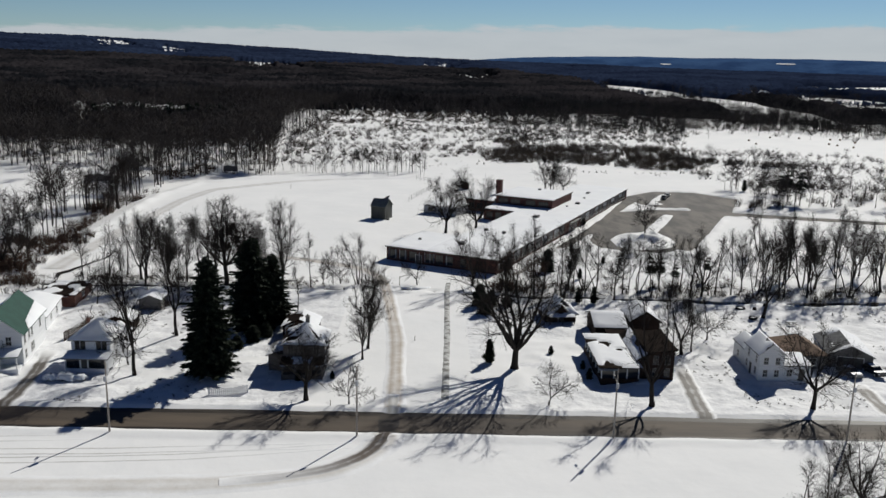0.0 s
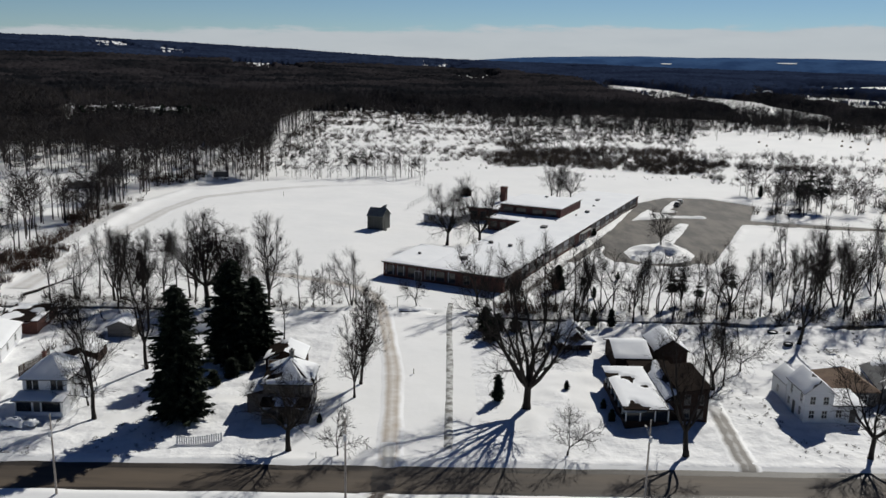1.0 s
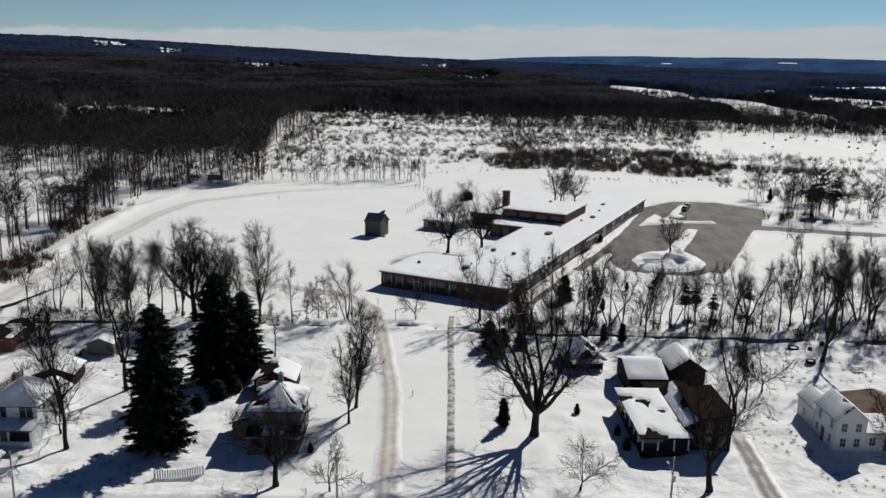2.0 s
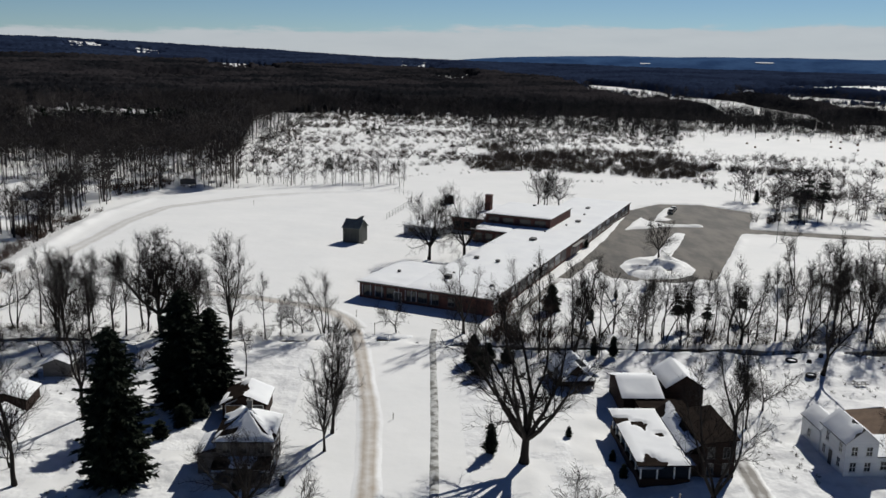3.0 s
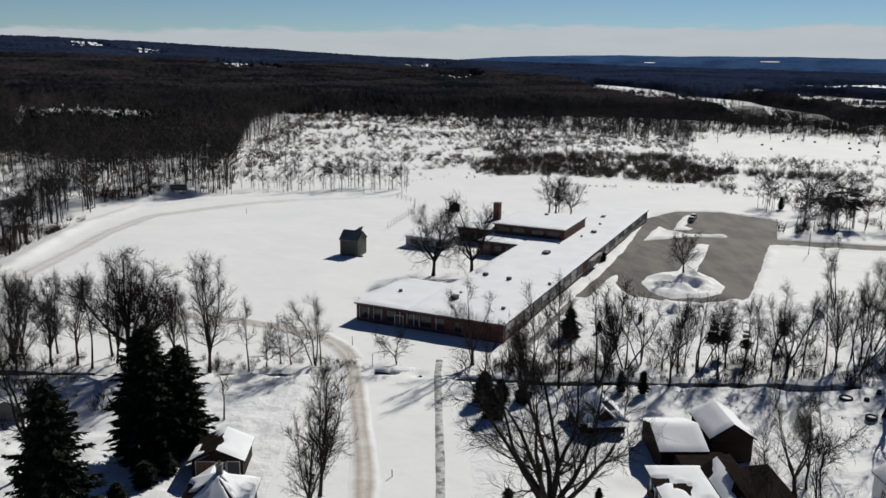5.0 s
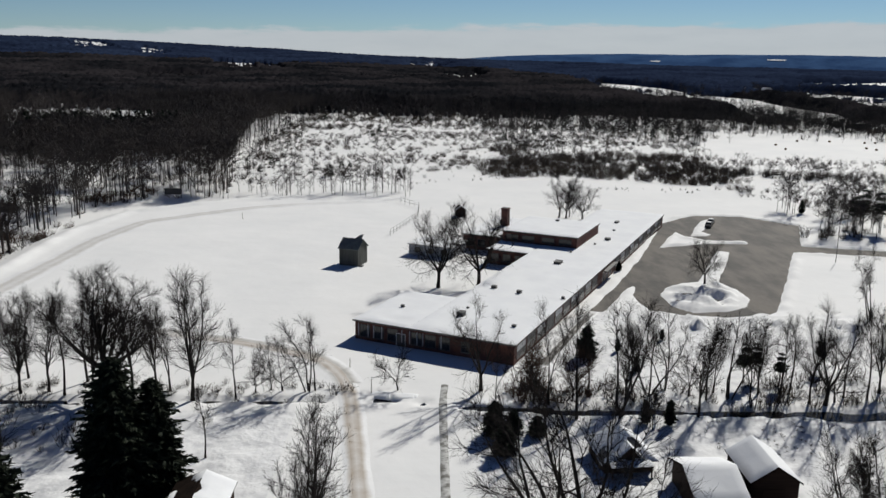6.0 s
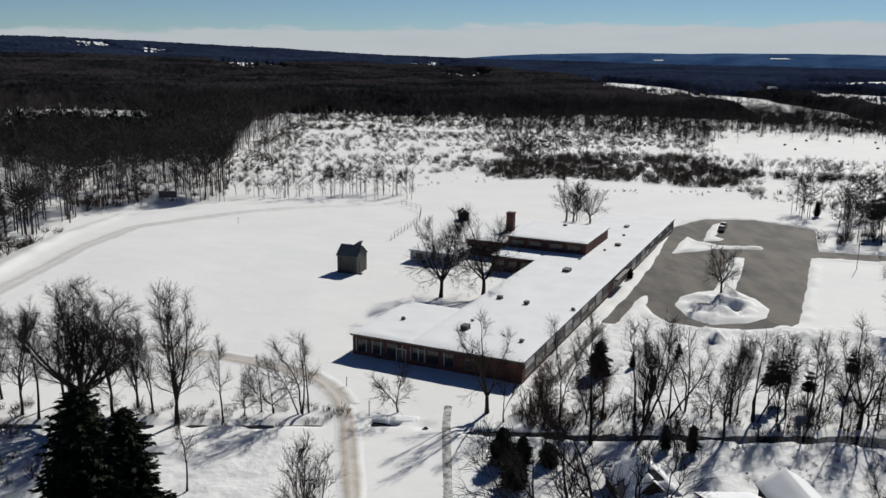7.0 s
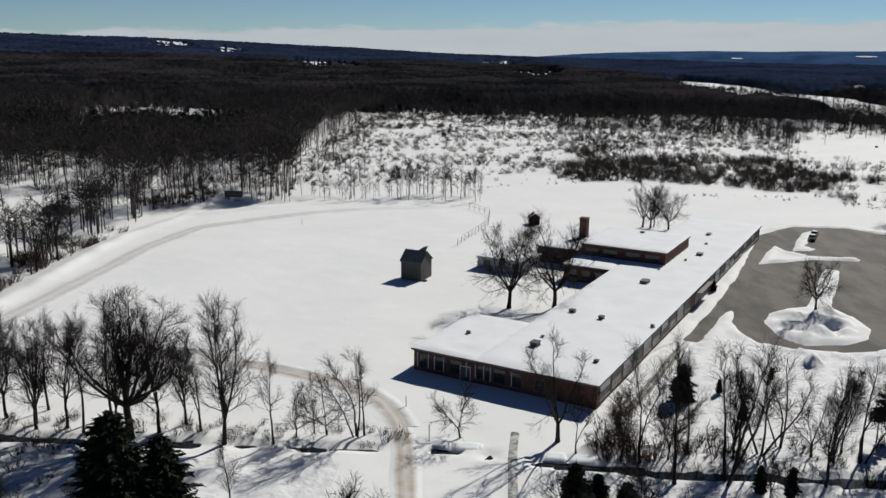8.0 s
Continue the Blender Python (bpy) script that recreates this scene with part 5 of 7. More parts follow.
# ---- trees ----
def grow(seed, height, form):
    """A bare tree: a trunk, leaders that fork from it, limbs, branches and branchlets. Rows of start, end, radii and level, and the twigs."""
    rng = np.random.RandomState(seed)
    segs, twigs = [], []

    def unit(v):
        return v / (np.linalg.norm(v) + 1e-9)

    def shoot(p, d, length, r0, r1, level, n, wob, lift):
        nodes = []
        for i in range(n):
            d = unit(d + rng.normal(0, wob, 3) + np.array([0, 0, lift]))
            q = p + d * length / n
            ra, rb = r0 + (r1 - r0) * i / n, r0 + (r1 - r0) * (i + 1) / n
            segs.append((p, q, ra, rb, level))
            nodes.append((q, d, rb, (i + 1) / n))
            p = q
        return nodes

    def off(d, angle):
        side = unit(np.cross(d, rng.normal(size=3)))
        return unit(d * math.cos(angle) + side * math.sin(angle))

    def twig(q, d, k):
        for _ in range(k):
            e = unit(d + rng.normal(0, 0.45, 3) + np.array([0, 0, 0.15]))
            twigs.append((q, q + e * rng.uniform(0.5, 1.0) * form.get("twig", 1.3), 0.025))

    def dress(nodes, length, level):
        """Side shoots along a stem of the given level."""
        for q, d, r, k in nodes:
            if level == 0 and k < form.get("bare", 0.15):
                continue
            m = form["limbs"] if level == 0 else form.get("branches", 1.5) if level == 1 else 1.35
            for _ in range(int(m) + (rng.rand() < m % 1)):
                if level == 0:
                    ang, ln = form["angle"] * rng.uniform(0.7, 1.3) * (1.15 - 0.45 * k), form["limb"] * height * (1.15 - 0.65 * k) * rng.uniform(0.6, 1.15)
                else:
                    ang, ln = rng.uniform(0.4, 0.9), length * (0.62 - 0.15 * k) * rng.uniform(0.65, 1.2)
                if level == 2:
                    e = off(d, ang)
                    tip = q + unit(e + np.array([0, 0, 0.12])) * max(ln, 0.8)
                    twigs.append((q, tip, 0.034))
                    twig(q + (tip - q) * 0.5, e, 1)
                    twig(q + (tip - q) * 0.8, e, 1)
                else:
                    r0 = max(0.024, r * rng.uniform(0.40, 0.58))
                    kids = shoot(q, off(d, ang), max(ln, 1.0), r0, max(0.014, r0 * 0.25), level + 1, 5 if level == 0 else 3, form["wob"], form["lift"])
                    dress(kids, max(ln, 1.0), level + 1)
            if level >= 1:
                twig(q, d, 1)

    girth = height * form["girth"]
    clear = height * form["clear"]
    lean = np.array([rng.normal(0, form["lean"]), rng.normal(0, form["lean"]), 1.0])
    top = np.array([0.0, 0.0, -0.4])
    if clear > 0:
        trunk = shoot(top, unit(lean), clear + 0.4, girth * 1.12, girth * 0.86, 0, 4, 0.03, 0.05)
        top = trunk[-1][0]
        segs.append((np.array([0, 0, -0.4]), np.array([0, 0, 0.7]) + 0.7 * lean * [1, 1, 0], girth * 1.55, girth * 1.05, 0))
    n = form["leaders"]
    turn = rng.rand() * 6.28
    for i in range(n):
        a = turn + 6.283 * i / n + rng.normal(0, 0.3)
        tilt = form["spread"] * (rng.uniform(0.05, 0.3) if i < form.get("upright", 1) else rng.uniform(0.75, 1.25))
        d = np.array([math.cos(a) * math.sin(tilt), math.sin(a) * math.sin(tilt), math.cos(tilt)])
        ln = (height - clear) * (1.0 if i < form.get("upright", 1) else rng.uniform(0.78, 1.0))
        base = top if clear > 0 else top + np.array([math.cos(a), math.sin(a), 0]) * 0.25
        r = girth * (1.0 if clear <= 0 else 0.85 if n == 1 else 0.62)
        nodes = shoot(base, d, ln, r * rng.uniform(0.85, 1.1), 0.03, 0, 9, form["wob"] * 0.6, form["rise"])
        dress(nodes, ln, 0)
        twig(nodes[-1][0], nodes[-1][1], 3)
    return segs, twigs


def tubes(segs, sides):
    P, Q = np.array([s[0] for s in segs]), np.array([s[1] for s in segs])
    R0, R1 = np.array([s[2] for s in segs])[:, None], np.array([s[3] for s in segs])[:, None]
    D = Q - P
    D /= np.linalg.norm(D, axis=1, keepdims=True) + 1e-9
    ref = np.where(np.abs(D[:, 2:3]) > 0.9, np.array([[1.0, 0, 0]]), np.array([[0, 0, 1.0]]))
    S = np.cross(D, ref)
    S /= np.linalg.norm(S, axis=1, keepdims=True)
    T = np.cross(D, S)
    n, ring = len(P), []
    for base, rad in ((P, R0), (Q, R1)):
        for i in range(sides):
            a = 2 * math.pi * i / sides
            ring.append(base + (S * math.cos(a) + T * math.sin(a)) * rad)
    V = np.stack(ring, 1).reshape(-1, 3)
    o = (np.arange(n) * 2 * sides)[:, None]
    F = []
    for i in range(sides):
        j = (i + 1) % sides
        F += [np.concatenate([o + i, o + j, o + sides + j], 1), np.concatenate([o + i, o + sides + j, o + sides + i], 1)]
    return V, np.concatenate(F)


def blades(P, Q, W, seed=0):
    """One thin tapering triangle for each twig."""
    rng = np.random.RandomState(seed)
    D = Q - P
    S = np.cross(D, rng.normal(size=D.shape))
    S /= np.linalg.norm(S, axis=1, keepdims=True) + 1e-9
    W = np.broadcast_to(np.asarray(W, float).reshape(-1, 1), (len(P), 1))
    V = np.stack([P - S * W / 2, P + S * W / 2, Q], 1).reshape(-1, 3)
    return V, np.arange(len(V)).reshape(-1, 3)


SPREAD = dict(clear=0.15, leaders=9, upright=3, spread=0.66, rise=0.075, girth=0.025, limbs=1.15, limb=0.27, angle=0.85, lift=0.07, wob=0.17, lean=0.03, bare=0.12, branches=1.6)
ROUND = dict(clear=0.25, leaders=5, upright=1, spread=0.80, rise=0.06, girth=0.028, limbs=1.0, limb=0.30, angle=0.85, lift=0.05, wob=0.16, lean=0.04, bare=0.1, twig=1.0)
VASE = dict(clear=0.20, leaders=4, upright=1, spread=0.45, rise=0.04, girth=0.020, limbs=0.95, limb=0.26, angle=0.72, lift=0.08, wob=0.15, lean=0.04, bare=0.15)
OVAL = dict(clear=0.22, leaders=3, upright=1, spread=0.30, rise=0.05, girth=0.014, limbs=1.4, limb=0.27, angle=0.75, lift=0.11, wob=0.13, lean=0.03, bare=0.08)
TALL = dict(clear=0.25, leaders=1, upright=1, spread=0.10, rise=0.08, girth=0.012, limbs=1.8, limb=0.25, angle=0.65, lift=0.13, wob=0.11, lean=0.05, bare=0.15)
FORKED = dict(clear=0.16, leaders=2, upright=1, spread=0.40, rise=0.10, girth=0.013, limbs=1.2, limb=0.23, angle=0.65, lift=0.12, wob=0.13, lean=0.05, bare=0.25)
FAN = dict(clear=0.25, leaders=12, upright=4, spread=0.85, rise=0.085, girth=0.020, limbs=1.5, limb=0.22, angle=0.75, lift=0.07, wob=0.15, lean=0.02, bare=0.12, branches=1.7)
EGG = dict(clear=0.18, leaders=5, upright=2, spread=0.30, rise=0.07, girth=0.0145, limbs=1.35, limb=0.23, angle=0.72, lift=0.10, wob=0.14, lean=0.03, bare=0.05, branches=1.4, twig=1.0)
TWIN = dict(clear=0.0, leaders=3, upright=1, spread=0.22, rise=0.04, girth=0.0125, limbs=0.9, limb=0.18, angle=0.70, lift=0.10, wob=0.16, lean=0.0, bare=0.38)
PARK = dict(clear=0.20, leaders=5, upright=1, spread=0.72, rise=0.05, girth=0.023, limbs=1.4, limb=0.30, angle=0.90, lift=0.05, wob=0.17, lean=0.03, bare=0.1, twig=1.1)
SMALL = dict(clear=0.2, leaders=4, upright=1, spread=0.8, rise=0.05, girth=0.016, limbs=0.7, limb=0.36, angle=0.85, lift=0.05, wob=0.17, lean=0.08, bare=0.1, branches=1.0, twig=0.7)


def bare_tree(form, seed, height, label, name="tree", twig_mat=None):
    segs, twigs = grow(seed, height, form)
    k = height / np.percentile(np.array([s[1][2] for s in segs if s[4] < 3]), 99)
    segs = [(p * k, q * k, r, s, l) for p, q, r, s, l in segs]
    ob = thing(name, Matrix(), label, "tree", "bare trees")
    V0, F0 = tubes([s for s in segs if s[4] == 0], 6)
    V1, F1 = tubes([s for s in segs if s[4] == 1], 4)
    me = raw_mesh("trunk", np.concatenate([V0, V1]), np.concatenate([F0, F1 + len(V0)]), BARK)
    me.shade_smooth()
    part("trunk", me, BARK, ob)
    V2, F2 = tubes([s for s in segs if s[4] >= 2], 3)
    V3, F3 = blades(np.array([t[0] for t in twigs]) * k, np.array([t[1] for t in twigs]) * k, np.array([t[2] for t in twigs]), seed)
    part("crown", raw_mesh("crown", np.concatenate([V2, V3]), np.concatenate([F2, F3 + len(V2)]), twig_mat or TWIG), TWIG, ob)
    return ob


def conifer(seed, height, width, label, name="spruce", layers=44, mat=None, bottom=0.06):
    """A trunk and whorls of drooping boughs, each with side sprays."""
    rng = np.random.RandomState(seed)
    ob = thing(name, Matrix(), label, "tree", "evergreens")
    part("trunk", Geo().tube((0, 0, -0.4), (0, 0, height * 0.97), height * 0.016, 0.02, 8), BARK, ob)
    P, Q, W = [], [], []
    for i in range(layers):
        k = (i + rng.rand()) / layers
        z = height * (bottom + (1 - bottom) * k)
        reach = width * min(1.0, 0.75 + k) * (1 - k) ** (0.45 if name != "spruce" else 0.43) * rng.uniform(0.55, 1.15) + 0.12
        n = int(7 + 8 * (1 - k))
        a0 = rng.rand() * 6.28
        for j in range(n):
            a = a0 + 6.283 * j / n + rng.normal(0, 0.12)
            L = reach * rng.uniform(0.6, 1.2)
            d = np.array([math.cos(a), math.sin(a), 0])
            m = max(5, int(L * 4.2))
            for s in range(m):
                f = 0.12 + 0.88 * (s + rng.rand()) / m
                droop = -0.30 * L * f + 0.20 * L * f * f + 0.05
                p = np.array([0, 0, z]) + d * L * f + np.array([0, 0, droop])
                side = np.array([-d[1], d[0], 0]) * (1 if s % 2 else -1)
                ln = (0.30 + 0.20 * L * (1.1 - f * 0.8)) * rng.uniform(0.7, 1.25)
                q = p + (d * 0.7 + side * rng.uniform(0.2, 1.0)) * ln + np.array([0, 0, -0.22 * ln + rng.normal(0, 0.08)])
                P.append(p - d * 0.2)
                Q.append(q)
                W.append(0.55 * ln + 0.12)
    P, Q, W = np.array(P), np.array(Q), np.array(W)
    V, F = blades(P, Q, W, seed)
    V2, F2 = blades(P + rng.normal(0, 0.08, P.shape), Q + rng.normal(0, 0.2, Q.shape), W * 0.8, seed + 1)
    part("crown", raw_mesh("crown", np.concatenate([V, V2]), np.concatenate([F, F2 + len(V)]), NEEDLE), NEEDLE, ob, "dark drooping evergreen boughs")
    return ob


placed = 0


def set_tree(proto, x, y, k=1.0, turn=None, wide=1.0):
    """A copy of a tree at a place, k times its size."""
    global placed
    placed += 1
    ob = copy_thing(proto, pose(x, y, gz(x, y), 0, 0, (placed * 77.7) % 360 if turn is None else turn))
    ob.scale = (k * wide, k * wide, k)
    return ob


PROTO = {
    "spread": bare_tree(SPREAD, 3, 17.5, "large bare spreading tree with dark limbs"),
    "spread2": bare_tree(ROUND, 8, 12.0, "bare round-headed tree with dense twigs"),
    "vase": bare_tree(VASE, 5, 15.0, "bare vase-shaped tree with rising limbs"),
    "vase2": bare_tree(OVAL, 12, 15.0, "bare upright tree with fine branching"),
    "tall": bare_tree(TALL, 4, 15.0, "slender tall bare tree in snow"),
    "tall2": bare_tree(FORKED, 9, 15.0, "slender bare tree with a forked trunk"),
    "fan": bare_tree(FAN, 6, 20.0, "large bare tree with a wide fan of rising limbs"),
    "oval": bare_tree(EGG, 18, 15.0, "bare tree with a full egg-shaped crown of fine twigs"),
    "twin": bare_tree(TWIN, 7, 14.0, "bare tree with several leaning stems"),
    "twin2": bare_tree(TWIN, 14, 12.0, "bare forked tree with thin stems"),
    "park": bare_tree(PARK, 21, 13.0, "bare round tree with a dense twiggy crown"),
    "russet": bare_tree(OVAL, 16, 9.0, "bare slender tree with reddish brown twigs", twig_mat=RUSSET),
    "small": bare_tree(SMALL, 2, 6.0, "small bare ornamental tree"),
    "small2": bare_tree(SMALL, 11, 6.5, "small bare garden tree with fine twigs"),
}
SIZE = {"russet": 9, "park": 13, "spread": 17.5, "spread2": 12, "vase": 15, "vase2": 15, "tall": 15, "tall2": 15, "fan": 20, "oval": 15, "twin": 14, "twin2": 12, "small": 6, "small2": 6.5}
# kind, place, height, and for some the width
TREES = [
    ("russet", 17.8, 177.0, 9.5), ("russet", 23.6, 177.8, 8.0),
    ("vase2", -45.8, 125.4, 19.5), ("vase2", -44.6, 144.1, 20.5), ("spread2", -17.25, 116.15, 11.5), ("small", -10.75, 114.95, 6.2), ("oval", -10.3, 133.9, 13), ("oval", -9.8, 139.3, 15.5),
    ("spread", 15.15, 130.85, 22.5), ("small2", 18.95, 116.15, 6.6), ("vase", 34.45, 116.15, 17.5), ("spread2", 58.85, 116.35, 12.5),
    ("vase2", -56.7, 179.9, 13), ("tall", -58.2, 185.8, 13.5), ("vase2", -52.9, 180.5, 15), ("fan", -43.6, 178.3, 18.6, 1.3), ("vase2", -40.6, 180.2, 15.5), ("oval", -46.9, 181.4, 14), ("tall", -48.8, 184.5, 16), ("vase2", -60.73, 176.35, 15), ("tall", -50.1, 179.2, 14.5), ("tall2", -35.4, 180.9, 13.5), ("oval", -31.3, 177.6, 18.6),
    ("tall", -25.2, 178.2, 11.4), ("small", -22.8, 180.3, 6), ("tall2", -20.7, 181.4, 7.8), ("small2", -19.0, 181.1, 7.3), ("twin2", -15.2, 180.8, 11.5), ("tall", -14.2, 181.4, 10.3), ("tall", -25.3, 160.4, 9.5),
    ("oval", -57.6, 181.5, 14), ("vase2", -62.5, 183.0, 15), ("oval", -38.0, 182.8, 12.5), ("twin2", -71.0, 183.0, 12), ("small2", -1.9, 181.8, 6.8), ("vase", 10.5, 181.7, 14), ("tall2", 12.5, 178.6, 9), ("park", 5.3, 238.8, 16.5), ("park", 14.1, 240.1, 17), ("park", 63.6, 240.3, 9.8),
    ("vase", 44.6, 321, 13), ("park", 46.6, 320, 11), ("vase2", 47.8, 321.5, 12), ("park", 51.3, 318.4, 10.5),
    ("twin", 29.3, 172.4, 17.4), ("twin2", 38.4, 182.5, 12), ("vase2", 40.4, 172.4, 13.5), ("twin2", 47.2, 179.0, 12.6), ("tall", 54.2, 178.1, 13), ("vase", 60.7, 177.0, 15), ("vase2", 58.4, 177.4, 12),
    ("tall", 26.3, 179.5, 12.5), ("oval", 31.6, 178.6, 11), ("tall2", 33.2, 181.6, 12), ("tall", 43.6, 178.6, 12.5), ("tall2", 45.6, 181.4, 11), ("oval", 52.4, 181.2, 11.5), ("tall", 57.0, 181.0, 12), ("tall", 64.6, 179.6, 13), ("oval", 71.0, 181.5, 13), ("tall", 23.2, 172.0, 17), ("twin", 35.3, 180, 13.8), ("tall2", 50.3, 179, 11.6), ("tall2", 20.0, 177.0, 15),
    ("vase", 68.3, 161.2, 16.7), ("tall", 67.8, 178.8, 14), ("twin", 73.0, 178, 13), ("tall2", 79.2, 177.5, 15), ("vase2", 84.3, 177.6, 15), ("tall", 90.8, 178.1, 15), ("twin", 94.0, 178.3, 14), ("vase", 103.7, 183.5, 16),
    ("tall2", 87.5, 183, 14), ("tall", 98.5, 186, 15), ("vase2", 110, 180, 15), ("vase", 45.35, 138.85, 12.5), ("vase2", 47.85, 141.35, 11), ("small2", 52.35, 146.85, 8),
    ("vase", 40.85, 78.85, 10.0), ("vase2", 45.35, 81.85, 10.5), ("spread2", 50.35, 84.35, 10.0), ("vase2", 56.35, 86.35, 10.5), ("vase", 48.85, 76.85, 11.5), ("vase", 61.85, 88.85, 12.0), ("small2", -66.0, 163.0, 7), ("small", -69.0, 168.0, 6.5), ("small2", -61.5, 170.0, 6), ("small", -48.15, 129.35, 7), ("small2", -70.15, 124.85, 6), ("vase", -63.34, 181.67, 14), ("tall", -67.78, 185.54, 14), ("tall2", -75.86, 180.7, 13),
    ("vase2", -94.62, 195.21, 13), ("tall", 112, 190, 14), ("twin", 82, 190, 12), ("tall", 76.0, 186.0, 13), ("vase2", 32.9, 168.5, 6.0), ("small", 62.5, 178, 8), ("small2", 41.5, 180.0, 8),
]
# a loose stand of trees past the car park, along the stream
rng_stand = random.Random(12)
for i in range(22):
    TREES.append((rng_stand.choice(("tall", "tall2", "vase", "vase2", "twin", "twin2")), rng_stand.uniform(77, 130), 177 + 42 * rng_stand.random() ** 1.6, rng_stand.uniform(11, 17)))
for i in range(14):
    TREES.append((rng_stand.choice(("tall", "vase2", "twin2", "vase")), rng_stand.uniform(-118, -92), rng_stand.uniform(172, 275), rng_stand.uniform(11, 17)))
for kind, x, y, h, *wide in TREES:
    set_tree(PROTO[kind], x, y, h / SIZE[kind], None, *wide)
SPRUCE = conifer(1, 20.0, 5.4, "tall dense dark spruce beside a house", layers=78)
FIR = conifer(2, 5.5, 1.5, "small dark evergreen standing in snow", "fir", 22)
PINE = conifer(4, 8.0, 1.9, "dark open pine with layered boughs", "pine", 7, bottom=0.42)
CEDAR = conifer(3, 6.0, 2.3, "dark full evergreen shrub tree", "cedar", 26, bottom=0.02)
for x, y, k, turn, wide in ((-33.95, 125.85, 0.97, 10, 0.92), (-31.7, 148.5, 0.87, 140, 1.12), (-28.6, 151.6, 0.70, 250, 1.12)):
    set_tree(SPRUCE, x, y, k, turn, wide)
for x, y, k in ((11.15, 133.35, 0.75), (32.4, 170.5, 0.62), (35.5, 169.5, 0.66), (44.5, 205.5, 0.35), (36.0, 190.0, 0.45), (125.4, 331.6, 0.8), (35.2, 199.5, 0.4)):
    set_tree(FIR, x, y, k)
for x, y, k, wide in ((11.29, 166.7, 0.78, 1.15), (13.79, 167.1, 0.55, 1.3), (12.09, 161.1, 0.7, 1.25), (16.89, 166.5, 0.45, 1.5)):
    set_tree(CEDAR, x, y, k, None, wide)
for x, y, k in ((29.2, 196.5, 0.92),):
    set_tree(CEDAR, x, y, k)
for x, y, k in ((128.0, 303.0, 1.3), (131.6, 304.4, 1.55), (135.0, 301.5, 1.5), (51.2, 184.5, 0.85), (54.0, 187.0, 0.75), (56.5, 183.6, 0.7), (66.0, 190.5, 0.7)):
    set_tree(PINE, x, y, k)
# low clumps added to stand in for spruce skirts and the shadow between
for x, y, k, wide in ((-30.4, 141.8, 0.5, 1.5), (-28.6, 144.6, 0.45, 1.5), (-32.2, 137.6, 0.4, 1.5)):
    set_tree(CEDAR, x, y, k, None, wide)
for x, y, k in ((46.6, 257.3, 0.42), (48.0, 254.6, 0.38), (49.6, 261.8, 0.36), (51.2, 264.6, 0.3), (-19.65, 124.05, 0.25), (-14.35, 124.85, 0.22), (27.05, 127.35, 0.3), (26.75, 131.85, 0.25), (22.35, 138.85, 0.25)):
    set_tree(CEDAR, x, y, k)
for ob in (*PROTO.values(), SPRUCE, FIR, CEDAR, PINE):
    for o in (*ob.children_recursive, ob):
        bpy.data.objects.remove(o)


def fallen_tree(a, b):
    """A toppled tree from its butt a to its tip b: a crooked stem with side limbs and twigs."""
    rng = np.random.RandomState(52)
    run = np.array([b[0] - a[0], b[1] - a[1], 0.0])
    length = np.linalg.norm(run)
    side = np.array([-run[1], run[0], 0.0]) / length
    segs, twigs, p = [], [], np.array([0.0, 0.0, 0.32])
    for i in range(10):
        q = run * (i + 1) / 10 + side * rng.normal(0, 0.18) + np.array([0, 0, 0.30 + 0.07 * i])
        segs.append((p, q, 0.30 - 0.025 * i, 0.275 - 0.025 * i, 0))
        for _ in range(3 if i > 3 else 0):
            d = run / length * rng.uniform(0.3, 0.9) + side * rng.normal(0, 0.5) + np.array([0, 0, rng.uniform(0.3, 1.0)])
            m = q + d * rng.uniform(1.0, 2.4)
            segs.append((q, m, 0.07, 0.03, 1))
            for k in (0.4, 0.6, 0.8, 1.0):
                r = q + (m - q) * k
                twigs.append((r, r + (d + rng.normal(0, 0.5, 3)) * rng.uniform(0.5, 1.1)))
        p = q
    ob = thing("fallen_tree", pose(a[0], a[1], gz(*a)), "toppled bare tree lying across the snow", "tree")
    part("trunk", raw_mesh("trunk", *tubes(segs, 6), BARK), BARK, ob)
    part("crown", raw_mesh("crown", *blades(np.array([t[0] for t in twigs]), np.array([t[1] for t in twigs]), 0.05, 53), TWIG), TWIG, ob)


fallen_tree((-82.8, 184.0), (-76.3, 199.5))


# ---- woods and scrub ----
def wood_tree(seed, crown_from=0.4, twigs=60, limbs=15, fine=0.0105, reach=0.36, stout=0.011, girth=0.0105):
    """A light bare tree, 1 high: trunk, limbs and twigs, as triangles."""
    rng = np.random.RandomState(seed)
    V, F = tubes([(np.array([0, 0, -0.03]), np.array([rng.normal(0, 0.03), rng.normal(0, 0.03), 0.78]), girth, 0.003, 0)], 3)
    P, Q, W = [], [], []
    for i in range(limbs):
        z = crown_from + (0.78 - crown_from) * rng.rand()
        a = rng.rand() * 6.28
        L = reach * (1.15 - 0.65 * (z - crown_from) / (1 - crown_from)) * rng.uniform(0.6, 1.2)
        p = np.array([0, 0, z])
        q = p + np.array([math.cos(a) * 0.8, math.sin(a) * 0.8, rng.uniform(0.35, 0.85)]) * L
        P.append(p), Q.append(q), W.append(stout)
        for _ in range(twigs // limbs):
            f = rng.uniform(0.25, 1.0)
            s = p + (q - p) * f
            d = rng.normal(0, 1, 3) + np.array([math.cos(a), math.sin(a), 0.9])
            P.append(s), Q.append(s + d / np.linalg.norm(d) * rng.uniform(0.07, 0.19)), W.append(fine)
    V2, F2 = blades(np.array(P), np.array(Q), np.array(W), seed)
    return np.concatenate([V, V2]), np.concatenate([F, F2 + len(V)])


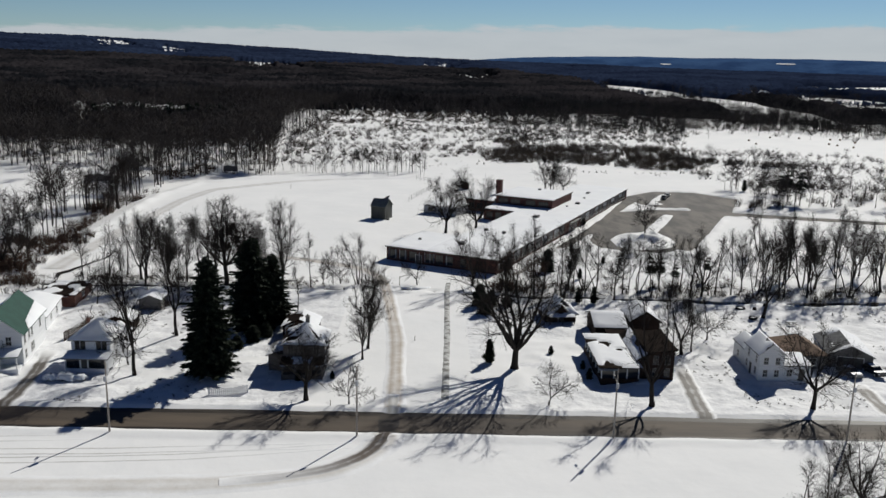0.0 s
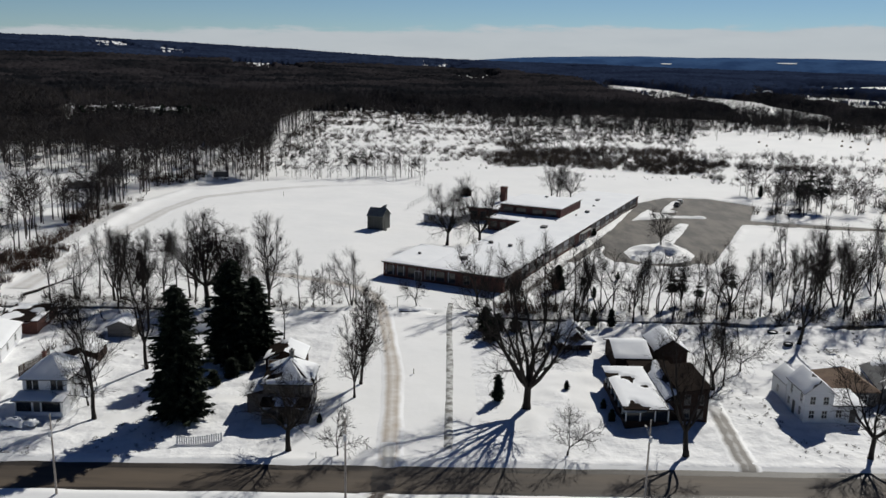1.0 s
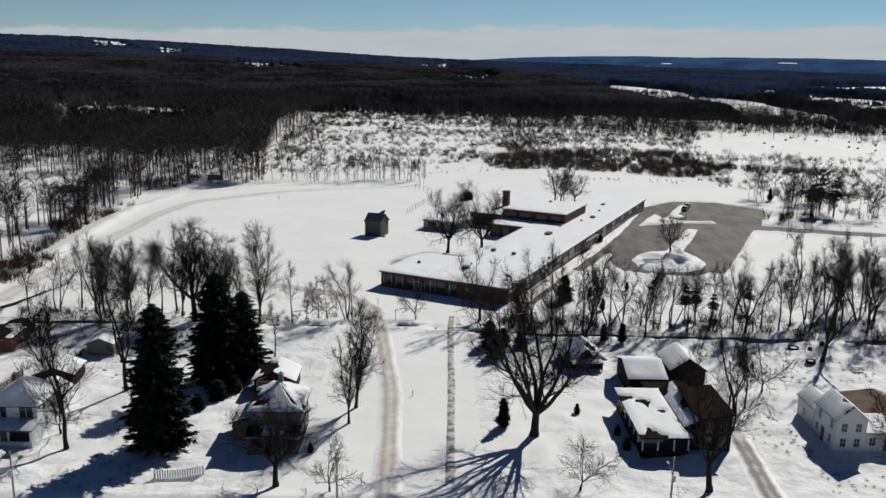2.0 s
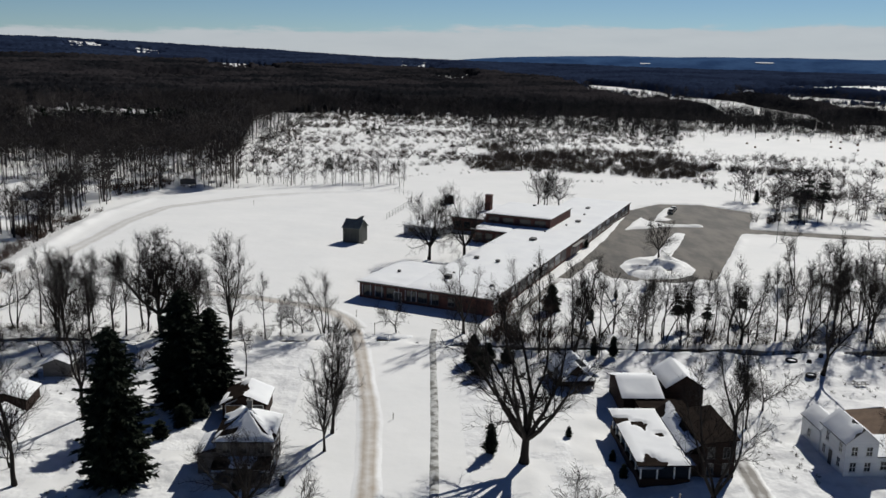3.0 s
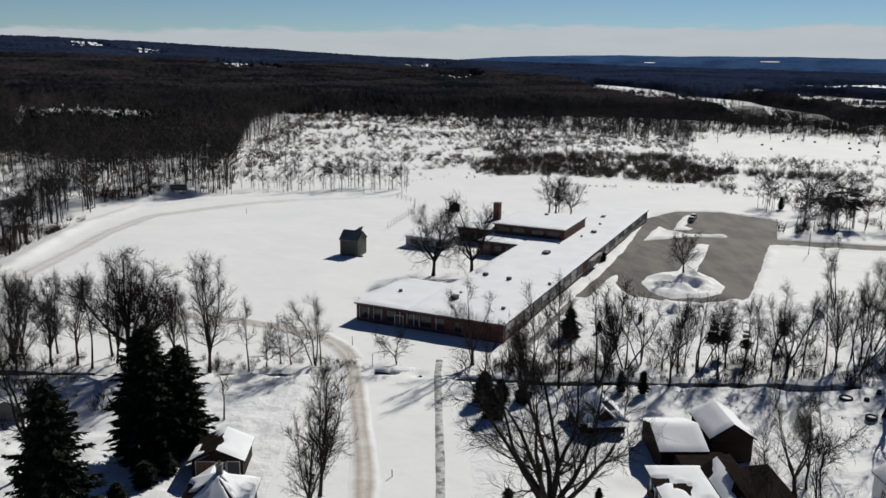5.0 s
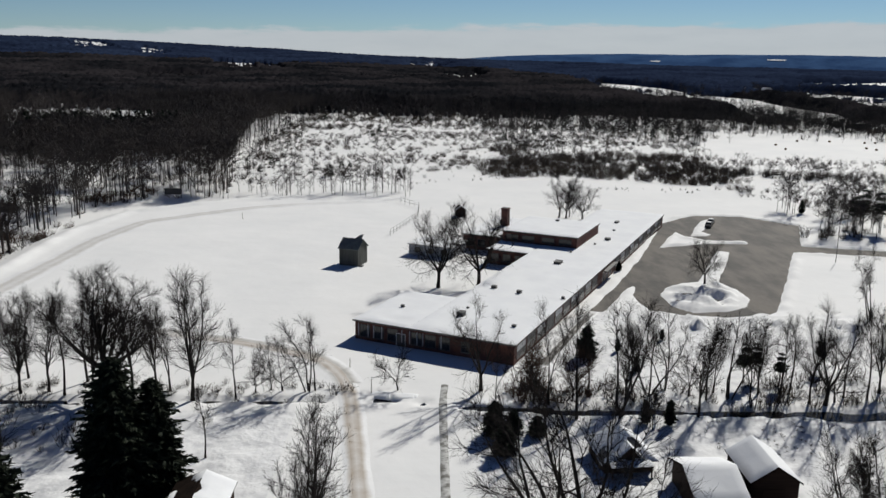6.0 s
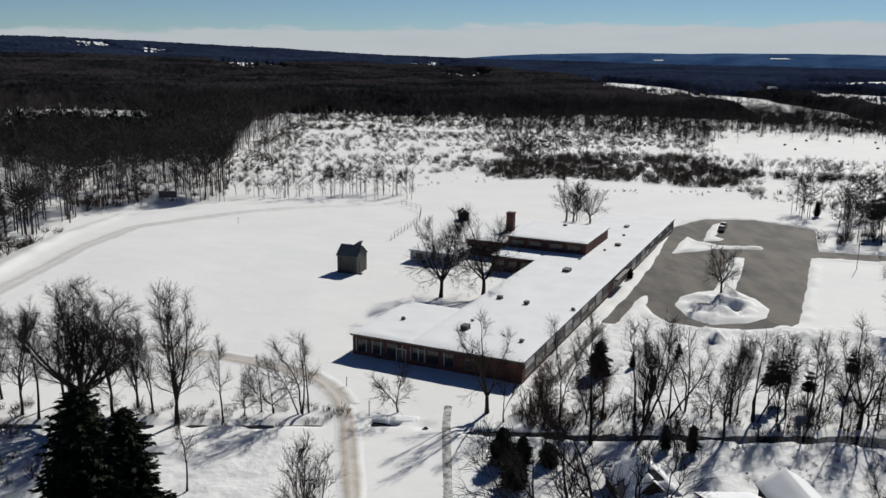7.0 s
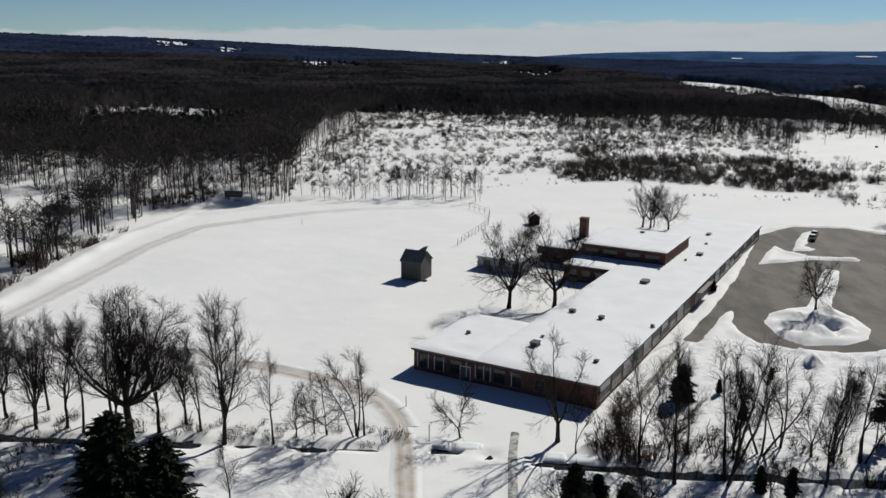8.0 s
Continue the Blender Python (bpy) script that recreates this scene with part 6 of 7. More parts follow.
def conifer_shape(seed):
    """A light evergreen, 1 high: whorls of drooping boughs, as triangles."""
    rng = np.random.RandomState(seed)
    k = np.sort(rng.rand(90))
    a, reach = rng.rand(90) * 6.28, 0.24 * (1 - k) ** 0.6 + 0.02
    P = np.stack([0 * k, 0 * k, 0.12 + 0.88 * k], 1)
    Q = P + np.stack([np.cos(a) * reach, np.sin(a) * reach, -0.25 * reach], 1)
    V, F = tubes([(np.array([0, 0, -0.03]), np.array([0, 0, 0.95]), 0.012, 0.003, 0)], 3)
    V2, F2 = blades(Q, P, 0.11, seed)
    return np.concatenate([V, V2]), np.concatenate([F, F2 + len(V)])


def bush(seed, stems=26, width=0.5):
    rng = np.random.RandomState(seed)
    a, r = rng.rand(stems) * 6.28, rng.rand(stems) ** 0.7
    P = np.stack([np.cos(a) * r * width * 0.6, np.sin(a) * r * width * 0.6, np.full(stems, -0.05)], 1)
    Q = P + np.stack([np.cos(a) * r * width * 0.7 + rng.normal(0, 0.12, stems), np.sin(a) * r * width * 0.7 + rng.normal(0, 0.12, stems), rng.uniform(0.45, 1.0, stems)], 1)
    M = P + (Q - P) * rng.uniform(0.4, 0.8, (stems, 1))
    Q2 = M + rng.normal(0, 0.2, (stems, 3)) + np.array([0, 0, 0.22])
    return blades(np.concatenate([P, M]), np.concatenate([Q, Q2]), 0.035, seed)


def scatter(name, kinds, X, Y, H, mat, label, category, seed, wide=1.0):
    """Many plants joined into one mesh of stuff."""
    rng = np.random.RandomState(seed)
    Z = ground_height(X, Y)
    pick, ang = rng.randint(0, len(kinds), len(X)), rng.rand(len(X)) * 6.28
    Vs, Fs, base = [], [], 0
    for k, (V, F) in enumerate(kinds):
        ids = np.nonzero(pick == k)[0]
        if not len(ids):
            continue
        c, s, h = np.cos(ang[ids])[:, None], np.sin(ang[ids])[:, None], H[ids][:, None]
        wx = wide * rng.uniform(0.85, 1.2, (len(ids), 1))
        x = (V[:, 0] * c - V[:, 1] * s) * h * wx + X[ids][:, None]
        y = (V[:, 0] * s + V[:, 1] * c) * h * wx + Y[ids][:, None]
        z = V[:, 2] * h + Z[ids][:, None]
        Vs.append(np.stack([x, y, z], -1).reshape(-1, 3))
        Fs.append((F[None] + (np.arange(len(ids)) * len(V))[:, None, None]).reshape(-1, 3) + base)
        base += len(ids) * len(V)
    return tagged(new(name, raw_mesh(name, np.concatenate(Vs), np.concatenate(Fs), mat)), label, category, kind="stuff")


def spots(n, box, keep, seed):
    rng = np.random.RandomState(seed)
    x, y = rng.uniform(box[0], box[1], n), rng.uniform(box[2], box[3], n)
    k = keep(x, y)
    return x[k], y[k]


WOOD = [wood_tree(s, c, t) for s, c, t in ((1, 0.36, 135), (2, 0.45, 120), (3, 0.30, 150), (4, 0.40, 135), (5, 0.34, 135))]
LIGHT = [wood_tree(s, c, 42, 14, 0.012, 0.32) for s, c in ((11, 0.22), (12, 0.30), (13, 0.14))]
SLIM = [wood_tree(s, c, 84, 12, 0.0085, 0.27, 0.008) for s, c in ((21, 0.25), (22, 0.18), (23, 0.33))]
STOUT = [wood_tree(s, c, 130, 16, 0.007, 0.34, 0.012, 0.017) for s, c in ((41, 0.28), (42, 0.36), (43, 0.22))]
SOFT = [wood_tree(s, c, 192, 16, 0.0072, 0.36, 0.009) for s, c in ((31, 0.36), (32, 0.45), (33, 0.32), (34, 0.40), (35, 0.34))]
BUSH = [bush(s) for s in range(6)]
WEST = [(-100.11, 150.5), (-96.56, 199.08), (-99.9, 259.7), (-97.9, 278.7), (-96.9, 293.7), (-103.9, 333.7), (-88.9, 351.7), (-65.9, 358.7), (-68.9, 383.7), (-84, 480), (-89, 549), (-86, 600), (-84, 745), (-700, 780), (-700.11, 150.5)]


GLEN = [(-215, 520), (-135, 520), (-225, 760), (-285, 915), (-360, 880), (-345, 785), (-320, 735)]


def in_west(x, y):
    d = edge_distance(x, y, WEST)
    ragged = (y > 395) & (x > -130) & (y < 745) & (d < 3.5 * (1 + vnoise(x, y, 14, 89, 2)))
    dens = np.where(y < 362, np.where(d < 13, 0.42, np.where(x < -200, 0.6, 0.03)), 1.0)
    return inside(x, y, WEST) & (~ragged | (np.random.RandomState(6).rand(len(x)) < 0.35)) & (~inside(x, y, GLEN) | (np.random.RandomState(7).rand(len(x)) < 0.14)) & (np.random.RandomState(3).rand(len(x)) < dens) & (np.abs(x) < y * 0.56 + 25)


x, y = spots(8800, (-560, -60, 150, 780), in_west, 21)
scatter("woods_west", SOFT, x, y, np.random.RandomState(4).uniform(15, 22, len(x)) * (1 + 0.22 * vnoise(x, y, 45, 95, 2)), WOODS_BARK, "dense leafless winter woods above snow", "woods", 5)
x, y = spots(190, (-92, -2, 350, 384), lambda x, y: np.abs(y - (364 - 0.0022 * (x + 45) ** 2 * 0.2)) < 9, 22)
x2, y2 = spots(2300, (-330, -60, 190, 480), lambda x, y: inside(x, y, WEST) & ((y > 362) | (edge_distance(x, y, WEST) < 13) | (x < -200)) & (vnoise(x, y, 30, 81, 2) > -0.15), 82)
scatter("understorey", BUSH, x2, y2, np.random.RandomState(83).uniform(1.0, 3.6, len(x2)), SCRUB, "brown bushy undergrowth below the bare woods", "undergrowth", 84, 1.3)
scatter("field_edge_trees", SLIM, x, y, 4 + 11 * np.random.RandomState(6).rand(len(x)) ** 1.5, WOODS_BARK, "thin row of bare saplings along the field", "saplings", 7)
x, y = spots(420, (-260, -110, 460, 530), lambda x, y: (np.abs(y - 495 - 0.15 * (x + 160)) < 18 + 14 * vnoise(x, y, 40, 91, 2)), 92)
x3, y3 = spots(330, (-122, -91, 225, 368), lambda x, y: inside(x, y, WEST) & (edge_distance(x, y, WEST) < 15) & (vnoise(x, y, 16, 76, 2) > -0.2), 77)
scatter("lane_trees", STOUT, x3, y3, np.random.RandomState(78).uniform(9, 17, len(x3)), WOODS_BARK, "narrow belt of bare trees beside the lane", "trees", 79, 1.1)
EVER = [conifer_shape(s) for s in (1, 2)]
scatter("pine_stand", EVER, x, y, np.random.RandomState(93).uniform(12, 19, len(x)), NEEDLE, "dark evergreen stand inside the leafless woods", "pines", 94)
CLEAR = [(-66, 380), (-89, 549), (-86, 600), (-84, 745), (-54, 752), (34, 706), (104, 664), (178, 672), (150, 470), (41, 512), (26, 440), (6, 404), (-20, 394)]
x, y = spots(12500, (-120, 190, 375, 760), lambda x, y: inside(x, y, CLEAR) & (1.5 * vnoise(x * 0.45, y, 22, 31, 4) + 0.8 * (np.random.RandomState(8).rand(len(x)) - 0.5) > -0.22 - 0.22 * smooth(430, 620, y)), 23)
scatter("scrub", BUSH, x, y, 0.4 + 2.8 * np.random.RandomState(9).rand(len(x)) ** 2.2, SCRUB, "scattered brown scrub showing through the snow", "scrub", 10, 1.5)
x, y = spots(70, (-110, 170, 400, 700), lambda x, y: inside(x, y, CLEAR) & (vnoise(x, y, 50, 36, 2) > -0.1), 58)
scatter("young_evergreens", EVER, x, y, np.random.RandomState(59).uniform(2.5, 6, len(x)), NEEDLE, "small dark evergreens scattered over the clearing", "evergreens", 60, 1.3)
HEDGE = [(28, 405), (52, 408), (83, 402), (112, 386), (123, 396), (150, 440), (150, 471), (115, 492), (75, 503), (41, 514), (25, 460)]
x, y = spots(3600, (20, 155, 380, 520), lambda x, y: inside(x, y, HEDGE) & (vnoise(x, y, 24, 33, 3) + 0.45 * smooth(470, 405, y) + 0.5 * (np.random.RandomState(2).rand(len(x)) - 0.5) > 0.12), 24)
scatter("brush", BUSH, x, y, np.random.RandomState(11).uniform(1.4, 3.6, len(x)), SCRUB, "dense dark thicket of bare brush", "brush", 12, 1.2)
x, y = spots(1500, (40, 190, 470, 690), lambda x, y: (vnoise(x, y, 60, 35, 2) > -0.2) & (x < 200 - 0.25 * (690 - y)), 25)
x2, y2 = spots(560, (-95, -40, 390, 740), lambda x, y: inside(x, y, CLEAR) & (np.random.RandomState(5).rand(len(x)) < smooth(28, 0, edge_distance(x, y, CLEAR))), 26)
x, y = np.concatenate([x, x2]), np.concatenate([y, y2])
scatter("clearing_trees", SLIM, x, y, np.random.RandomState(13).uniform(5, 13, len(x)), FAR_BARK, "young bare trees thinning out over snow", "trees", 14)


# clumps on the snowy fields beyond the car park: place, radius, height, count
CLUMPS = [(123, 378, 6, 4.5, 40), (122, 400, 5, 7, 36), (142, 425, 8, 7, 60), (163, 416, 10, 7.5, 90), (175, 416, 8, 6, 50), (140, 349, 8, 5, 60), (134, 360, 6, 2.5, 36), (122, 366, 4, 2, 20), (118, 294, 6, 7, 24), (125, 302, 5, 7, 18),
          (186, 405, 8, 5, 40), (205, 420, 10, 5, 50), (150, 460, 12, 4, 60), (190, 470, 14, 3.5, 60), (225, 462, 14, 4, 60), (160, 372, 9, 4, 44), (178, 380, 9, 4, 44), (158, 345, 7, 6, 40), (230, 400, 12, 5, 60), (255, 440, 14, 5, 60), (210, 365, 12, 5, 60),
          (108, 430, 9, 5, 50), (100, 375, 5, 2, 20), (138, 318, 5, 6, 18), (150, 305, 7, 6, 22), (146, 330, 5, 5, 16), (170, 318, 9, 7, 40), (195, 335, 10, 7, 44), (58, 385, 5, 1.6, 18), (76, 379, 6, 1.8, 22), (20, 402, 8, 1.8, 26), (-5, 392, 9, 2, 30)]
rngc = np.random.RandomState(71)
cx_, cy_, ch_ = [], [], []
for px_, py_, rad, h_, n_ in CLUMPS:
    rr_, aa_ = rad * np.sqrt(rngc.rand(n_)), rngc.rand(n_) * 6.28
    cx_.append(px_ + 1.7 * rr_ * np.cos(aa_)), cy_.append(py_ + rr_ * np.sin(aa_)), ch_.append(h_ * rngc.uniform(0.35, 1.0, n_) * (1 - 0.4 * rr_ / rad))
x, y, h_ = np.concatenate(cx_), np.concatenate(cy_), np.concatenate(ch_)
scatter("brush_east", BUSH, x[::2], y[::2], np.minimum(h_, 3.4)[::2], SCRUB, "clumps of bare brush across the snowy fields", "brush", 16, 0.9)
k = h_ > 3.2
scatter("clump_trees", WOOD, x[k][::3] + 0.5, y[k][::3], h_[k][::3] * 1.7, WOODS_BARK, "slim bare trees among the field brush", "trees", 72)


x, y = spots(1000, (118, 330, 180, 345), lambda x, y: (vnoise(x, y, 30, 43, 2) > -0.02) & (np.abs(y - (283 - 0.21 * (x - 105))) > 7) & ((y > 292) | (y < 250)) & (x > 107 + 0.25 * np.abs(y - 300)), 27)
scatter("trees_east", WOOD, x, y, np.random.RandomState(17).uniform(8, 15, len(x)), WOODS_BARK, "belt of bare trees beyond the car park", "trees", 18)
x, y = spots(1050, (16, 125, 172, 206), lambda x, y: (np.abs(y - 179) < 6 + 4 * vnoise(x, y, 12, 44, 2)), 28)
scatter("stream_brush", BUSH, x, y, 0.4 + 2.8 * np.random.RandomState(19).rand(len(x)) ** 1.8, SCRUB, "low tangled brush along the stream bank", "brush", 20, 1.2)
x, y = spots(150, (12, 30, 173, 186), lambda x, y: ((x - 20) / 7) ** 2 + ((y - 179.5) / 3.2) ** 2 < 1, 67)
scatter("thicket", BUSH, x, y, np.random.RandomState(68).uniform(0.8, 3.0, len(x)), RUSSET, "rusty brown thicket on the stream bank", "brush", 69, 1.1)
x, y = spots(1500, (-122, -91, 172, 362), lambda x, y: inside(x, y, WEST) & (edge_distance(x, y, WEST) < 14) & (vnoise(x, y, 12, 85, 2) > -0.15), 86)
scatter("thicket", BUSH, x, y, np.random.RandomState(87).uniform(0.8, 3.2, len(x)), RUSSET, "brown thicket under bare trees beside the lane", "brush", 88, 1.3)
x, y = spots(700, (-112, -84, 174, 224), lambda x, y: (x < -89.8 + 0.6 * np.maximum(0, 186 - y)) & (vnoise(x, y, 9, 104, 2) > -0.15), 105)
scatter("thicket", BUSH, x, y, np.random.RandomState(106).uniform(0.8, 3.0, len(x)), RUSSET, "dark brown brush at the foot of the lane bank", "brush", 107, 1.2)
x, y = spots(380, (-95, -8, 173, 188), lambda x, y: (np.abs(y - 180.5) < 3.5), 29)
scatter("stream_brush", BUSH, x, y, np.random.RandomState(29).uniform(0.5, 1.6, len(x)), SCRUB, "low tangled brush along the stream bank", "brush", 20, 1.2)
# grass and twigs that poke through the thin snow of the yards
x, y = spots(1500, (40, 125, 116, 172), lambda x, y: (vnoise(x, y, 14, 46, 3) > -0.1) & (y < 171) & ~((x > 52) & (x < 78) & (y > 122) & (y < 152)), 41)
scatter("yard_grass", BUSH, x, y, np.random.RandomState(42).uniform(0.15, 0.5, len(x)), SCRUB, "dead grass poking through thin yard snow", "grass", 43, 1.6)
x, y = spots(1100, (-100, -34, 113, 176), lambda x, y: (vnoise(x, y, 12, 47, 3) > 0.0) & ~((x < -46) & (y > 122) & (y < 150)), 44)
scatter("yard_grass", BUSH, x, y, np.random.RandomState(45).uniform(0.15, 0.5, len(x)), SCRUB, "dead grass poking through thin yard snow", "grass", 46, 1.6)
x, y = spots(110, (-100, -40, 150, 176), lambda x, y: vnoise(x, y, 14, 48, 2) > 0.1, 47)
scatter("garden_brush", BUSH, x, y, np.random.RandomState(48).uniform(1.0, 2.5, len(x)), SCRUB, "bare garden bushes behind the houses", "bushes", 49, 1.2)

# ---- far woods: a canopy with open fields between, out to the hills ----
# open fields among the far woods
FIELDS = [
    [(308, 1562), (364, 1461), (373, 1287), (381, 1167), (402, 1095), (387, 922), (361, 615), (232, 416), (240, 594), (253, 681), (269, 788), (280, 873), (275, 956), (246, 930), (234, 994), (227, 1095), (248, 1299)],
    [(600, 1525), (713, 1666), (1336, 2110), (756, 1221), (611, 1422), (541, 1360)],
    [(487, 1325), (572, 1335), (645, 1050), (400, 674), (409, 971), (423, 1055), (432, 1182)],
    [(-349, 858), (-299, 844), (-235, 786), (-174, 592), (-223, 638), (-260, 647)],
    [(150, 660), (700, 560), (640, 380), (300, 480), (160, 560)],
]
# small clearings on the far slopes: bearings in degrees and distances
GLADES = [(-17.6, -15.6, 2400, 3150), (-21.2, -19.2, 2800, 3500), (-12.8, -10.4, 1650, 2260), (-10.3, -8.6, 1750, 2180), (-1.2, 1.8, 2150, 3000), (1.4, 3.6, 1500, 2050)]


def wooded(x, y):
    r, th = np.hypot(x - 1, y - 30), np.degrees(np.arctan2(x - 1, y - 30))
    w = smooth(0, 1, vnoise(x, y, 190, 51, 3) * 2.2 + 1.9)
    rag = vnoise(x, y, 110, 53, 4)
    for poly in FIELDS:
        e = edge_distance(x, y, poly)
        w = np.minimum(w, smooth(-18, 14, np.where(inside(x, y, poly), -e, e) + 16 * rag + 2))
    for b0, b1, d0, d1 in GLADES:
        across, along = np.minimum(th - b0, b1 - th) * r * 0.01745, np.minimum(r - d0, d1 - r)
        w = np.minimum(w, 1 - smooth(-10, 12, np.minimum(across * 2.0, along) + 130 * rag - 5))
    clear = np.where(inside(x, y, CLEAR) | inside(x, y, WEST), 0.0, smooth(55, 120, edge_distance(x, y, CLEAR) + 45 * rag))
    east = smooth(0, 60, y - (745 - 0.12 * x) + 45 * rag)
    return np.minimum(np.minimum(w, clear), east)


def edge_fringe(x, y):
    """How thickly trees stand before the far woods: 1 at their edge, 0 some 80 m out."""
    e, rag = edge_distance(x, y, CLEAR[3:8], False), 30 * vnoise(x, y, 45, 54, 3)
    e2 = np.where(x > 170, 665 - 0.12 * x - y, 1e3)
    d = np.where(x > 185, e2, np.where(inside(x, y, CLEAR), e, -e))
    return np.where((d > -120) & ~inside(x, y, WEST), smooth(95, -40, d + rag) ** 1.5, 0) * 0.5


ang = np.radians(np.linspace(-34, 35, 640))
dist = 560 * (4300 / 560) ** np.linspace(0, 1, 250)
A, R = np.meshgrid(ang, dist)
CX, CY = 1 + R * np.sin(A), 30 + R * np.cos(A)
WD = wooded(CX, CY)
lump = vnoise(CX, CY, 16, 61, 2) * 3.0 + vnoise(CX, CY, 70, 63, 2) * 3.0
jit = np.random.RandomState(33).uniform(-1.7, 1.7, CX.shape)
# trees that stand singly in the fields and clearings
WD = np.where((WD < 0.5) & (R > 700) & ~(inside(CX, CY, CLEAR) | inside(CX, CY, WEST)) & (np.random.RandomState(34).rand(*CX.shape) < np.where(CX < 120, 0.30, 0.004) + np.where(CX < 120, 0.6, 0.3) * smooth(0.22, 0.5, vnoise(CX, CY, 90, 67, 2))), 0.62, WD)
CZ = far_rise(CX, CY) + np.where(WD > 0.3, -3 + (13.5 + lump + jit) * smooth(0.25, 0.95, WD), -4.0) - 6 * smooth(2600, 4200, R)
na, nr = len(ang), len(dist)
ids = np.arange(na * nr).reshape(nr, na)
q4 = np.stack([ids[:-1, :-1], ids[:-1, 1:], ids[1:, 1:], ids[1:, :-1]], -1).reshape(-1, 4)
keep = (WD > 0.3).reshape(-1)[q4].any(1)
# canopy past this distance takes the colour with painted haze
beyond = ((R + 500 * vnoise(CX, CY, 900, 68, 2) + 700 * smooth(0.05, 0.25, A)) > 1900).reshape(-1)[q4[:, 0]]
CP = np.stack([CX, CY, CZ], -1).reshape(-1, 3)
for which, mat, label in ((keep & ~beyond, CANOPY, "endless leafless woods rolling to low hills"), (keep & beyond, RIDGE_HAZE, "dark mixed woods on the far ridge, tinted haze-blue")):
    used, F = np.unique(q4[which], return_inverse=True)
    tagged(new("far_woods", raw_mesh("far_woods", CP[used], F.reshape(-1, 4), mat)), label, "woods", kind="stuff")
# single trees along the rims of the far woods and loosely over the fields
rngw = np.random.RandomState(35)
a_, r_ = np.radians(rngw.uniform(-40, 42, 60000)), 560 * (1450 / 560) ** (rngw.rand(60000) ** 1.3)
x, y = 1 + r_ * np.sin(a_), 30 + r_ * np.cos(a_)
w_ = wooded(x, y)
k = (w_ > 0.08) & (w_ < 0.97) & (r_ > 600)
x, y = x[k][:1700], y[k][:1700]
scatter("woods_north", LIGHT, x, y, rngw.uniform(11, 19, len(x)), FAR_BARK, "leafless woods beyond the scrubby clearing", "woods", 36)
def field_back(x):
    """The far edge of the open snow field east of the clearing."""
    return np.interp(x, [150, 183, 213, 298, 420, 700], [655, 646, 640, 572, 560, 520])


x, y = spots(4800, (200, 640, 560, 1200), lambda x, y: (wooded(x, y) < 0.25) & (vnoise(x, y, 70, 66, 2) > np.where(y < 820, -0.22, 0.08)) & ~inside(x, y, CLEAR) & (y > field_back(x)), 40)
scatter("field_trees", LIGHT, x, y, np.random.RandomState(41).uniform(6, 13, len(x)), FAR_BARK, "scattered bare trees on far snowy fields", "trees", 42)
x, y = spots(9000, (150, 520, 500, 800), lambda x, y: (y > field_back(x) - 4) & (np.random.RandomState(64).rand(len(x)) < smooth(np.where(x < 330, 190, 100), 0, y - field_back(x)) * np.where(x < 330, 0.55, 0.36) * smooth(-0.25, 0.3, vnoise(x, y, 30, 65, 2))), 37)
scatter("tree_line", LIGHT, x, y, np.random.RandomState(38).uniform(8, 15, len(x)), FAR_BARK, "dark line of bare trees between snowy fields", "trees", 39)

def bale(x, y, turn):
    ob = part("hay_bale", Geo().tube((-0.55, 0, 0.5), (0.55, 0, 0.5), 0.6, 0.6, 12).tube((-0.58, 0, 0.5), (0.58, 0, 0.5), 0.4, 0.4, 10), TAN_WOOD)
    ob.matrix_world = pose(x, y, gz(x, y) - 0.1, 0, 0, turn)
    return tagged(ob, "round hay bale lying in a snowy field", "hay bale", "hay bales")


for i, (x, y) in enumerate(((230, 574), (207, 550), (203, 527), (249, 572), (268, 567), (253, 536), (275, 568), (255, 529), (276, 549), (260, 518))):
    bale(x, y, 37 * i)

# a fringe of trees that thins out from the far woods into the clearing
x, y = spots(26000, (-130, 360, 560, 880), lambda x, y: (edge_fringe(x, y) * (0.55 + 1.6 * smooth(-0.1, 0.35, vnoise(x, y, 38, 101, 3))) > np.random.RandomState(97).rand(len(x))), 96)
scatter("woods_fringe", LIGHT, x[:1800], y[:1800], np.random.RandomState(98).uniform(6, 17, len(x[:1800])), FAR_BARK, "bare trees thinning out along the far wood edge", "trees", 99)
scatter("fringe_brush", BUSH, x[1800:2800], y[1800:2800], np.random.RandomState(102).uniform(1.5, 4.5, len(x[1800:2800])), SCRUB, "dark brush at the foot of the far woods", "brush", 103, 1.5)

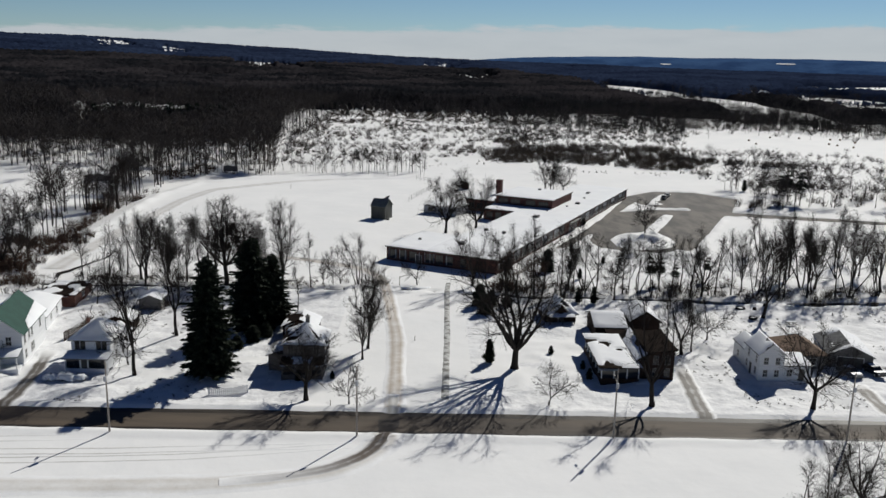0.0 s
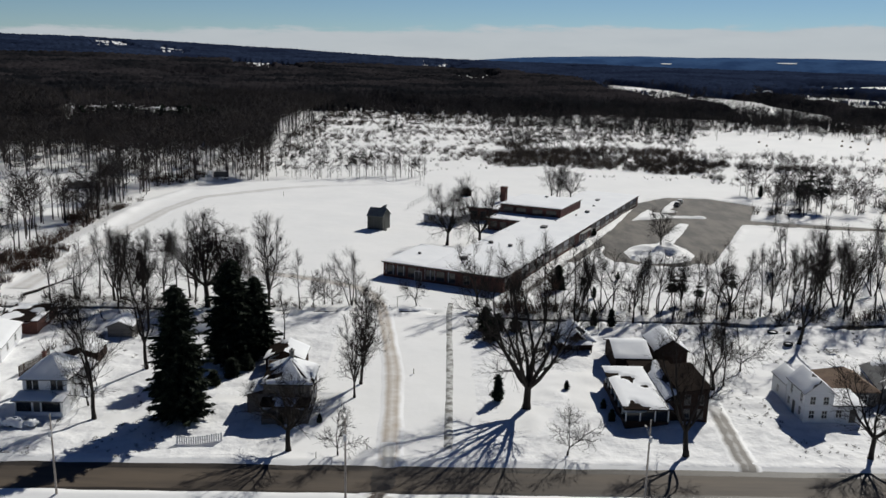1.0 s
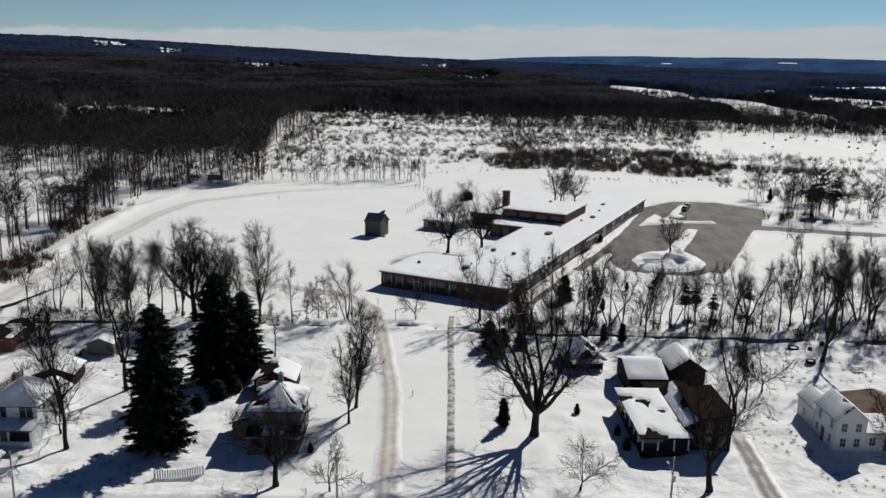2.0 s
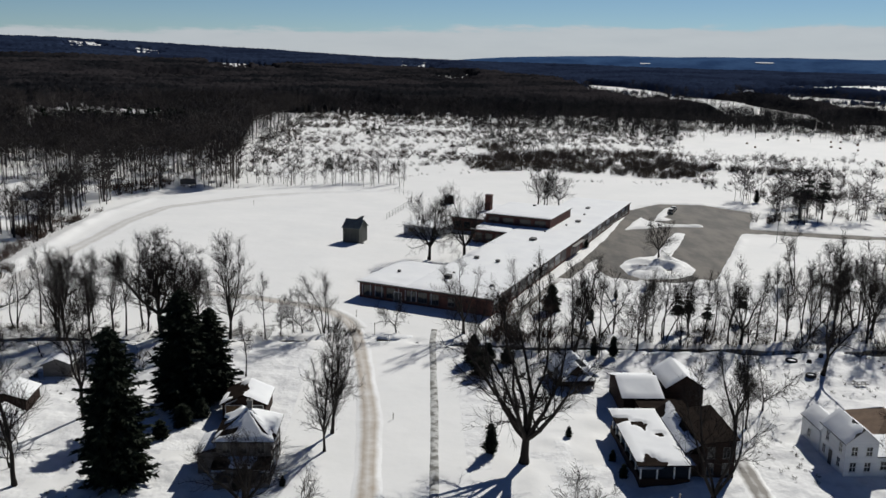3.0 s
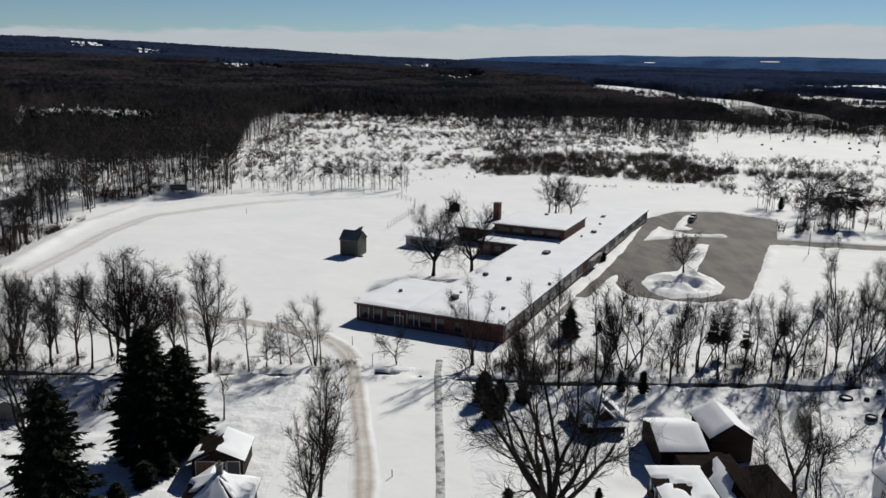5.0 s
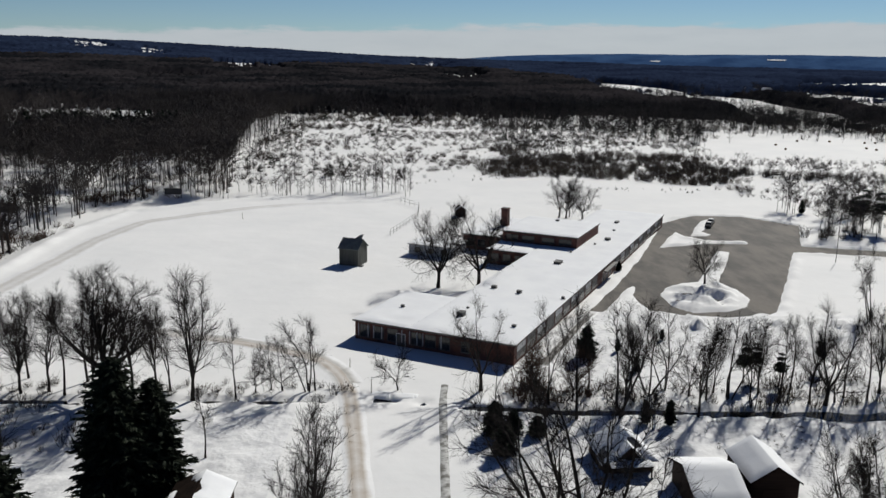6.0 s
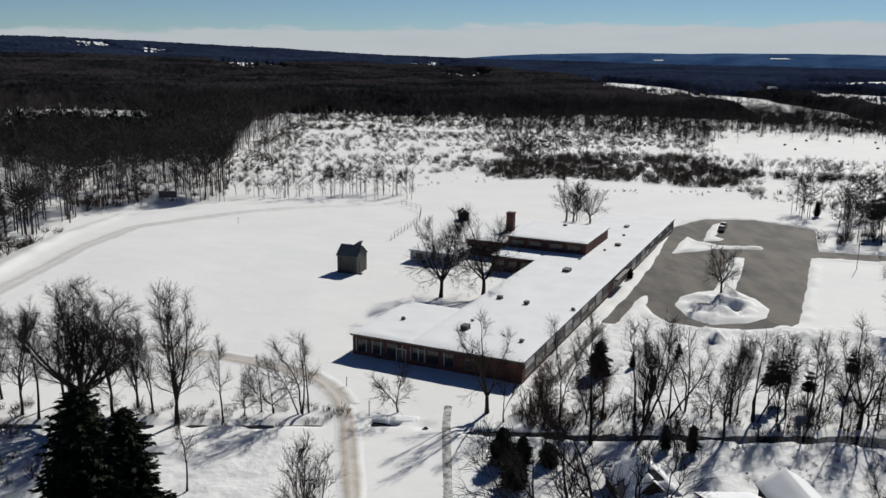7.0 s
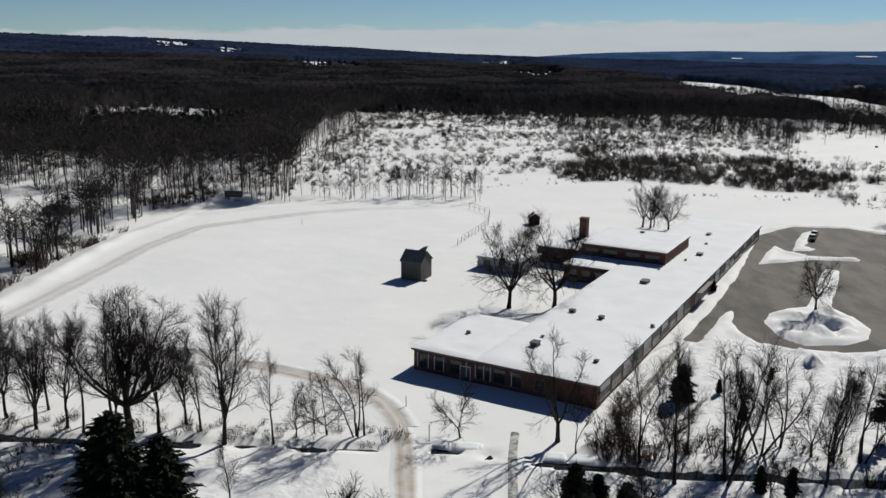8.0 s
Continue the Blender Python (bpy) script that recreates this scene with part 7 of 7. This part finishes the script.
# farm buildings among the far fields
for x, y, w_, d_, turn in ((462, 1235, 11, 20, 75), (487, 1258, 9, 14, 20)):
    barn = thing("barn", pose(x, y, gz(x, y) + 0.4, 0, 0, turn), "pale barn with a snowy roof among far fields", "barn", "far farm buildings")
    gable_house(w_, d_, 4.2, 7.4, PALE_WALL, GREY_ROOF, barn, 0.3, snow=(0.0, 0.0), seed=111, z0=-1.5)

# far hills, their blue being distance haze painted into the colour
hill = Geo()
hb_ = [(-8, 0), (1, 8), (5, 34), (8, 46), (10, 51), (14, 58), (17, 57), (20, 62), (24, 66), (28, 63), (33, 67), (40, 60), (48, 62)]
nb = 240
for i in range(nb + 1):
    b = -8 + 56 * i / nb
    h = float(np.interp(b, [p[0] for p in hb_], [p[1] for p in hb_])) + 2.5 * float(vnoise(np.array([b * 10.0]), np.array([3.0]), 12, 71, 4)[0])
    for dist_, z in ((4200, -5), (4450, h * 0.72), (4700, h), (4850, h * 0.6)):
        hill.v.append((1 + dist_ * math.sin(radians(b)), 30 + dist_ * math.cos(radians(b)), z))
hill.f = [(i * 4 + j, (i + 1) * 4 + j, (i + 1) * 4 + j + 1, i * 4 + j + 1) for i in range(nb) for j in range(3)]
tagged(part("far_hills", hill, HILL_HAZE, smooth=True), "distant wooded hills on the skyline, haze-blue in colour", "hills", kind="structure")
# bearing, height and half width of the snowy fields on the hills
for b, zc, wd in ((22.3, 40, 0.6), (15.1, 25, 0.35)):
    zt = float(np.interp(b, [p[0] for p in hb_], [p[1] for p in hb_]))
    g = Geo()
    n = 24
    for i in range(n + 1):
        bb = b + wd * (2 * i / n - 1)
        e = max(0.0, 1 - (2 * i / n - 1) ** 2) ** 0.5 * (0.7 + 0.3 * math.sin(i * 1.7 + b))
        for d_, z in ((4187 + 250 * (z + 5) / (0.72 * zt + 5), z) for z in (zc - 4.0 * e, zc + 2.0 * e)):
            g.v.append((1 + d_ * math.sin(radians(bb)), 30 + d_ * math.cos(radians(bb)), z))
    g.f = [(2 * i, 2 * i + 2, 2 * i + 3, 2 * i + 1) for i in range(n)]
    tagged(part("hill_field", g, SNOW), "small snowy field on a distant hillside", "field", "fields on the hills", "structure")
